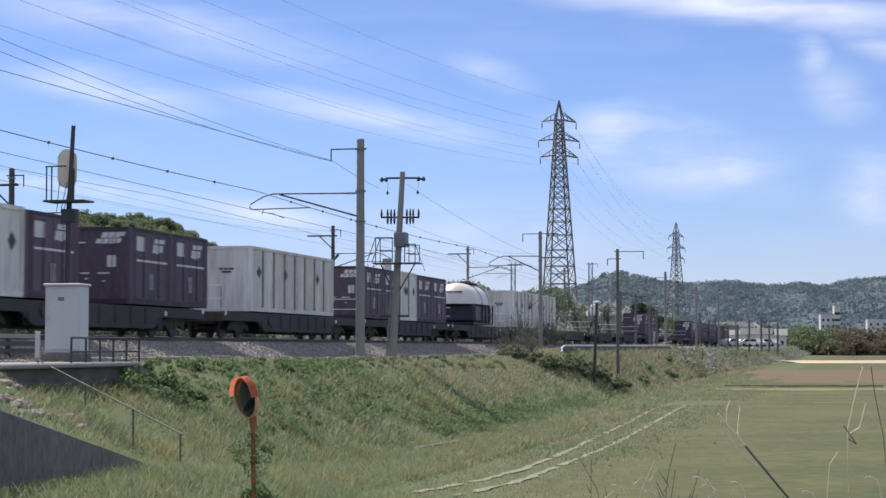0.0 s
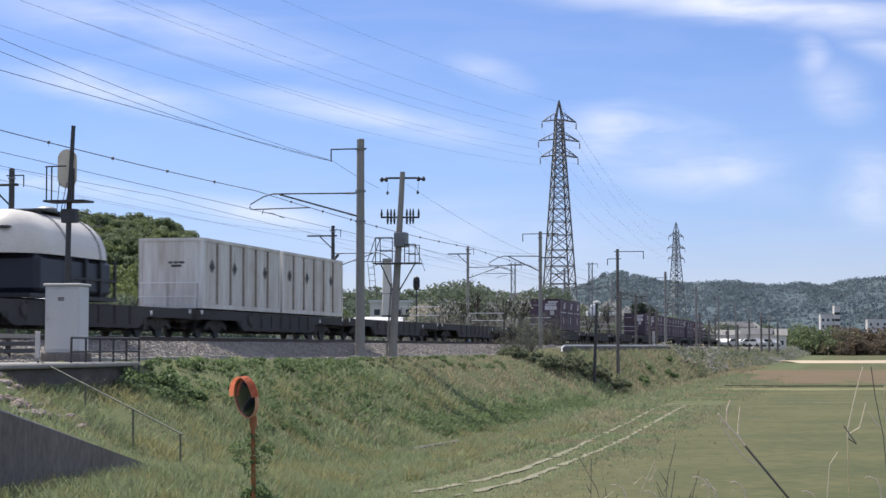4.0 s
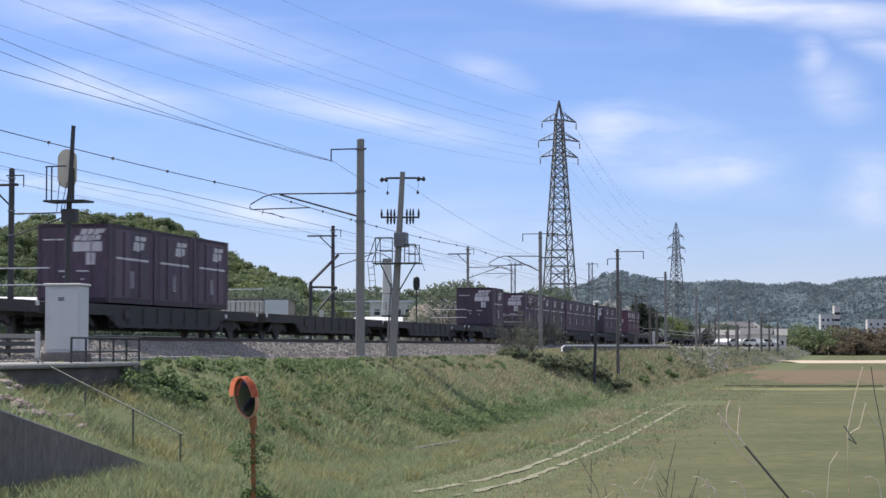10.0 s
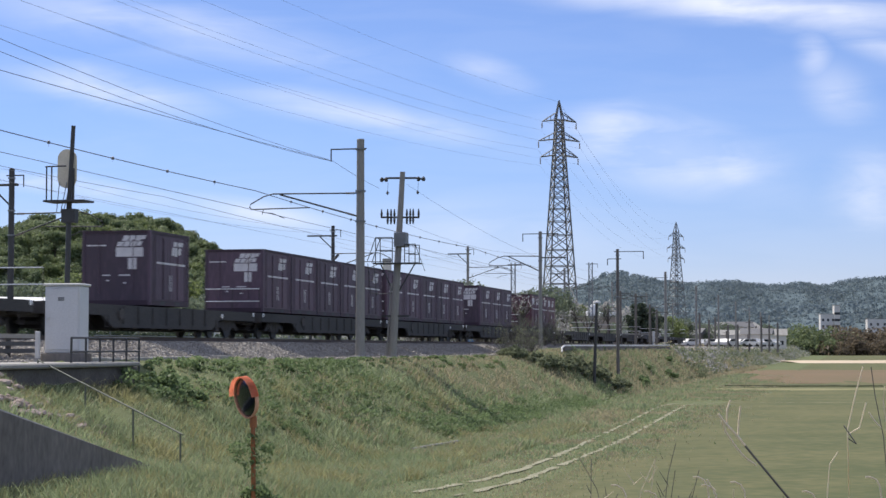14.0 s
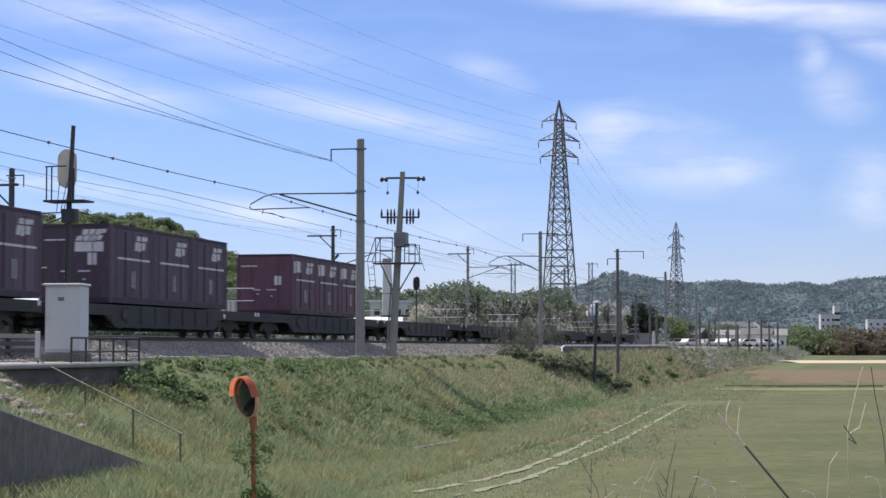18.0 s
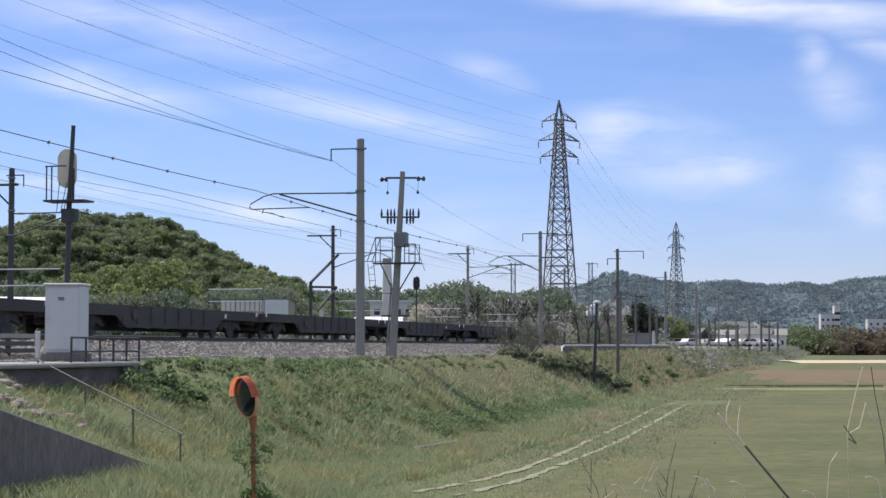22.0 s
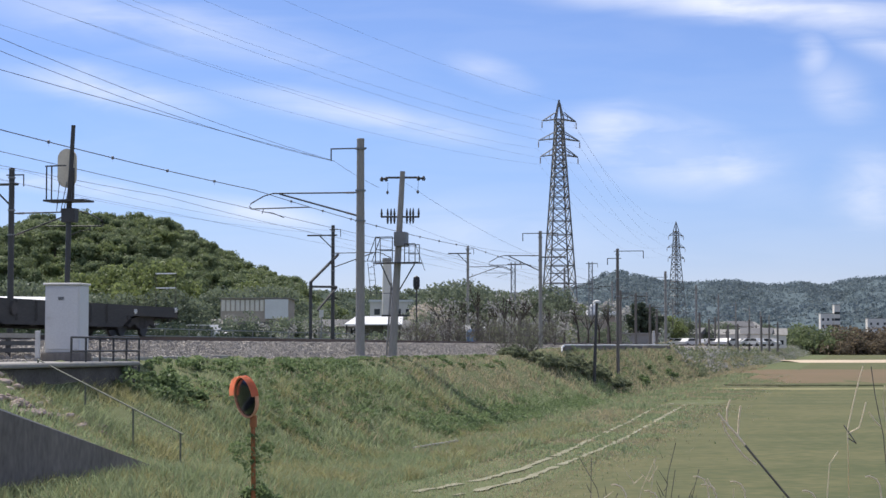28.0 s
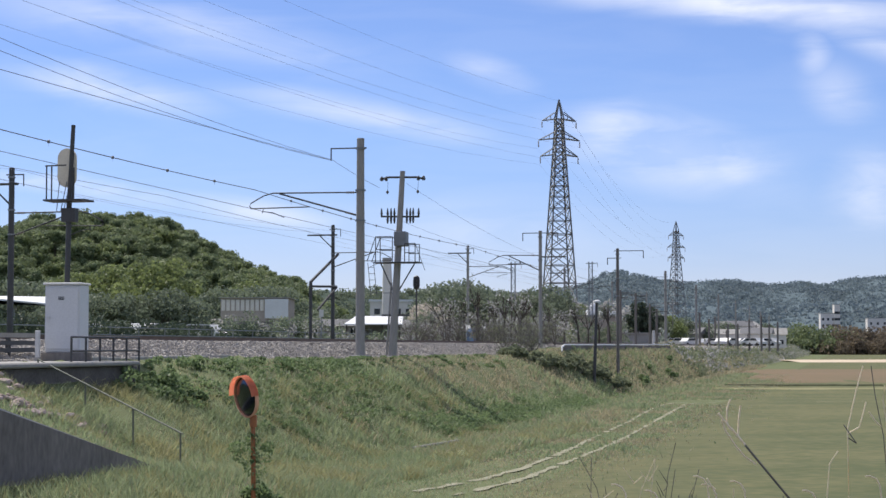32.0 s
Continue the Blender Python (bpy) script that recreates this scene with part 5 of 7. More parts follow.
def cabinet_stage():
    c = tagged(empty("concrete_platform", tpose(0, 0, 0)), "weathered concrete platform slab held over the grass bank", "platform", kind="structure")
    bm = bm_new()
    bevelled(bm, 4.3, 6.9, 20, 42.6, 2.74, 2.85, 0.03)
    part("slab", bm, M["conc"], c)
    # face under the slab, its shade put into the dark colour
    bm = bm_new()
    bevelled(bm, 6.5, 6.75, 22, 42.8, 1.9, 2.74, 0.03)
    part("retaining_face", bm, M["shadewall"], c)
    f = tagged(empty("railing", tpose(0, 0, 0)), "dark steel tube railing along the platform edge", "railing")
    ys = np.linspace(39.1, 43.2, 6)
    for y in ys:
        bm = bm_new()
        rod(bm, (6.62, y, 2.5), (6.62, y, 3.42), 0.028, n=8)
        part("post", bm, M["darksteel"], f)
    for z in (3.42, 3.1):
        bm = bm_new()
        rod(bm, (6.62, ys[0], z), (6.62, ys[-1], z), 0.024, n=8)
        part("rail", bm, M["darksteel"], f)
    h = tagged(empty("stair_handrail", tpose(0, 0, 0)), "greenish steel handrail running down the grass bank", "handrail")
    a, b = Vector((6.5, 37.6, 2.92)), Vector((11.0, 34.6, 1.47))
    bm = bm_new()
    rod(bm, a, b, 0.017, n=8)
    part("rail", bm, M["oldpaint"], h)
    for k in (0.0, 0.35, 0.68, 0.985):
        p = a.lerp(b, k)
        bm = bm_new()
        rod(bm, p - Vector((0, 0, 0.75)), p, 0.02, n=8)
        part("post", bm, M["oldpaint"], h)
    g = tagged(empty("guard_fence", tpose(0, 0, 0)), "low dark steel guard bars beside the ballast", "fence")
    for y in np.arange(20, 44, 2.5):
        bm = bm_new()
        box(bm, 3.35, 3.45, y, y + 0.1, 2.7, 3.44)
        part("post", bm, M["darksteel"], g)
    for z, m in ((3.06, "darksteel"), (3.24, "darksteel"), (3.43, "conc")):
        bm = bm_new()
        box(bm, 3.45, 3.52, 18, 43.9, z, z + 0.11)
        part("bar", bm, M[m], g)
    # trackside post, junction boxes, cable trough
    q = tagged(empty("marker_post", tpose(41.35, 4.75, 2.84)), "short white marker post beside the track", "post")
    bm = bm_new()
    bevelled(bm, -0.05, 0.05, -0.05, 0.05, 0, 0.75, 0.01)
    part("stake", bm, M["white"], q)
    bm = bm_new()
    box(bm, -0.06, 0.06, -0.06, 0.06, 0, 0.1)
    part("foot", bm, M["conc"], q)
    tr = tagged(empty("cable_trough", tpose(0, 0, 0)), "pale concrete cable trough along the ballast", "cable trough")
    for i in range(12):
        bm = bm_new() if i == 0 else None
        if i == 0:
            bevelled(bm, 4.25, 4.6, 0.01, 0.98, 2.8, 2.93, 0.015)
            lid = part("lid", bm, M["conc"], tr)
            lid.location = (0, 44, 0)
        elif i % 7 != 3:
            part_data("lid", lid.data, tr, (random.uniform(-0.03, 0.03), 44 + i * 1.0, random.uniform(-0.02, 0.01)))
    # wing wall at the foot of the bank
    wl = tagged(empty("wing_wall", tpose(0, 0, 0)), "dark stained concrete wing wall with sloping top", "wall", kind="structure")
    bm = bm_new()
    prof = [(8, 0.0), (33.6, 0.0), (33.6, 0.66), (33.2, 0.8), (25.0, 2.4), (12.0, 3.3), (8.0, 3.3)]
    A = [bm.verts.new((11.0, y, z)) for y, z in prof]
    B = [bm.verts.new((11.35, y, z)) for y, z in prof]
    bm.faces.new(A)
    bm.faces.new(B[::-1])
    for i in range(len(prof)):
        j = (i + 1) % len(prof)
        bm.faces.new((A[i], B[i], B[j], A[j]))
    bmesh.ops.recalc_face_normals(bm, faces=bm.faces)
    part("face", bm, M["concdark"], wl)
    # paler bar added along the top, painting in the wall's sunlit edge
    bm = bm_new()
    tube(bm, [(11.2, 33.4, 0.74), (11.2, 25.0, 2.43), (11.2, 12.0, 3.33)], 0.05, 6)
    part("coping", bm, M["conc"], wl)
    # rubble stones above the wall
    rub = random.Random(4)
    for i in range(130):
        bm = bm_new()
        bmesh.ops.create_icosphere(bm, subdivisions=1, radius=1.0)
        for v in bm.verts:
            v.co *= rub.uniform(0.7, 1.15)
        sc = rub.uniform(0.05, 0.16)
        bmesh.ops.scale(bm, vec=(sc * 1.2, sc, sc * 0.6), verts=bm.verts)
        o = part("stone", bm, M["rubble"])
        s, w = rub.uniform(31, 36.2), rub.uniform(6.9, 9.0)
        v = tw(s, w, float(land(s, w)) + 0.03)
        o.matrix_basis = Matrix.Translation(v) @ Euler((rub.uniform(-0.3, 0.3), rub.uniform(-0.3, 0.3), rub.uniform(0, 6))).to_matrix().to_4x4()
        tagged(o, "rough pale rubble stone lying on the bank", "stone", "rubble stones")


cabinet_stage()


def road_mirror():
    m = tagged(empty("road_mirror", pose(-3.33, 31.0, 0.0)), "orange-rimmed round road mirror seen from behind on an orange post", "road mirror")
    bm = bm_new()
    rod(bm, (0.16, 0, -0.1), (0.13, 0, 2.35), 0.038, n=12)
    part("post", bm, M["ochre"], m, "rusty orange steel post")
    # convex glass turned to the side, with its hood
    q = Matrix.Translation((0.02, 0, 2.36)) @ Euler((radians(-9), 0, radians(127))).to_matrix().to_4x4()
    bm = bm_new()
    turned(bm, [(0.335, 0.0), (0.3, 0.02), (0.2, 0.045), (0.1, 0.058), (0.01, 0.062)], 28, (0, 0, 0), "y")
    bmesh.ops.transform(bm, matrix=q, verts=bm.verts)
    part("glass", bm, M["mirror"], m, "dark convex mirror glass", smooth=True)
    bm = bm_new()
    turned(bm, [(0.02, -0.1), (0.2, -0.08), (0.35, -0.03), (0.36, 0.03), (0.335, 0.035), (0.333, -0.01), (0.02, -0.02)], 28, (0, 0, 0), "y")
    bmesh.ops.transform(bm, matrix=q, verts=bm.verts)
    # shell in the paled orange that carries the sunlit rim
    part("shell", bm, M["orange"], m)
    bm = bm_new()
    n = 16
    rows = []
    for y, r in ((-0.03, 0.362), (0.115, 0.365)):
        rows.append([bm.verts.new((r * math.cos(math.pi * (0.02 + 0.96 * k / n)), y, r * math.sin(math.pi * (0.02 + 0.96 * k / n)))) for k in range(n + 1)])
    for k in range(n):
        bm.faces.new((rows[0][k], rows[0][k + 1], rows[1][k + 1], rows[1][k]))
    bmesh.ops.solidify(bm, geom=bm.faces[:], thickness=0.012)
    bmesh.ops.transform(bm, matrix=q, verts=bm.verts)
    part("visor", bm, M["visor"], m, "orange visor hood")
    bm = bm_new()
    rod(bm, (0.13, 0, 2.1), (0.05, 0, 2.25), 0.03, n=8)
    rod(bm, (0.14, 0, 1.85), (0.14, 0, 2.05), 0.06, n=10)
    part("bracket", bm, M["ochre"], m)


road_mirror()


def fallen_post():
    o = tagged(empty("fallen_post", pose(0, 0, 0)), "pale weathered post lying in the grass", "post")
    bm = bm_new()
    rod(bm, (-0.9, 55.2, 0.16), (0.45, 58.9, 0.2), 0.05, 0.045, 8)
    part("log", bm, M["conc"], o)
    for s, w, z, r in ((72.4, 4.5, 2.72, 0.36), (76.6, 4.79, 2.66, 0.3), (117.4, 4.5, 2.72, 0.3)):
        f = tagged(empty("mast_footing", tpose(s, w, z)), "pale concrete footing round a mast", "footing", "mast footings")
        bm = bm_new()
        bevelled(bm, -r, r, -r, r, -0.3, 0.14, 0.03)
        part("block", bm, M["conc"], f)


fallen_post()


def bank_lamp():
    p = tagged(empty("street_lamp", tpose(113.4, 8.5, float(land(113.4, 8.5)))), "short dark pole lamp with a white cap on the bank", "street lamp")
    h = 5.0
    bm = bm_new()
    rod(bm, (0, 0, -0.3), (0.2, 0, h), 0.11, 0.085, 10)
    part("pole", bm, M["darksteel"], p)
    bm = bm_new()
    turned(bm, [(0.05, h - 0.02), (0.26, h), (0.22, h + 0.1), (0.05, h + 0.16)], 14, (0.2, 0, 0))
    part("cap", bm, M["white"], p)
    kerb = tagged(empty("kerb_wall", tpose(0, 0, 0)), "low earthy kerb wall with white coping beside the track", "kerb wall")
    bm = bm_new()
    bevelled(bm, 6.2, 6.4, 115.5, 186, 2.6, 3.28, 0.03)
    part("wall", bm, M["concdark"], kerb)
    bm = bm_new()
    tube(bm, [(6.35, 114.4, 2.9), (6.3, 114.8, 3.18), (6.3, 115.8, 3.3), (6.3, 150, 3.34), (6.3, 186, 3.4)], 0.06, 8)
    part("coping", bm, M["white"], kerb)


bank_lamp()

# ---------------------------------------------------------------- distance


def ridge(name, y, depth, crest, material, label, nx=160, ny=10, seed=1, lumps=2.0, z0=2.5):
    """A long wooded ridge lying across the view; crest: (x, height) along it."""
    x0, x1 = crest[0][0], crest[-1][0]
    verts, faces = [], []
    xs = [c[0] for c in crest]
    hs = [c[1] for c in crest]
    for j in range(ny + 1):
        v = 2 * j / ny - 1
        for i in range(nx + 1):
            x = x0 + (x1 - x0) * i / nx
            h = float(np.interp(x, xs, hs))
            r = 1 - abs(v) ** 1.6
            q = lumps * (noise.noise(Vector((x * 0.025 + seed, v * 3, seed))) + 0.7 * noise.noise(Vector((x * 0.09 + seed, v * 5, 3))))
            verts.append((x, y + v * depth, z0 + h * r + q * min(1, 2 * r)))
    for j in range(ny):
        for i in range(nx):
            a = j * (nx + 1) + i
            faces.append((a, a + 1, a + nx + 2, a + nx + 1))
    me = bpy.data.meshes.new(name)
    me.from_pydata(verts, [], faces)
    me.materials.append(material)
    for p in me.polygons:
        p.use_smooth = True
    return tagged(new(name, me), label, "hill", kind="structure")


FAR = [(-500, 40), (-120, 46), (20, 42), (80, 44), (112, 50), (128, 58), (140, 62), (152, 60), (172, 55), (195, 52), (236, 54), (262, 50), (290, 53), (305, 49), (330, 55), (352, 57), (420, 54), (700, 60)]
MID = [(40, 0), (90, 16), (120, 21), (160, 19), (210, 23), (300, 18), (420, 22)]
# both ridges carry the haze in their base colour
ridge("backdrop_ridge", 1500, 240, FAR, M["farhill"], "far wooded ridge on the skyline, haze tinted into its colour", nx=300, seed=4)
ridge("backdrop_ridge", 900, 120, MID, M["farhill"], "wooded rise before the far ridge, haze tinted into its colour", nx=160, seed=9, lumps=2.5)


def far_woods():
    rng = np.random.default_rng(41)
    rows = []
    for y, depth, crest, n, z0 in ((1500, 240, FAR, 7500, 2.5), (900, 120, MID, 2400, 2.5)):
        x = rng.uniform(max(crest[0][0], -60), min(crest[-1][0], 430), n)
        v = -rng.random(n) ** 0.8
        h = np.interp(x, [c[0] for c in crest], [c[1] for c in crest])
        z = z0 + h * (1 - np.abs(v) ** 1.6)
        r = rng.uniform(1.8, 4.2, n) * (y / 1500) ** 0.5
        rows += list(zip(x, y + v * depth, z + 0.1 * r, r))
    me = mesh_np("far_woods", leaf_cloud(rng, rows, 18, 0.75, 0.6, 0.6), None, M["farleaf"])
    tagged(new("far_woods", me), "far woodland covering the ridges, haze tinted into its colour", "woods", kind="stuff")


HILL_Y, HILL_D = 335.0, 70.0
CREST = [(-130, 10.8), (-100, 14.2), (-80, 17.0), (-70, 19.3), (-61, 20.1), (-55, 19.8), (-50, 19.2), (-46, 17.0), (-39, 12.9), (-35, 10.5), (-31, 9.6), (-26.5, 8.2), (-23.5, 5.0), (-14, 1.0)]


def near_hill_height(x, y):
    v = (y - HILL_Y) / HILL_D
    return 3.2 + float(np.interp(x, [c[0] for c in CREST], [c[1] for c in CREST])) * max(0.0, 1 - v * v) ** 0.8


def near_hill():
    verts, faces = [], []
    nx, ny = 60, 30
    for j in range(ny + 1):
        for i in range(nx + 1):
            x = -130 + 118 * i / nx
            y = HILL_Y + HILL_D * (2 * j / ny - 1)
            verts.append((x, y, near_hill_height(x, y) - 0.6))
    for j in range(ny):
        for i in range(nx):
            a = j * (nx + 1) + i
            faces.append((a, a + 1, a + nx + 2, a + nx + 1))
    me = bpy.data.meshes.new("wooded_hill")
    me.from_pydata(verts, [], faces)
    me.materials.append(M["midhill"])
    tagged(new("wooded_hill", me), "steep hill covered with dense green woodland", "hill", kind="structure")


near_hill()

# ---------------------------------------------------------------- plants


def leaf_cloud(rng, clumps, per, size, flat=0.75, lie=0.0):
    """Leaves as small quads gathered in clumps; clumps: rows of x, y, z, radius; lie: how far they lie along the clump's skin."""
    out, skin = [], []
    for cx, cy, cz, r in clumps:
        d = rng.normal(0, 1, (per, 3))
        d /= np.linalg.norm(d, axis=1, keepdims=True)
        d *= r * rng.uniform(0.55, 1.08, (per, 1)) ** 0.6
        d[:, 2] *= flat
        c = d + np.array((cx, cy, cz))
        out.append(c)
        skin.append(d / r)
    c = np.concatenate(out)
    n = len(c)
    nrm = rng.normal(0, 1, (n, 3)) * (1 - lie) + np.concatenate(skin) * 1.6 * lie
    a = np.cross(nrm, rng.normal(0, 1, (n, 3)))
    a /= np.linalg.norm(a, axis=1, keepdims=True)
    b = np.cross(nrm, a)
    b /= np.linalg.norm(b, axis=1, keepdims=True)
    k = size * rng.uniform(0.6, 1.4, (n, 1))
    P = np.stack([c - a * k, c - b * k * 0.6, c + a * k, c + b * k * 0.6], 1)
    return P.reshape(-1, 3)


far_woods()

NEAR_RIDGE = [(-120, 10), (-70, 17), (-46, 18.8), (-30, 19.6), (-22, 20.2), (-14, 19.0), (-4, 19.6), (6, 17.5), (30, 12), (60, 4)]
near_rng = np.random.default_rng(43)
nx_ = near_rng.uniform(-100, 40, 1100)
nv_ = -near_rng.random(1100) ** 0.8
nz_ = 2.5 + np.interp(nx_, [c[0] for c in NEAR_RIDGE], [c[1] for c in NEAR_RIDGE]) * (1 - np.abs(nv_) ** 1.6)
tagged(new("ridge_woods", mesh_np("ridge_woods", leaf_cloud(near_rng, list(zip(nx_, 620 + nv_ * 60, nz_, near_rng.uniform(1.0, 2.2, 1100))), 40, 0.4, 0.7, 0.6), None, M["tree3"])), "green woodland on the low ridge", "woods", kind="stuff")
ridge("backdrop_ridge", 620, 60, NEAR_RIDGE, M["nearridge"], "low green wooded ridge beyond the factory", nx=120, seed=6, lumps=1.6)


def lumps(rng, rows, out=0.16):
    """Knobbly leaf masses: one small closed lump a row of x, y, z, radius, as triangles."""
    bm = bmesh.new()
    bmesh.ops.create_icosphere(bm, subdivisions=1, radius=1.0)
    bm.verts.ensure_lookup_table()
    V = np.array([v.co[:] for v in bm.verts])
    F = np.array([[v.index for v in f.verts] for f in bm.faces])
    bm.free()
    kinds = []
    for k in range(7):
        r = np.array([1 + out * 2.2 * noise.noise(Vector(v) * 2.2 + Vector((k * 7.1, 0, 0))) + out * 1.4 * noise.noise(Vector(v) * 5.5 + Vector((0, k * 5.3, 0))) for v in V.tolist()])
        kinds.append(V * r[:, None])
    verts, faces = [], []
    for i, (x, y, z, r) in enumerate(rows):
        verts.append(kinds[int(rng.integers(7))] * np.array((r, r, r * 0.78)) * rng.uniform(0.9, 1.15, 3) + np.array((x, y, z)))
        faces.append(F + i * len(V))
    me = bpy.data.meshes.new("foliage")
    me.from_pydata(np.concatenate(verts).tolist(), [], np.concatenate(faces).tolist())
    for q in me.polygons:
        q.use_smooth = True
    return me


def hill_tree(name, h, spread, clumps, m, ml, seed, label):
    """A hillside tree: trunk, limbs, a crown of knobbly leaf masses with loose leaves round them."""
    rng = np.random.default_rng(seed)
    rr = random.Random(seed)
    t = tagged(empty(name, pose(0, 0, 0)), label, "tree", "broadleaf trees")
    bm = bm_new()
    rod(bm, (0, 0, -0.4), (0.1, 0.1, h * 0.4), 0.028 * h, 0.018 * h, 7)
    part("trunk", bm, M["bark"], t)
    rows = []
    bm = bm_new()
    for i in range(clumps):
        a = rr.uniform(0, math.tau)
        zz = rr.uniform(0.3, 0.8)
        rad = spread * math.sqrt(max(0.05, 1 - ((zz - 0.5) / 0.42) ** 2)) * rr.uniform(0.2, 0.75)
        x, y, z = rad * math.cos(a), rad * math.sin(a), h * zz
        rows.append((x, y, z, spread * rr.uniform(0.24, 0.42)))
        if i % 3 == 0:
            rod(bm, (0, 0, h * 0.3), (x, y, z), 0.009 * h, 0.003 * h, 5)
    part("branchwork", bm, M["bark"], t)
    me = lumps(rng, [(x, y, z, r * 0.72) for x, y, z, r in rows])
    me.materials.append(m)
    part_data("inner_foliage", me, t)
    part_data("crown", mesh_np("crown", leaf_cloud(rng, rows, 110, 0.19, 0.8, 0.6), None, ml), t)
    return t


def tree_proto(name, h, spread, leaf, clumps, per, m, seed, label, trunk=0.35):
    rng = np.random.default_rng(seed)
    rr = random.Random(seed)
    t = tagged(empty(name, pose(0, 0, 0)), label, "tree", "broadleaf trees")
    bm = bm_new()
    rod(bm, (0, 0, -0.4), (rr.uniform(-0.2, 0.2), 0.1, h * trunk), 0.028 * h, 0.018 * h, 8)
    part("trunk", bm, M["bark"], t)
    rows = []
    bm = bm_new()
    for i in range(clumps):
        a = rr.uniform(0, math.tau)
        zz = rr.uniform(trunk * 0.9, 0.93)
        rad = spread * math.sqrt(max(0.05, 1 - ((zz - 0.55) / 0.48) ** 2)) * rr.uniform(0.3, 1.0)
        x, y, z = rad * math.cos(a), rad * math.sin(a), h * zz
        rows.append((x, y, z, spread * rr.uniform(0.22, 0.42)))
        rod(bm, (0, 0, h * trunk * rr.uniform(0.6, 1.0)), (x, y, z), 0.009 * h, 0.003 * h, 5)
    part("branchwork", bm, M["bark"], t)
    me = mesh_np("crown", leaf_cloud(rng, rows, per, leaf, 0.75, 0.45), None, m)
    part_data("crown", me, t)
    return t


def build_trees():
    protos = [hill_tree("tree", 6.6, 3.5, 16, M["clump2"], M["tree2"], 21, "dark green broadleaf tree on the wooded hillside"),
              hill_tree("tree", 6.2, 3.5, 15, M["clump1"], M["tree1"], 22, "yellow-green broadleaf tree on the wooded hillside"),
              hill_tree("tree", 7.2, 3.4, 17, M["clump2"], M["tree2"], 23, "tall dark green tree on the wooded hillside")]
    rr = random.Random(9)
    n = 0
    for j in range(13):
        for i in range(22):
            x = -96 + 78 * (i + rr.random()) / 22
            y = HILL_Y - 68 + 78 * (j + rr.random()) / 13
            z = near_hill_height(x, y)
            if z < 4.0:
                continue
            k = rr.choice((0, 0, 1, 2))
            m = Matrix.Translation((x, y, z - 1.0)) @ Matrix.Rotation(rr.uniform(0, 6.28), 4, "Z")
            o = copy_thing(protos[k], m)
            o.scale = [rr.uniform(0.72, 0.95)] * 3
            n += 1
    # the first of each stands at the hill's foot
    for k, p in enumerate(protos):
        p.matrix_basis = pose(-30 + 6 * k, 283 + 3 * k, 3.2)
    # large light-green trees in front of the hill
    big = [tree_proto("tree", 8.6, 4.3, 0.2, 50, 120, M["tree1"], 31, "large yellow-green broadleaf tree beyond the tracks", 0.25),
           tree_proto("tree", 7.4, 4.0, 0.2, 48, 120, M["tree3"], 32, "large dark green broadleaf tree beyond the tracks", 0.25),
           tree_proto("tree", 6.0, 3.4, 0.18, 44, 110, M["tree1"], 33, "rounded green tree beyond the tracks", 0.25)]
    spots = []
    # distance, across in units of distance, base height, kind, size
    for y, u, z, k, sc in ((150, -0.232, 3.0, 1, 0.75), (155, -0.212, 3.0, 1, 0.72), (150, -0.195, 3.0, 0, 0.72), (147, -0.178, 3.0, 0, 0.78), (143, -0.158, 3.0, 0, 0.80), (150, -0.144, 3.0, 1, 0.66),
                           (162, -0.203, 3.0, 1, 0.8), (165, -0.185, 3.0, 1, 0.8), (160, -0.167, 3.0, 1, 0.82), (138, -0.17, 3.0, 1, 0.55), (138, -0.19, 3.0, 1, 0.55), (139, -0.15, 3.0, 1, 0.6), (140, -0.21, 3.0, 1, 0.5),
                           (230, -0.118, 3.0, 1, 1.0), (240, -0.104, 3.0, 1, 1.05), (236, -0.09, 3.0, 1, 1.05), (250, -0.078, 3.0, 1, 0.85), (255, -0.066, 3.0, 1, 0.75), (262, -0.1, 3.0, 0, 1.1), (300, -0.05, 3.0, 1, 0.7), (310, -0.036, 3.0, 1, 0.7),
                           (215, 0.000, 3.2, 1, 0.95), (210, 0.008, 3.2, 1, 1.0), (222, 0.016, 3.2, 1, 0.95), (228, 0.026, 3.2, 1, 0.95), (260, 0.045, 3.2, 1, 0.8), (240, 0.052, 3.2, 1, 0.8), (270, 0.066, 3.2, 0, 0.8), (255, 0.06, 3.2, 1, 0.85),
                           (350, 0.095, 3.2, 2, 0.9), (310, 0.112, 3.2, 1, 0.8), (225, -0.008, 3.2, 1, 0.75), (420, 0.13, 3.0, 1, 0.9), (450, 0.142, 3.0, 1, 0.8), (470, 0.153, 3.0, 1, 0.85), (500, 0.166, 3.0, 1, 0.85), (520, 0.175, 3, 1, 0.9)):
        spots.append((y, u, z, k, sc))
    for i in range(16):
        u = -0.004 + 0.066 * i / 15
        spots.append((rr.uniform(236, 290), u, 3.2, rr.choice((1, 1, 1, 2)), rr.uniform(0.62, 0.95)))
    for i in range(12):
        spots.append((rr.uniform(200, 235), -0.002 + 0.058 * i / 11 + rr.uniform(-0.002, 0.002), 3.2, 1, rr.uniform(0.6, 0.95)))
    for i in range(9):
        spots.append((rr.uniform(300, 360), 0.064 + 0.06 * i / 8, 3.2, rr.choice((0, 1, 2)), rr.uniform(0.5, 0.75)))
    used = set()
    for y, u, z, k, sc in spots:
        m = pose(u * y, y, z, 0, 0, rr.uniform(0, 360))
        if k not in used:
            used.add(k)
            big[k].matrix_basis = m
            o = big[k]
        else:
            o = copy_thing(big[k], m)
        o.scale = [sc] * 3


build_trees()


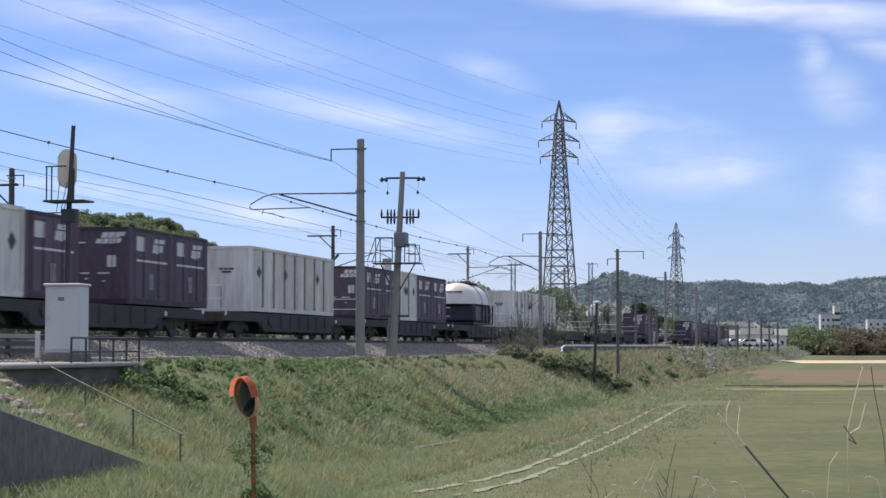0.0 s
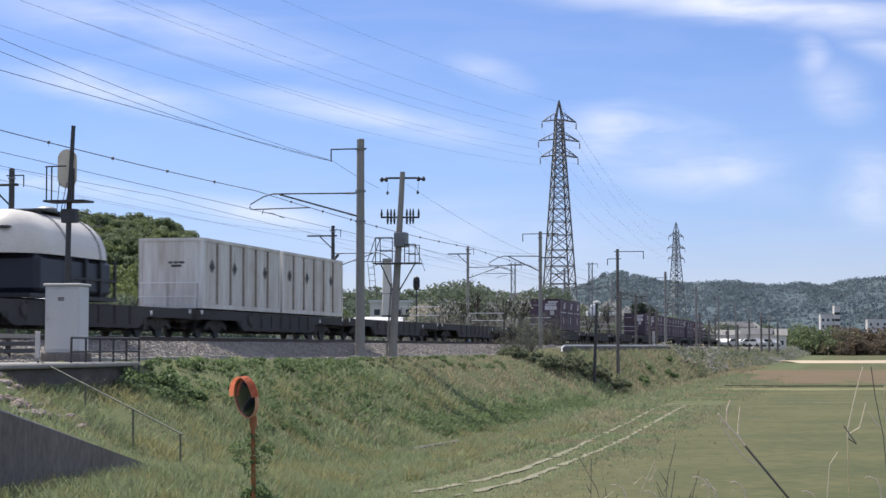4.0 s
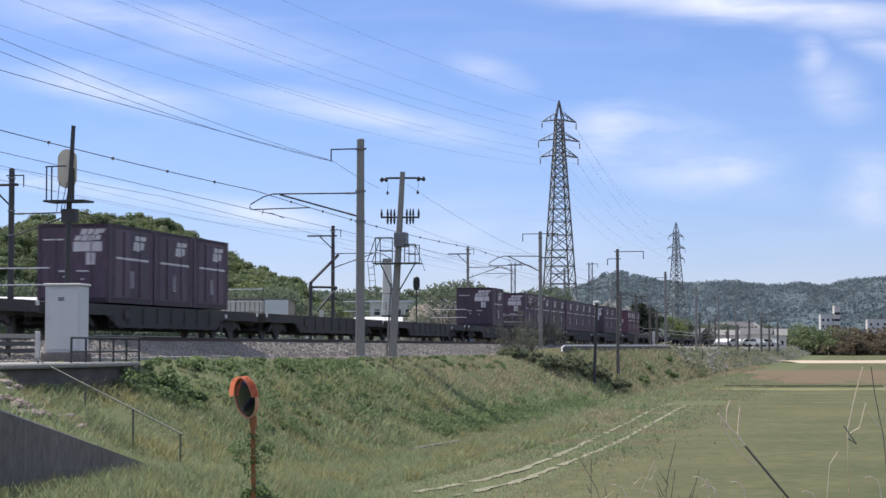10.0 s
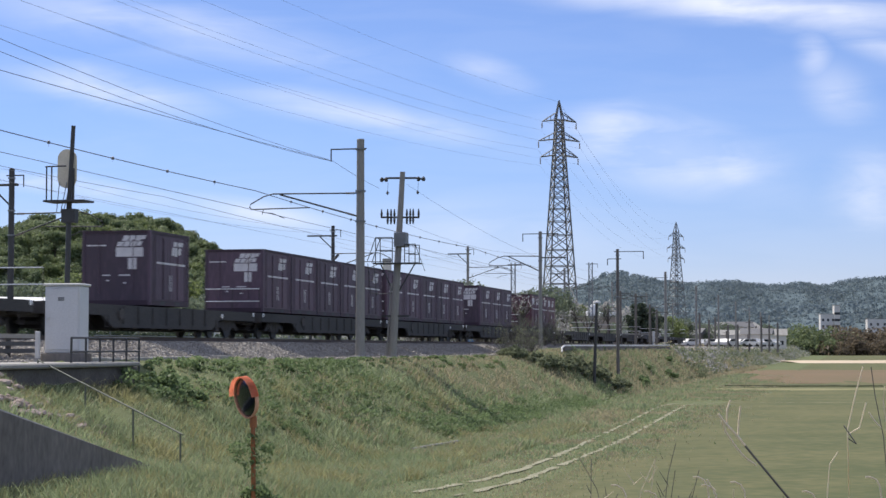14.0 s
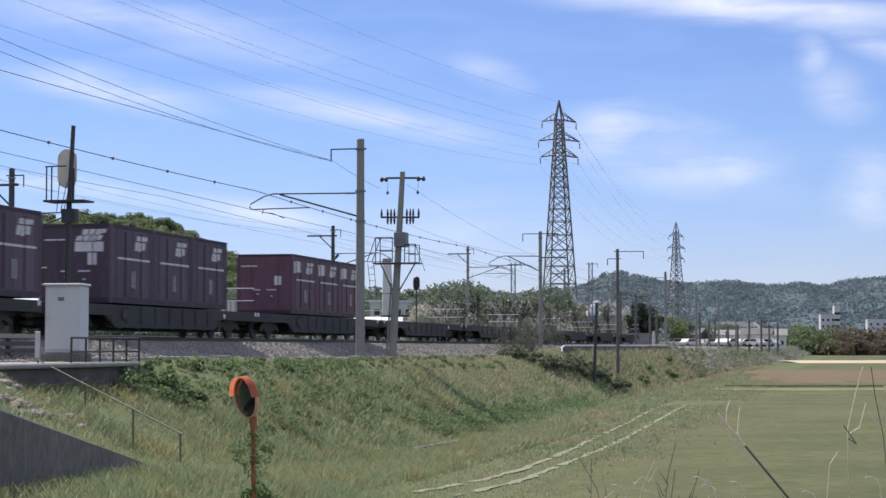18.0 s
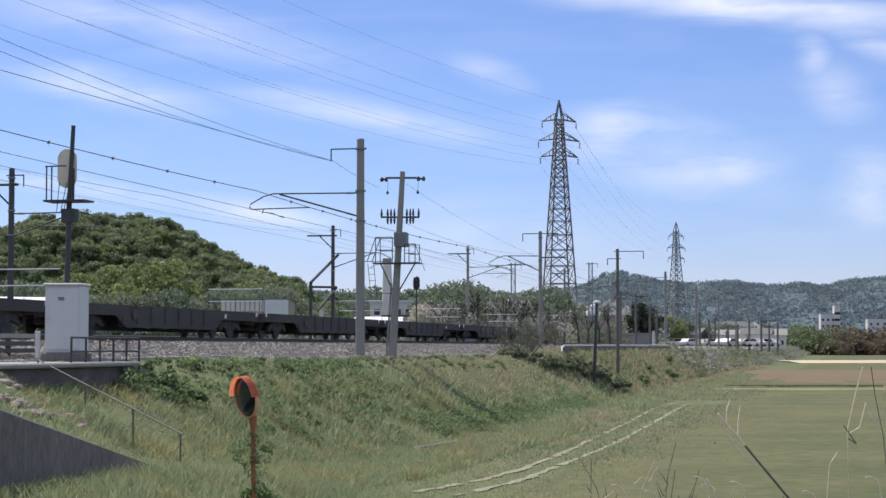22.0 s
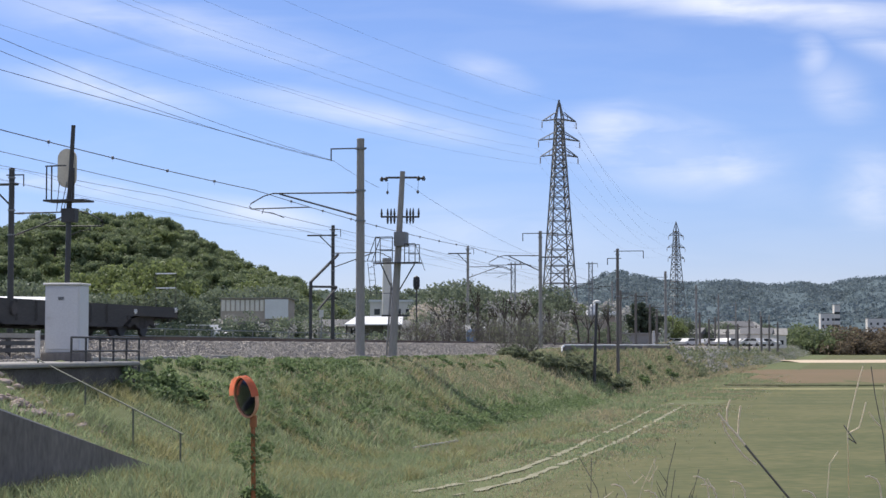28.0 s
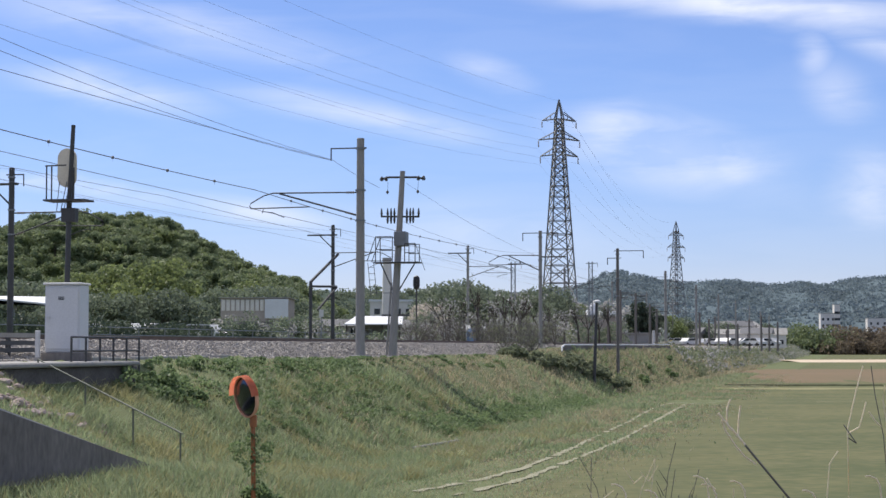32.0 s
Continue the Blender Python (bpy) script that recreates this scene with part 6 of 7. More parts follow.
def yard_scrub():
    """Grey-green thickets and hedges that fill the land between the line and the hills."""
    rng = np.random.default_rng(61)
    # a loose screen of half-bare growth nearer the tracks
    for m, n, label in (("scrub", 70, "dull half-bare scrub along the yard"), ("baregrey", 70, "grey leafless scrub along the yard")):
        u = rng.uniform(-0.01, 0.07, n)
        d = rng.uniform(170, 205, n)
        rows = [(a * b, b, 3.4 + rng.random() ** 1.5 * 2.6, rng.uniform(0.4, 0.9)) for a, b in zip(u, d)]
        me = mesh_np("yard_scrub", leaf_cloud(rng, rows, 60, 0.13, 0.9), None, M[m])
        tagged(new("yard_scrub", me), label, "scrub", kind="stuff")
    for m, n, label in (("tree3", 110, "dark scrub before the warehouse"), ("baregrey", 50, "grey leafless scrub before the warehouse")):
        u = rng.uniform(-0.135, -0.008, n)
        d = rng.uniform(138, 172, n)
        rows = [(a * b, b, 3.4 + rng.random() ** 1.2 * 2.3 * (0.4 if -0.055 < a < -0.02 else 1), rng.uniform(0.4, 0.8)) for a, b in zip(u, d)]
        me = mesh_np("yard_scrub", leaf_cloud(rng, rows, 60, 0.1, 0.9), None, M[m])
        tagged(new("yard_scrub", me), label, "scrub", kind="stuff")
    rows = []
    for i in range(900):
        x, y = rng.uniform(-112, -20), rng.uniform(HILL_Y - 69, HILL_Y + 6)
        z = near_hill_height(x, y)
        if z > 3.6:
            rows.append((x, y, z + rng.uniform(0.2, 2.8), rng.uniform(0.9, 1.9)))
    rows = rows + [(x + rng.normal(0, 1.2), y + rng.normal(0, 1.2), z + rng.uniform(-0.3, 0.8), r * 0.8) for x, y, z, r in rows]
    me = mesh_np("hill_undergrowth", leaf_cloud(rng, rows, 90, 0.21, 0.8, 0.55), None, M["tree2"])
    tagged(new("hill_undergrowth", me), "dense green undergrowth over the wooded hill", "woods", kind="stuff")
    # the green thickets take the leaf colour that has haze in it
    for m, n, label in (("hazeleaf", 230, "green thickets behind the yard, paled for haze"), ("baregrey", 150, "grey leafless thickets behind the yard")):
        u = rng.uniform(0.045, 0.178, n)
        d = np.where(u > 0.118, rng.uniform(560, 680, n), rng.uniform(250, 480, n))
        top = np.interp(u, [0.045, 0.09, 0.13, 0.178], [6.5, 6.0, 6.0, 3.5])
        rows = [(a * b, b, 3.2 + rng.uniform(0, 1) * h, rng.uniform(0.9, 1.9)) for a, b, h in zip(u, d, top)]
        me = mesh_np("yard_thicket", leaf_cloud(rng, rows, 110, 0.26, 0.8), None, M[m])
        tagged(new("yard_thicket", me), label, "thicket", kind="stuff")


yard_scrub()


def blades(name, s, w, hgt, lean, width, material, rng, label, category):
    """Upright blades of grass scattered over the land, each a narrow bent strip."""
    n = len(s)
    z = land(s, w)
    a, b = np.array(ALONG), np.array(ACROSS)
    base = s[:, None] * a + (w[:, None] - TRACK_OFF) * b
    base[:, 2] = z - 0.03
    ang = rng.uniform(0, math.tau, n)
    side = np.stack([np.cos(ang), np.sin(ang), np.zeros(n)], 1) * width[:, None]
    la = rng.uniform(0, math.tau, n)
    tip = np.stack([np.cos(la) * lean, np.sin(la) * lean, np.ones(n)], 1) * hgt[:, None]
    mid = tip * np.array((0.35, 0.35, 0.55))
    p0, p1 = base - side, base + side
    p2, p3 = base + mid + side * 0.8, base + mid - side * 0.8
    p4, p5 = base + tip + side * 0.12, base + tip - side * 0.12
    V = np.concatenate([np.stack([p0, p1, p2, p3], 1), np.stack([p3, p2, p4, p5], 1)], 1).reshape(-1, 3)
    me = mesh_np(name, V, None, material)
    return tagged(new(name, me), label, category, kind="stuff")


def bank_points(rng, n, near=1.6):
    s = 24 + rng.random(n) ** near * 190
    w = rng.uniform(4.7, 17.0, n)
    w = np.where(w > 15.5, w + rng.exponential(0.5, n), w)
    return s, w


RUT_A = [(38.6, 14.75), (39.5, 14.85), (43.8, 15.3), (48, 15.5), (57, 15.4), (66.7, 15.05), (78, 14.75), (95, 14.0), (103, 13.95)]
RUT_B = [(38.4, 15.7), (39.7, 15.85), (44, 16.2), (51.5, 16.25), (57, 16.3), (65, 16.2), (78, 15.8), (90.6, 15.4), (100, 15.15)]


def keep(s, w):
    """No grass on the slab, on the wheel ruts or beyond the wing wall's back."""
    rut = (np.abs(w - ramp(s, RUT_A)) < 0.07) | (np.abs(w - ramp(s, RUT_B)) < 0.07)
    rut &= (s > 38) & (s < 104)
    rut |= (s > 102) & (s < 112) & (w > 13.6)
    slab = (w < 6.95) & (s < 44)
    wall = (s < 35) & (w > 10.8) & (w < 12.2)
    return ~(rut | slab | wall)


def clumpy(s, w, rng, scale=3.0, cut=0.0):
    f = np.array([noise.noise(Vector((a / scale, b / scale * 1.4, 7.0))) for a, b in zip(s, w)])
    return f


def build_grass():
    rng = np.random.default_rng(12)
    s, w = bank_points(rng, 150000)
    k = keep(s, w)
    s, w = s[k], w[k]
    f = clumpy(s, w, rng, 4.0)
    track = (w > 14.0)
    h = np.where(track, rng.uniform(0.04, 0.12, len(s)), rng.uniform(0.1, 0.3, len(s)) * (1 + 0.8 * f)) * np.where(w < 5.1, 0.25, np.where(w < 5.8, 0.45, np.where(w < 6.6, 0.65, 1)))
    h = h * np.where(s < 52, 0.72, 1.0)
    green = f + rng.normal(0, 0.25, len(s)) - 0.03 * (w - 8) - 0.55 * sstep(60, 76, s) * (s < 116) * (1 - sstep(7.4, 9.0, w)) > -0.22
    wd = rng.uniform(0.008, 0.02, len(s)) * (1 + s / 90) * np.where(s < 50, 0.6, 1.0)
    ln = rng.uniform(0.2, 1.1, len(s))
    g = green
    blades("grass", s[g], w[g], h[g], ln[g], wd[g], M["grass"], rng, "tall green grass covering the railway bank", "grass")
    g = ~green
    blades("dry_grass", s[g], w[g], h[g] * 1.1, ln[g], wd[g] * 0.8, M["dry"], rng, "straw-coloured dry grass among the green", "grass")
    # denser sward on the nearest stretch of the bank
    n = 70000
    s = 33 + rng.random(n) ** 1.2 * 40
    w = rng.uniform(6.95, 14.0, n)
    k = keep(s, w)
    s, w = s[k], w[k]
    n = len(s)
    f = clumpy(s, w, rng, 2.2)
    hgt, ln, wd = rng.uniform(0.08, 0.26, n) * (1 + 0.9 * f), rng.uniform(0.3, 1.3, n), rng.uniform(0.005, 0.012, n)
    pale = clumpy(s + 40, w, rng, 1.6) + rng.normal(0, 0.12, n) > 0.12
    for k, m, label in ((~pale, "grass", "dense green sward on the railway bank"), (pale, "olive", "yellow-olive tufts in the sward of the bank")):
        blades("grass" if m == "grass" else "olive_grass", s[k], w[k], hgt[k] * (1.0 if m == "grass" else 1.25), ln[k], wd[k], M[m], rng, label, "grass")
    # foreground growth on the low ground in front of the wing wall
    n = 28000
    s = rng.uniform(20, 36, n)
    w = rng.uniform(11.45, 17.5, n)
    P = s[:, None] * np.array(ALONG) + (w[:, None] - TRACK_OFF) * np.array(ACROSS)
    slant = P[:, 0] / P[:, 1]
    k = ~((np.abs(slant + 0.104) < 0.012) & (P[:, 1] < 33))
    s, w, n = s[k], w[k], int(k.sum())
    hgt, ln, wd = rng.uniform(0.1, 0.34, n), rng.uniform(0.2, 0.9, n), rng.uniform(0.004, 0.009, n)
    pale = clumpy(s + 70, w, rng, 1.3) + rng.normal(0, 0.12, n) > 0.15
    for k, m, label in ((~pale, "grass", "rank green grass in front of the wing wall"), (pale, "olive", "yellow-olive tufts before the wing wall")):
        blades("grass" if m == "grass" else "olive_grass", s[k], w[k], hgt[k], ln[k], wd[k], M[m], rng, label, "grass")


build_grass()


def weeds():
    """Broad-leaved weeds in clumps on the bank."""
    rng = np.random.default_rng(18)
    rr = random.Random(18)
    rows = []
    for i in range(1250):
        s = 32 + rr.random() ** 1.3 * 120
        t = rr.random()
        if t < 0.45:
            s, w = rr.uniform(60, 103), rr.gauss(9.95, 0.4)     # thicket along the foot of the bank
        elif t < 0.53:
            s, w = rr.uniform(42.5, 44.6), 6.95 + abs(rr.gauss(0, 0.4))
        elif s < 48:
            continue
        else:
            w = rr.uniform(6.0, 10.5)
            if 64 < s < 114 and w < 8.4:
                continue
            if noise.noise(Vector((s / 5, w / 3, 2.0))) < -0.05 - (8.5 - w) * 0.06:
                continue
        r = rr.uniform(0.12, 0.34)
        rows.append((*tw(s, w, float(land(s, w)) + r * 0.5), r))
    for i in range(420):
        s, w = rr.uniform(45, 66), 5.9 + rr.random() ** 1.4 * 3.2
        if noise.noise(Vector((s / 3, w / 1.5, 5.0))) < -0.12:
            continue
        r = rr.uniform(0.1, 0.24)
        rows.append((*tw(s, w, float(land(s, w)) + r * 0.5), r))
    for i in range(150):
        s, w = rr.uniform(45, 95), rr.uniform(5.2, 6.6)
        r = rr.uniform(0.08, 0.16)
        rows.append((*tw(s, w, float(land(s, w)) + 0.04), r))
    for i in range(26):
        s, w = rr.uniform(41, 43.5), 6.9 + abs(rr.gauss(0, 0.25))
        r = rr.uniform(0.12, 0.26)
        rows.append((*tw(s, w, float(land(s, w)) + rr.uniform(0.0, 0.45)), r))
    me = mesh_np("weeds", leaf_cloud(rng, rows, 60, 0.048, 0.55), None, M["weed"])
    tagged(new("weeds", me), "dark green broad-leaved weeds growing over the bank", "weeds", kind="stuff")
    # bushes by the culvert, line of shrubs at the field's far side
    def bush(s, w, r, label, m, size=0.11, k=9, per=120, z=None):
        o = tagged(empty("bush", tpose(s, w, float(land(s, w)) if z is None else z)), label, "bush", "bushes")
        q = []
        bm = bm_new()
        for i in range(k):
            a, dd = rr.uniform(0, math.tau), math.sqrt(rr.random())
            x, y = r * dd * math.cos(a), 1.3 * r * dd * math.sin(a)
            zz, rad = r * rr.uniform(0.1, 0.85) * (1.15 - dd), r * rr.uniform(0.2, 0.42)
            q.append((x, y, zz, rad))
            rod(bm, (0, 0, 0), (x, y, zz), 0.03, 0.01, 5)
        part("branchwork", bm, M["bark"], o)
        part_data("foliage", mesh_np("foliage", leaf_cloud(rng, q, per, size), None, m), o)
        return o
    for i in range(26):
        k = (i + rr.random()) / 26
        bush(102 + 21 * k, 5.3 + 3.9 * k + rr.gauss(0, 0.3), rr.uniform(0.4, 0.8), "dark scrubby bush along the culvert", M["scrub"], 0.075, 16, 90)
    for i in range(20):
        y = 752 + rr.uniform(-10, 14)
        x = y * (0.184 + 0.07 * i / 19 + rr.uniform(-0.002, 0.002))
        s, w = to_sw(x, y)
        if i < 9:
            bush(s, w, rr.uniform(11.5, 14.0), "dense dark green shrub bordering the far field", M["tree2"], 0.6, 20, 130, z=0.5)
        else:
            bush(s, w, rr.uniform(11.0, 13.0), "reddish brown thicket bordering the far field", M["reed"], 0.6, 20, 130, z=0.5)
    for i in range(12):
        bush(148 + i * 7 + rr.uniform(-2, 2), 9.6 + rr.uniform(-0.3, 0.3), rr.uniform(0.4, 0.8), "dark scrubby bush in the field ditch", M["scrub"], 0.08, 12, 90)
    bush(*to_sw(-3.2, 31.4), 0.42, "leafy green bush at the foot of the road mirror", M["weed"], 0.05, 14, 120)
    for s, w, r in ((43.5, 7.2, 0.5), (44.3, 7.5, 0.45)):
        bush(s, w, r, "dark broad-leaved bush below the platform", M["weed"], 0.07, 16, 110)
    for i in range(14):
        s = 136 + i * 13 + rr.uniform(-5, 5)
        bush(s, rr.uniform(6.8, 9.0), rr.uniform(0.4, 0.8), "scrubby green bush on the far bank", M["weed"], 0.07, 14, 100)
    rng2 = np.random.default_rng(77)
    for m, n, label in (("scrub", 380, "dull green scrub on the far bank"), ("baregrey", 220, "grey dry scrub on the far bank"), ("dry", 60, "straw-coloured scrub on the far bank")):
        far_s = 186 + 520 * rng2.random(n) ** 1.3
        far_w = rng2.uniform(4.6, 9.5, n)
        rad = rng2.uniform(0.35, 0.9, n) * (1 + (far_s - 186) / 300)
        hh = land(far_s, far_w)
        q = [(*tw(a, b, c + 0.3 * d), d) for a, b, c, d in zip(far_s, far_w, hh, rad)]
        tagged(new("bank_scrub", mesh_np("bank_scrub", leaf_cloud(rng2, q, 50, 0.13, 0.8), None, M[m])), label, "scrub", kind="stuff")
    s = rng2.uniform(118, 300, 16000)
    w = 6.6 + rng2.random(16000) * 4.5
    blades("dry_grass", s, w, rng2.uniform(0.12, 0.5, 16000), rng2.uniform(0.2, 0.8, 16000), rng2.uniform(0.02, 0.05, 16000) * (s / 150), M["dry"], rng2, "tall yellowing grass on the far bank", "grass")
    # hedge added in dark leaves, in place of the shade under the trees
    q = []
    for i in range(170):
        s = rr.uniform(58, 122)
        q.append((*tw(s, rr.gauss(-15.5, 0.7), 3.3 + rr.uniform(0.1, 1.0)), rr.uniform(0.4, 0.9)))
    tagged(new("hedge", mesh_np("hedge", leaf_cloud(rng, q, 110, 0.1, 0.8), None, M["tree4"])), "low hedge added beyond the tracks, dark for the shade there", "hedge", kind="stuff")
    # a vine-wrapped clump on the mirror's post
    o = tagged(empty("climbing_plant", pose(-3.2, 31.02, 1.15)), "green climbing plant round the mirror post", "plant")
    bm = bm_new()
    tube(bm, [(0.03 * math.cos(i), 0.05 * math.sin(i), -1.15 + i * 0.08) for i in range(22)], 0.01, 5)
    part("stem", bm, M["bark"], o)
    part_data("leaves", mesh_np("leaves", leaf_cloud(rng, [(-0.1, 0, 0.2, 0.22), (0.14, 0.02, 0.25, 0.22), (-0.25, 0, 0.35, 0.16), (0.0, 0, 0.5, 0.15), (0.26, 0, 0.36, 0.12), (0.05, 0, 0.0, 0.2), (0.1, 0, -0.3, 0.14)], 120, 0.03), None, M["weed"]), o)


weeds()


def dry_stems():
    """Dead stalks standing close to the camera."""
    rr = random.Random(2)
    st = tagged(empty("dead_branch", pose(0, 8.0, 0)), "dead leafless branch standing by the field edge", "branch")
    bm = bm_new()
    tube(bm, [(1.58, 0.02, -0.05), (1.56, 0.02, 1.2), (1.55, 0, 2.3), (1.5, 0, 2.543), (1.344, 0, 2.732), (1.31, 0, 2.774)], 0.0055, 6)
    part("stem", bm, M["twig"], st)
    bm = bm_new()
    tube(bm, [(1.31, 0, 2.774), (1.27, 0, 2.823), (1.228, 0, 2.868), (1.194, 0, 2.912)], 0.006, 6)
    part("twig", bm, M["palewood"], st)
    bm = bm_new()
    tube(bm, [(1.356, 0, 2.69), (1.307, 0, 2.725), (1.27, 0, 2.769), (1.2455, 0, 2.806), (1.228, 0, 2.831), (1.2086, 0, 2.88)], 0.0045, 5)
    part("twig", bm, M["palewood"], st)
    for pts in ([(1.232, 0, 2.865), (1.233, 0, 2.93), (1.248, 0, 2.972)], [(1.28, 0, 2.81), (1.283, 0, 2.88), (1.292, 0, 2.944)], [(1.144, 0, 2.63), (1.16, 0, 2.6), (1.18, 0, 2.58)]):
        bm = bm_new()
        tube(bm, pts, 0.004, 5)
        part("twig", bm, M["palewood"], st)
    # thin stalks at the edge of the field
    for cx, cy, n, h in ((0.85, 9.5, 6, 2.62), (1.05, 9.4, 5, 2.72), (1.35, 9.2, 5, 2.58), (1.6, 9.0, 5, 2.55)):
        o = tagged(empty("dry_stalks", pose(cx, cy, -0.02)), "cluster of thin dry weed stalks", "stalks", "dry stalks")
        for i in range(n):
            x, y = rr.gauss(0, 0.06), rr.gauss(0, 0.1)
            hh = h * rr.uniform(0.9, 1.02)
            k = rr.gauss(0.015, 0.03)
            bm = bm_new()
            tube(bm, [(x, y, 0), (x + k * 0.3, y, hh * 0.6), (x + k * 0.8, y, hh * 0.85), (x + k * 1.5, y, hh * 0.94), (x + k * 2.6, y, hh)], 0.0024 if cx > 1.8 else 0.0018, 4)
            for q in range(3):
                zz = hh * rr.uniform(0.85, 0.99)
                rod(bm, (x + k * 0.9, y, zz), (x + k * 0.9 + rr.uniform(-0.06, 0.06), y, zz + rr.uniform(0.03, 0.1)), 0.0025, 0.001, 4)
            part("stalk", bm, M["palewood" if i % 3 == 0 else "twig"], o)
    # taller bleached stems at the field's edge, with broken side twigs
    o = tagged(empty("dry_stalks", pose(0, 8.5, 0)), "bleached broken reed stems by the field", "stalks", "dry stalks")
    for m, r, pts in (("palewood", 0.0026, ((1.87, 0.0), (1.87, 2.3), (1.865, 2.82), (1.893, 2.94), (1.905, 2.99), (1.94, 3.11))),
                      ("twig", 0.0022, ((2.09, 0.0), (2.07, 2.3), (2.03, 2.79), (2.01, 2.89), (1.993, 2.98), (1.977, 3.11))),
                      ("twig", 0.003, ((1.868, 2.78), (1.905, 2.755), (1.847, 2.84))),
                      ("palewood", 0.003, ((1.868, 2.8), (1.92, 2.83), (1.935, 2.88), (1.952, 2.945))),
                      ("palewood", 0.0035, ((2.02, 2.83), (1.99, 2.86), (1.964, 2.9))),
                      ("palewood", 0.0025, ((2.04, 2.3), (2.045, 2.85), (2.03, 2.95), (2.04, 3.02))),
                      ("palewood", 0.002, ((1.74, 0.0), (1.75, 2.3), (1.78, 2.66), (1.82, 2.72)))):
        bm = bm_new()
        tube(bm, [(x, 0, z) for x, z in pts], r, 5)
        part("stem", bm, M[m], o)
    o = tagged(empty("dry_stalks", pose(0, 9.0, 0)), "bent pale reed heads low by the field", "stalks", "dry stalks")
    for top in ((1.26, 2.57), (1.30, 2.53), (1.44, 2.545), (1.79, 2.50), (2.10, 2.57), (1.02, 2.5), (0.86, 2.53)):
        bm = bm_new()
        x, z = top
        tube(bm, [(x + 0.03, 0, 0), (x + 0.035, 0, z - 0.1), (x + 0.03, 0, z - 0.05), (x + 0.012, 0, z - 0.015), (x - 0.02, 0, z), (x - 0.04, 0, z - 0.002)], 0.0045, 5)
        part("stem", bm, M["palewood"], o)


dry_stems()


def field_bands():
    """Worn wheel ruts, banks between the paddies, the pale far lane."""
    def strip(name, pts, width, material, label, lift=0.03, seed=1, kind="structure", cat="path", gaps=0.12):
        rr = random.Random(seed)
        bm = bm_new()
        L_, R_ = [], []
        P = [Vector(p) for p in pts]
        fine = []
        for a, b in zip(P, P[1:]):
            n = max(2, int((b - a).length / 0.6))
            fine += [a.lerp(b, i / n) for i in range(n)]
        fine.append(P[-1])
        for i, p in enumerate(fine):
            t = (fine[min(i + 1, len(fine) - 1)] - fine[max(i - 1, 0)]).normalized()
            sd = Vector((-t.y, t.x, 0))
            L_.append((p + sd * width * rr.uniform(0.1, 0.75)))
            R_.append((p - sd * width * rr.uniform(0.1, 0.75)))
        for q in (L_, R_):
            for v in q:
                v.z = float(land_xy(v.x, v.y)) + lift
        Lv = [bm.verts.new(v) for v in L_]
        Rv = [bm.verts.new(v) for v in R_]
        for i in range(len(Lv) - 1):
            if rr.random() > gaps:
                bm.faces.new((Lv[i], Rv[i], Rv[i + 1], Lv[i + 1]))
        ob = part(name, bm, material)
        return tagged(ob, label, cat, kind=kind)
    for line, tail, sd in ((RUT_A, [(105.5, 14.2), (107.2, 15.4), (108, 17.2), (108.6, 20), (110, 25)], 3), (RUT_B, [(102.6, 15.0), (104.6, 15.4), (106.6, 16.4)], 4)):
        strip("wheel_rut", [tw(*q) for q in line + tail], 0.23, M["earth"], "pale dry wheel rut of a farm track", 0.0, sd)
    # a bank across the paddies, with its ditch
    def bank(name, x0, x1, y, h, d, material, label):
        bm = bm_new()
        rr = random.Random(int(y))
        n = 40
        rows = []
        for i in range(n + 1):
            x = x0 + (x1 - x0) * i / n
            k = rr.uniform(0.85, 1.15)
            rows.append([bm.verts.new((x, y + dy * d, z * h * k - 0.03)) for dy, z in ((-1, 0), (-0.5, 0.9), (0.5, 1), (1, 0))])
        for a, b in zip(rows, rows[1:]):
            for k in range(3):
                bm.faces.new((a[k], b[k], b[k + 1], a[k + 1]))
        tagged(part(name, bm, material), label, "field bank", kind="structure")
    bank("field_bank", 22.8, 36, 151, 0.13, 0.6, M["darkbank"], "low dark grassy bank between paddies")
    bank("field_bank", 20, 90, 140, 0.10, 2.0, M["dry_ground"], "pale dry strip along the paddy bank")
    bank("field_strip", 30, 160, 215, 0.1, 50, M["red_ground"], "reddish brown ploughed paddy")
    bank("field_lane", 73, 230, 400, 0.3, 24, M["pale_ground"], "pale sandy lane across the far fields")


M["dry_ground"] = mat("dry_ground", (0.27, 0.25, 0.14), (0.18, 0.175, 0.08), 0.95, 0.5, 4, 0.3)
M["red_ground"] = mat("ploughed_ground", (0.2, 0.138, 0.088), (0.14, 0.115, 0.065), 0.95, 0.08, 1.5, 0.3)
M["pale_ground"] = mat("sandy_ground", (0.62, 0.51, 0.38), (0.46, 0.37, 0.27), 0.95, 0.05, 1, 0.1)
field_bands()

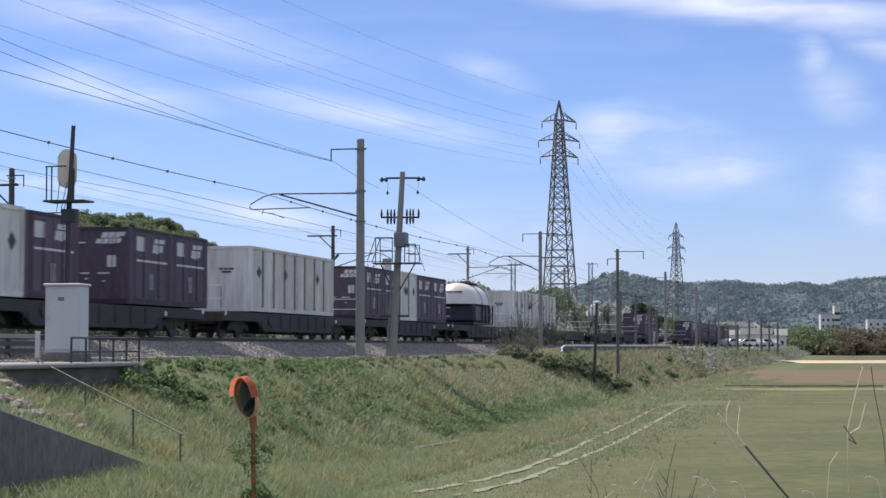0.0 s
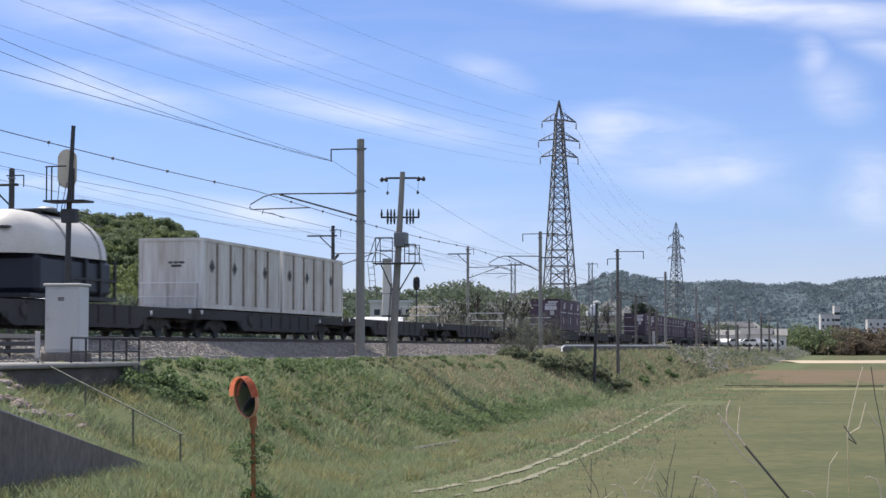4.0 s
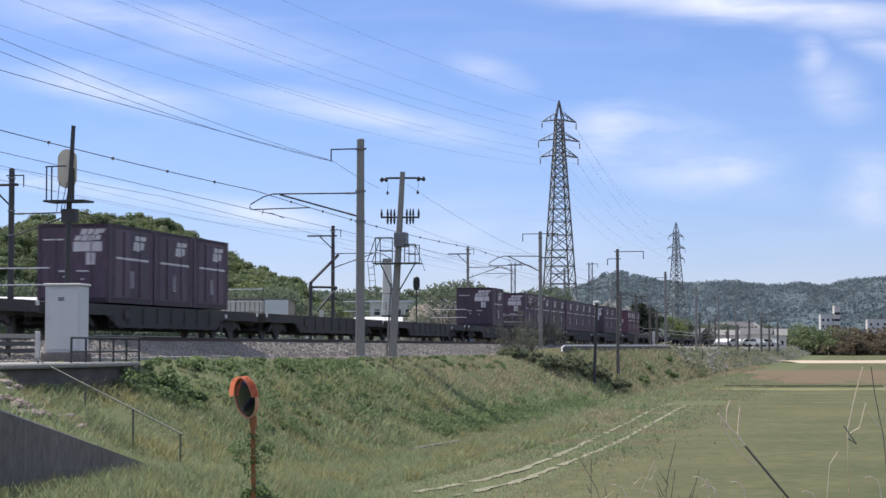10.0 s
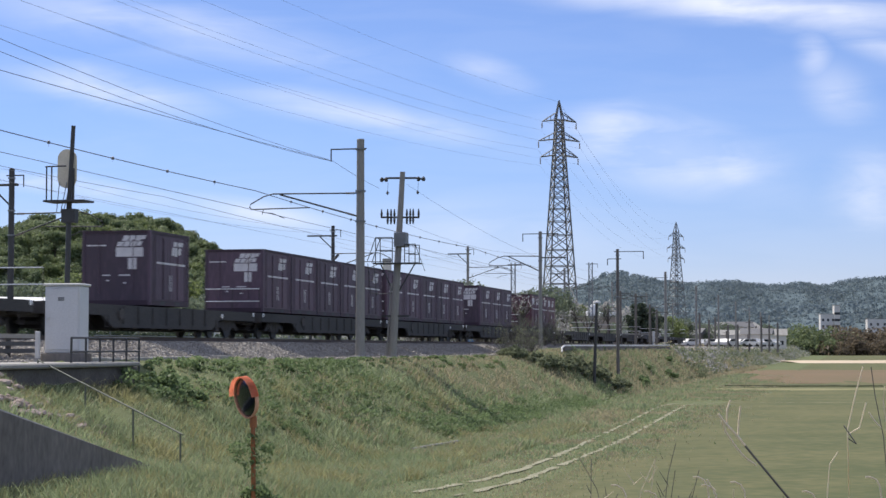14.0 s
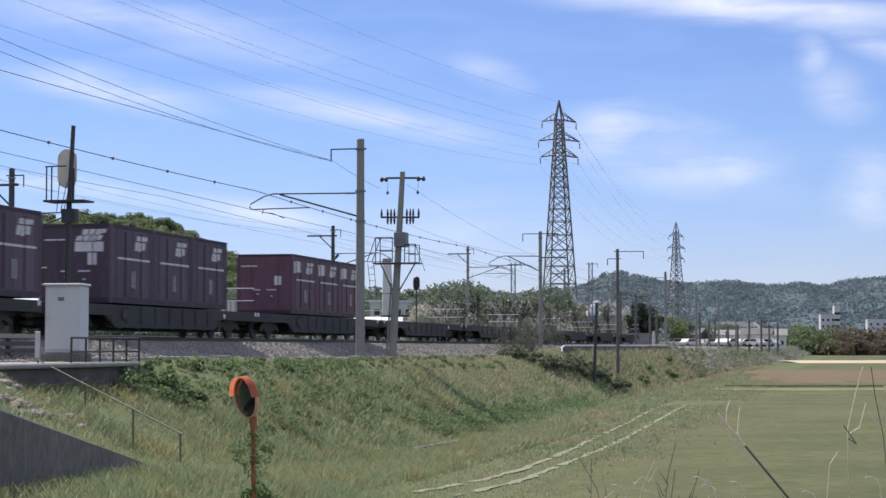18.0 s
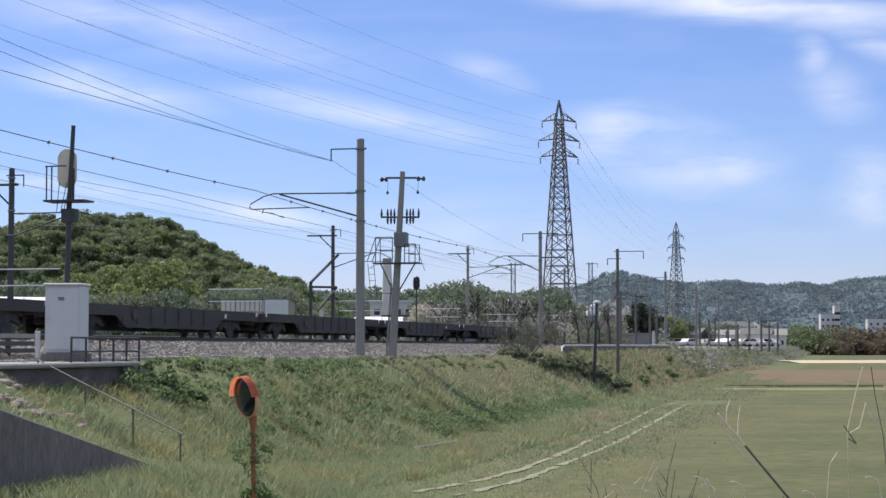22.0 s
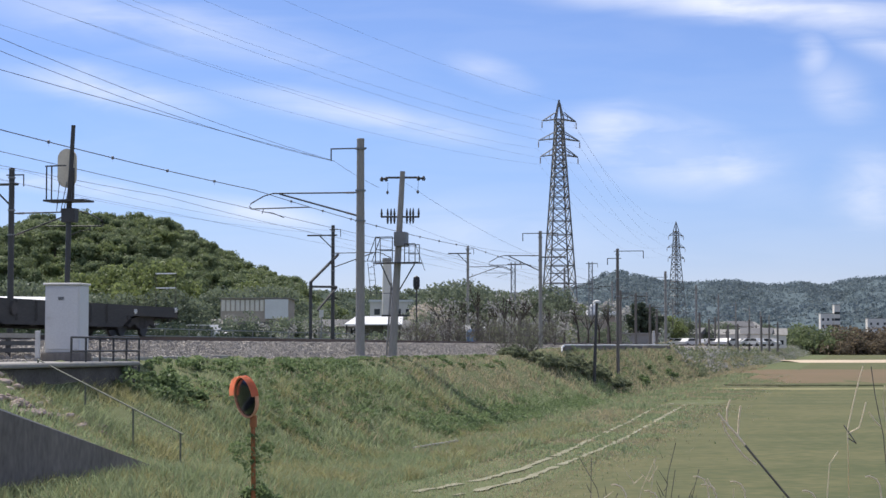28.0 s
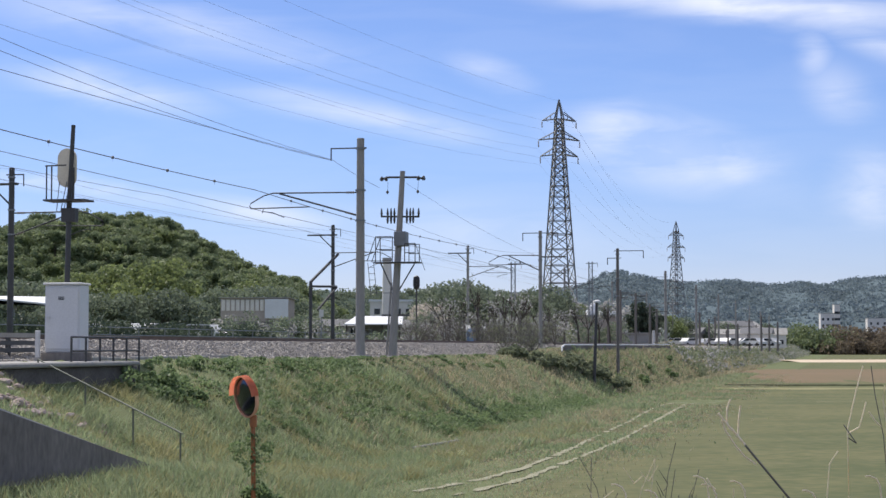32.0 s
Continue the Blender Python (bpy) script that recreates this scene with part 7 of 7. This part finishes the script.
# ---------------------------------------------------------------- buildings


def house(x, y, w, d, h, roof, label, turn=0.0, z=3.2, wall="wall", rooft="roofdark", windows=2, name="house"):
    o = tagged(empty(name, pose(x, y, z, 0, 0, turn)), label, "house", "houses beyond the line")
    bm = bm_new()
    box(bm, -w / 2, w / 2, -d / 2, d / 2, 0, h)
    part("wall", bm, M[wall], o)
    bm = bm_new()
    e = 0.35
    if roof > 0:
        A = [bm.verts.new(p) for p in ((-w / 2 - e, -d / 2 - e, h), (w / 2 + e, -d / 2 - e, h), (w / 2 + e, 0, h + roof), (-w / 2 - e, 0, h + roof), (w / 2 + e, d / 2 + e, h), (-w / 2 - e, d / 2 + e, h))]
        for f in ((0, 1, 2, 3), (3, 2, 4, 5), (0, 3, 5), (1, 4, 2), (0, 5, 4, 1)):
            bm.faces.new([A[i] for i in f])
    else:
        box(bm, -w / 2 - 0.1, w / 2 + 0.1, -d / 2 - 0.1, d / 2 + 0.1, h, h + 0.25)
    part("roof", bm, M[rooft], o)
    for st in range(max(1, int(h / 2.8))):
        for i in range(windows):
            xx = -w / 2 + w * (i + 0.5) / windows
            bm = bm_new()
            box(bm, xx - 0.45, xx + 0.45, -d / 2 - 0.03, -d / 2 + 0.05, st * 2.8 + 0.9, st * 2.8 + 2.0)
            part("window", bm, M["glass"], o)
    return o


def build_buildings():
    # low warehouse with upright sheet panels
    o = tagged(empty("warehouse", pose(-20.4, 190, 3.2)), "low pale sheet-clad warehouse beyond the tracks", "warehouse")
    bm = bm_new()
    box(bm, -2.6, 4.4, 0, 8, 2.6, 5.0)
    part("wall", bm, M["tanwall"], o)
    bm = bm_new()
    box(bm, 2.0, 4.4, -0.3, 0.0, 2.9, 4.9)
    part("sheet_door", bm, M["roofwhite"], o)
    for i in range(9):
        bm = bm_new()
        x = -2.5 + i * 0.5
        box(bm, x, x + 0.36, -0.07, 0.0, 3.7, 4.85)
        part("sheet_panel", bm, M["wallpale"], o)
    bm = bm_new()
    box(bm, -2.6, 4.4, 0, 8, 0, 2.6)
    part("lower_wall", bm, M["wall"], o)
    bm = bm_new()
    box(bm, -2.8, 4.6, -0.25, 8.2, 5.0, 5.08)
    part("roof", bm, M["conc"], o)
    # bright-roofed shed
    o = tagged(empty("shed", pose(-5.6, 150, 3.2)), "open shed with a bright white sheet roof", "shed")
    bm = bm_new()
    A = [bm.verts.new(p) for p in ((-2.4, -1.5, 1.75), (2.3, -1.5, 1.75), (2.3, 2.2, 2.45), (-1.6, 2.2, 2.45))]
    f = bm.faces.new(A)
    r = bmesh.ops.extrude_face_region(bm, geom=[f])
    bmesh.ops.translate(bm, vec=(0, 0, 0.08), verts=[v for v in r["geom"] if isinstance(v, bmesh.types.BMVert)])
    part("roof", bm, M["roofwhite"], o, "bright white sheet roof")
    for x in (-2.2, -0.8, 0.7, 2.1):
        bm = bm_new()
        box(bm, x - 0.06, x + 0.06, -1.4, -1.28, 0, 1.76)
        part("post", bm, M["bark"], o)
    bm = bm_new()
    box(bm, -1.6, 2.2, 1.9, 2.1, 0, 2.3)
    part("back_wall", bm, M["wall"], o)
    # white canopy at the far left
    o = tagged(empty("canopy", pose(-27.0, 120, 3.2)), "white canopy roof over a storage bay", "canopy")
    bm = bm_new()
    A = [bm.verts.new(p) for p in ((-1.6, -1, 2.75), (3.0, -1, 2.55), (3.0, 3, 3.2), (-4, 3, 3.3), (-4, -1, 3.2))]
    f = bm.faces.new(A)
    r = bmesh.ops.extrude_face_region(bm, geom=[f])
    bmesh.ops.translate(bm, vec=(0, 0, 0.1), verts=[v for v in r["geom"] if isinstance(v, bmesh.types.BMVert)])
    part("roof", bm, M["roofwhite"], o)
    for x in (-3.8, -1.0, 2.6):
        bm = bm_new()
        rod(bm, (x, 0, 0), (x, 0, 3.0), 0.06, n=8)
        part("post", bm, M["steel"], o)
    # long pale factory block and its silo
    o = tagged(empty("factory", pose(-5.0, 262, 3.2)), "long pale factory block beyond the yard", "factory")
    bm = bm_new()
    box(bm, -5.4, 5.6, 0, 12, 0, 6.4)
    part("wall", bm, M["wallpale"], o)
    bm = bm_new()
    box(bm, -5.6, 5.8, -0.2, 12.2, 6.4, 6.7)
    part("roof", bm, M["roofwhite"], o)
    for i in range(7):
        bm = bm_new()
        x = -4.8 + i * 1.5
        box(bm, x, x + 0.8, -0.04, 0.05, 4.6, 5.4)
        part("window", bm, M["glass"], o)
    o = tagged(empty("silo", pose(-6.1, 200, 3.2)), "tapering pale concrete chimney by the factory", "chimney")
    bm = bm_new()
    rod(bm, (0.16, 0, 0), (0, 0, 9.6), 0.78, 0.45, 18)
    part("shaft", bm, M["wallpale"], o)
    bm = bm_new()
    rod(bm, (0, 0, 9.3), (0, 0, 9.65), 0.5, 0.5, 18)
    part("rim", bm, M["conc"], o)
    rr = random.Random(6)
    for i in range(26):
        y = rr.uniform(620, 900)
        u = 0.12 + 0.058 * i / 26 + rr.uniform(-0.004, 0.004)
        house(u * y, y, rr.uniform(5, 9), rr.uniform(6, 8), rr.choice((3.0, 3.2, 5.6, 5.8)), rr.uniform(1.2, 2.0), "small tiled house far along the line", rr.uniform(-40, 40), 2.6, rr.choice(("wall", "wallpale")), rr.choice(("roofdark", "roofdark", "roofdark", "roofwhite")))
    for x, y, w, h, z, lab in ((167.2, 800, 6.4, 9.6, 8.0, "pale apartment block far across the fields"), (171.0, 799, 2.4, 13.4, 8.0, "pale stair tower of a far apartment block"), (190, 805, 9, 6.5, 9.0, "low pale building far across the fields"), (34.5, 430, 5, 8.5, 3.0, "white house on rising ground beyond the line"), (29, 432, 4, 6.5, 3.0, "white annexe house beyond the line")):
        house(x, y, w, 4, h, 0, lab, 0, z, "wallpale", "conc", 3)


build_buildings()


def car(x, y, z, body, label, turn):
    o = tagged(empty("car", pose(x, y, z, 0, 0, turn)), label, "car", "parked cars")
    bm = bm_new()
    prof = [(-2.0, 0.35), (-2.0, 0.8), (-1.3, 0.92), (-0.8, 1.42), (0.9, 1.45), (1.6, 0.95), (2.0, 0.8), (2.0, 0.35)]
    A = [bm.verts.new((a, -0.8, b)) for a, b in prof]
    B = [bm.verts.new((a, 0.8, b)) for a, b in prof]
    bm.faces.new(A)
    bm.faces.new(B[::-1])
    for i in range(len(prof)):
        j = (i + 1) % len(prof)
        bm.faces.new((A[i], B[i], B[j], A[j]))
    bmesh.ops.recalc_face_normals(bm, faces=bm.faces)
    part("body", bm, body, o)
    bm = bm_new()
    for sy in (-0.81, 0.79):
        vs = [bm.verts.new((a, sy + dy, b)) for dy in (0, 0.02) for a, b in ((-1.15, 0.95), (-0.75, 1.35), (0.85, 1.38), (1.35, 0.98))]
        bm.faces.new(vs[:4])
        bm.faces.new(vs[4:][::-1])
    part("window", bm, M["glass"], o)
    for a in (-1.25, 1.25):
        for sy in (-0.75, 0.75):
            bm = bm_new()
            turned(bm, [(0.1, -0.09), (0.31, -0.08), (0.31, 0.08), (0.1, 0.09)], 14, (a, sy, 0.31), "y")
            part("wheel", bm, M["tankblack"], o)
    return o


def build_yard():
    rr = random.Random(8)
    for i in range(15):
        y = rr.uniform(330, 380)
        u = 0.126 + 0.056 * i / 15
        car(u * y, y, 3.33, M["white"] if i % 4 else M["cab"], "white car parked in a yard beyond the line" if i % 4 else "silver car parked in a yard beyond the line", rr.uniform(0, 180))
    for u, d, k in ((-0.162, 124, "white"), (-0.187, 127, "cab"), (-0.13, 130, "white")):
        car(u * d, d, 3.33, M[k], "pale car parked under the trees beyond the tracks", rr.uniform(0, 180))
    o = tagged(empty("sign_board", pose(-0.0662 * 126, 126, 3.33)), "small white sign board on a post", "sign")
    bm = bm_new()
    box(bm, -0.15, 0.15, -0.02, 0.02, 1.9, 2.4)
    part("board", bm, M["white"], o)
    bm = bm_new()
    rod(bm, (0, 0.05, 0), (0, 0.05, 2.3), 0.03, n=6)
    part("post", bm, M["steel"], o)
    o = tagged(empty("plastic_tank", pose(0.0157 * 150, 150, 3.33)), "blue plastic tank in the yard", "tank")
    bm = bm_new()
    turned(bm, [(0.4, 0), (0.45, 0.1), (0.45, 1.1), (0.3, 1.3), (0.15, 1.36)], 14)
    part("drum", bm, M["blue"], o)
    o = tagged(empty("block_hut", pose(0.1155 * 232, 232, 3.2)), "low grey block hut with a flat roof", "hut")
    bm = bm_new()
    box(bm, -4.6, 0.0, 0.0, 3.0, 0, 1.62)
    part("wall", bm, M["conc"], o)
    bm = bm_new()
    box(bm, -4.7, 0.1, -0.2, 3.2, 1.62, 1.76)
    part("roof", bm, M["conc"], o)
    o = tagged(empty("marker_post", pose(0.1145 * 215, 215, 3.2)), "white marker post by the shed", "post")
    bm = bm_new()
    rod(bm, (0, 0, 0), (0, 0, 1.9), 0.16, 0.14, 8)
    part("stake", bm, M["white"], o)
    # low houses and sheds behind the bare bushes
    for u, d, wd, h, rt, wl in ((-0.018, 196, 4, 2.0, "roofdark", "wall"), (0.043, 200, 4.5, 2.3, "roofdark", "wall"), (0.083, 250, 3, 1.8, "roofdark", "wall"), (-0.056, 205, 4, 2.2, "roofdark", "wall"), (0.098, 300, 3.6, 3.2, "roofdark", "wallpale"), (0.107, 310, 3.0, 3.0, "roofdark", "wallpale")):
        house(u * d, d, wd, 5, h, 0.8, "low weathered house in the yard beyond the tracks", rr.uniform(-20, 20), 3.25, wl, rt)
    # many thin line poles bunched in the distance
    for i in range(16):
        y = rr.uniform(260, 470)
        u = 0.128 + 0.058 * i / 16 + rr.uniform(-0.002, 0.002)
        o = tagged(empty("line_pole", pose(u * y, y, 2.4)), "thin dark pole among the distant masts", "pole", "distant line poles")
        h = rr.uniform(3.2, 7.2)
        bm = bm_new()
        rod(bm, (0, 0, 0), (0, 0, h), 0.19, 0.15, 8)
        part("pole", bm, M["polebrown"], o)
        bm = bm_new()
        rod(bm, (-0.7, 0, h - 0.4), (0.7, 0, h - 0.4), 0.05, n=5)
        part("crossarm", bm, M["darksteel"], o)
    # timber fence posts and bare shrubs of the yard
    for i in range(24):
        y = 128 + rr.uniform(-3, 22)
        u = -0.018 + 0.082 * i / 24 + rr.uniform(-0.002, 0.002)
        o = tagged(empty("bare_bush", pose(u * y, y, 3.3)), "leafless greyish bush beyond the tracks", "bush", "bare bushes")
        bm = bm_new()
        tips = []
        for k in range(22):
            a = rr.uniform(0, math.tau)
            r = rr.uniform(0.2, 1.5)
            z = rr.uniform(0.7, 2.6) * (1.15 - 0.3 * r)
            mid = (r * 0.5 * math.cos(a), r * 0.5 * math.sin(a), z * 0.55)
            end = (r * math.cos(a), r * math.sin(a), z)
            tube(bm, [(0, 0, 0), mid, end], 0.014, 4)
            tips += [(*mid, 0.3), (*end, 0.32)]
            for q in range(4):
                rod(bm, mid, (mid[0] + rr.uniform(-0.6, 0.6), mid[1] + rr.uniform(-0.6, 0.6), mid[2] + rr.uniform(0.1, 0.8)), 0.009, 0.004, 4)
        part("branchwork", bm, M["twig"], o)
        part_data("foliage", mesh_np("foliage", leaf_cloud(np.random.default_rng(500 + i), tips, 9, 0.045, 0.9), None, M["scrub" if i % 3 else "baregrey"]), o)
    for s, w in ((104, 4.6), (107, 5.0), (109.5, 5.2), (112, 4.9)):
        copy_thing(o, tpose(s, w, 2.75, rr.uniform(0, 360))).scale = (0.75, 0.75, 0.8)
    # low fence along the far side of the formation
    f = tagged(empty("yard_fence", tpose(0, -13.5, 3.3)), "slender grey steel post-and-rail fence beyond the tracks", "fence")
    bm = bm_new()
    rod(bm, (0, 0, 0), (0, 0, 0.95), 0.035, 0.03, 6)
    post = part("post", bm, M["steel"], f)
    post.location = (0, 70, 0)
    for i in range(1, 25):
        part_data("post", post.data, f, (0, 70 + i * 3.9, 0))
    for z in (0.5, 0.9):
        bm = bm_new()
        rod(bm, (0, 70, z), (0, 165, z), 0.03, n=6)
        part("rail", bm, M["steel"], f)


build_yard()


def bare_tree(seed, h):
    """A half-bare dark tree: forked stems with thin twigs and a few leaves."""
    rr = random.Random(seed)
    o = tagged(empty("bare_tree", pose(0, 0, 0)), "half-bare dark-stemmed tree in the yard beyond the tracks", "tree", "bare trees")
    bm = bm_new()
    top = Vector((rr.uniform(-0.3, 0.3), 0, h * 0.45))
    rod(bm, (0, 0, -0.2), top, 0.13, 0.1, 7)
    part("trunk", bm, M["bark"], o)
    tips = []
    for k in range(4):
        bm = bm_new()
        a = rr.uniform(0, math.tau)
        end = top + Vector((rr.uniform(0.5, 1.4) * math.cos(a), rr.uniform(0.3, 1.2) * math.sin(a), h * rr.uniform(0.3, 0.55)))
        mid = top.lerp(end, 0.5) + Vector((rr.uniform(-0.25, 0.25), 0, 0.1))
        tube(bm, [top, mid, end], 0.055, 5)
        for q in range(6):
            b = top.lerp(end, rr.uniform(0.3, 1.0))
            e = b + Vector((rr.uniform(-0.8, 0.8), rr.uniform(-0.5, 0.5), rr.uniform(0.2, 0.9)))
            rod(bm, b, e, 0.03, 0.012, 4)
            tips.append((*e, 0.35))
        part("limb", bm, M["bark"], o)
    part_data("leaves", mesh_np("leaves", leaf_cloud(np.random.default_rng(seed), tips, 10, 0.08, 0.8), None, M["tree3" if seed % 2 else "baregrey"]), o)
    return o


def yard_beyond():
    """What stands between the line and the trees: bare trees, a tan block, a gabled hut, a wall, an evergreen."""
    rr = random.Random(31)
    protos = [bare_tree(11, 4.2), bare_tree(12, 3.6), bare_tree(13, 4.8)]
    spots = [(-0.0, 150), (0.003, 138), (0.012, 160), (0.019, 132), (0.028, 150), (0.033, 140), (0.037, 165), (0.042, 134), (0.046, 155), (0.052, 170), (-0.006, 172), (0.024, 175), (0.058, 160), (0.066, 175), (0.074, 205), (0.079, 198), (0.085, 212), (0.091, 205), (0.07, 222), (0.096, 218)]
    for i, (u, d) in enumerate(spots):
        o = protos[i] if i < 3 else copy_thing(protos[i % 3], pose(0, 0, 0))
        o.matrix_basis = pose(u * d, d, 3.3, 0, 0, rr.uniform(0, 360))
        o.scale = [rr.uniform(0.8, 1.05)] * 3
    # dark poles with short crossarms standing in the yard
    for x, top, d in ((314, 515, 190), (341, 520, 185), (366, 540, 180), (378, 548, 186), (143, 552, 178), (292, 540, 205)):
        o = tagged(empty("line_pole", pose(x / 3250 * d, d, 3.2)), "thin dark pole standing in the yard", "pole", "yard poles")
        h = (615 - top) * d / 3250
        bm = bm_new()
        rod(bm, (0, 0, 0), (0, 0, h), 0.14, 0.11, 8)
        part("pole", bm, M["polebrown"], o)
        bm = bm_new()
        rod(bm, (-0.5, 0, h - 0.3), (1.1, 0, h - 0.3), 0.04, n=5)
        rod(bm, (-0.4, 0, h - 0.8), (0.8, 0, h - 0.75), 0.035, n=5)
        part("crossarm", bm, M["darksteel"], o)
    rng = np.random.default_rng(92)
    rows = [(rng.uniform(13.5, 22), 214 + rng.uniform(0, 8), 3.6 + rng.random() ** 1.6 * 2.4, rng.uniform(0.4, 0.8)) for i in range(60)]
    tagged(new("yard_scrub", mesh_np("yard_scrub", leaf_cloud(rng, rows, 60, 0.12, 0.9), None, M["tree3"])), "dull green scrub before a tan building", "scrub", kind="stuff")
    # pale block wall behind the bare trees
    o = tagged(empty("block_wall", pose(7.0, 186, 3.3)), "low pale weathered block wall behind the bare trees", "wall", kind="structure")
    for i in range(7):
        bm = bm_new()
        x = -9.0 + i * 2.0
        bevelled(bm, x + 0.02, x + 1.98, 0, 0.2, 0, 1.9 if i % 4 != 2 else 1.2, 0.02)
        part("wall_panel", bm, M["wallpale" if i % 3 else "tanwall"], o)
    # white gabled hut
    house(2.75, 165, 1.15, 2.4, 1.35, 0.5, "small white gabled hut beyond the tracks", 8, 3.3, "wallpale", "roofwhite", 1, name="hut")
    # tan building with pale roof edges and a domed water tank
    o = tagged(empty("tan_building", pose(19.6, 238, 3.2)), "long tan building with pale roof edges beyond the yard", "building")
    bm = bm_new()
    box(bm, -2.9, 2.9, 0, 8, 0, 3.9)
    part("wall", bm, M["tanwall"], o)
    bm = bm_new()
    box(bm, -3.05, 3.05, -0.25, 8.2, 3.9, 4.1)
    part("roof", bm, M["conc"], o)
    for x0, x1, z1 in ((-0.8, 0.5, 4.75), (0.9, 2.9, 4.6)):
        bm = bm_new()
        bevelled(bm, x0, x1, 1.0, 4.0, 4.1, z1, 0.05)
        part("roof_housing", bm, M["roofwhite"], o)
    t = tagged(empty("water_tank", pose(19.7, 240, 7.95)), "pale domed water tank on a flat roof", "tank")
    bm = bm_new()
    turned(bm, [(0.5, -0.2), (0.55, 0.0), (0.55, 0.55), (0.4, 0.8), (0.12, 0.9)], 14)
    part("drum", bm, M["roofwhite"], t)
    # dense dark evergreens
    e = tree_proto("evergreen_tree", 6.4, 2.0, 0.2, 34, 110, M["tree4"], 51, "dense dark evergreen tree beyond the yard", 0.12)
    e.matrix_basis = pose(0.107 * 236, 236, 3.2)
    e.scale = [0.9] * 3
    for u, d, sc in ((0.1125, 238, 0.8),):
        copy_thing(e, pose(u * d, d, 3.2, 0, 0, rr.uniform(0, 360))).scale = [sc] * 3
    # two-storey houses of the town along the line
    for i in range(13):
        d = rr.uniform(440, 520)
        u = 0.1235 + 0.056 * i / 12 + rr.uniform(-0.002, 0.002)
        house(u * d, d, rr.uniform(4.5, 8), rr.uniform(6, 8), rr.choice((3.4, 5.4, 5.6)), rr.uniform(1.2, 1.9), "tiled two-storey house in the town along the line", rr.uniform(-40, 40), 2.9, rr.choice(("wall", "wallpale", "tanwall", "wallpale")), rr.choice(("roofdark", "conc", "roofdark", "roofwhite")), 3)
    # bleached thicket before the factory
    rng = np.random.default_rng(91)
    rows = [(rng.uniform(-3.2, 0.3), 190 + rng.uniform(0, 4), 3.6 + rng.random() * 3.6, rng.uniform(0.4, 0.8)) for i in range(46)]
    tagged(new("pale_thicket", mesh_np("pale_thicket", leaf_cloud(rng, rows, 70, 0.12, 0.9), None, M["bleached"])), "bleached leafless thicket before the factory", "thicket", kind="stuff")


yard_beyond()

motions()
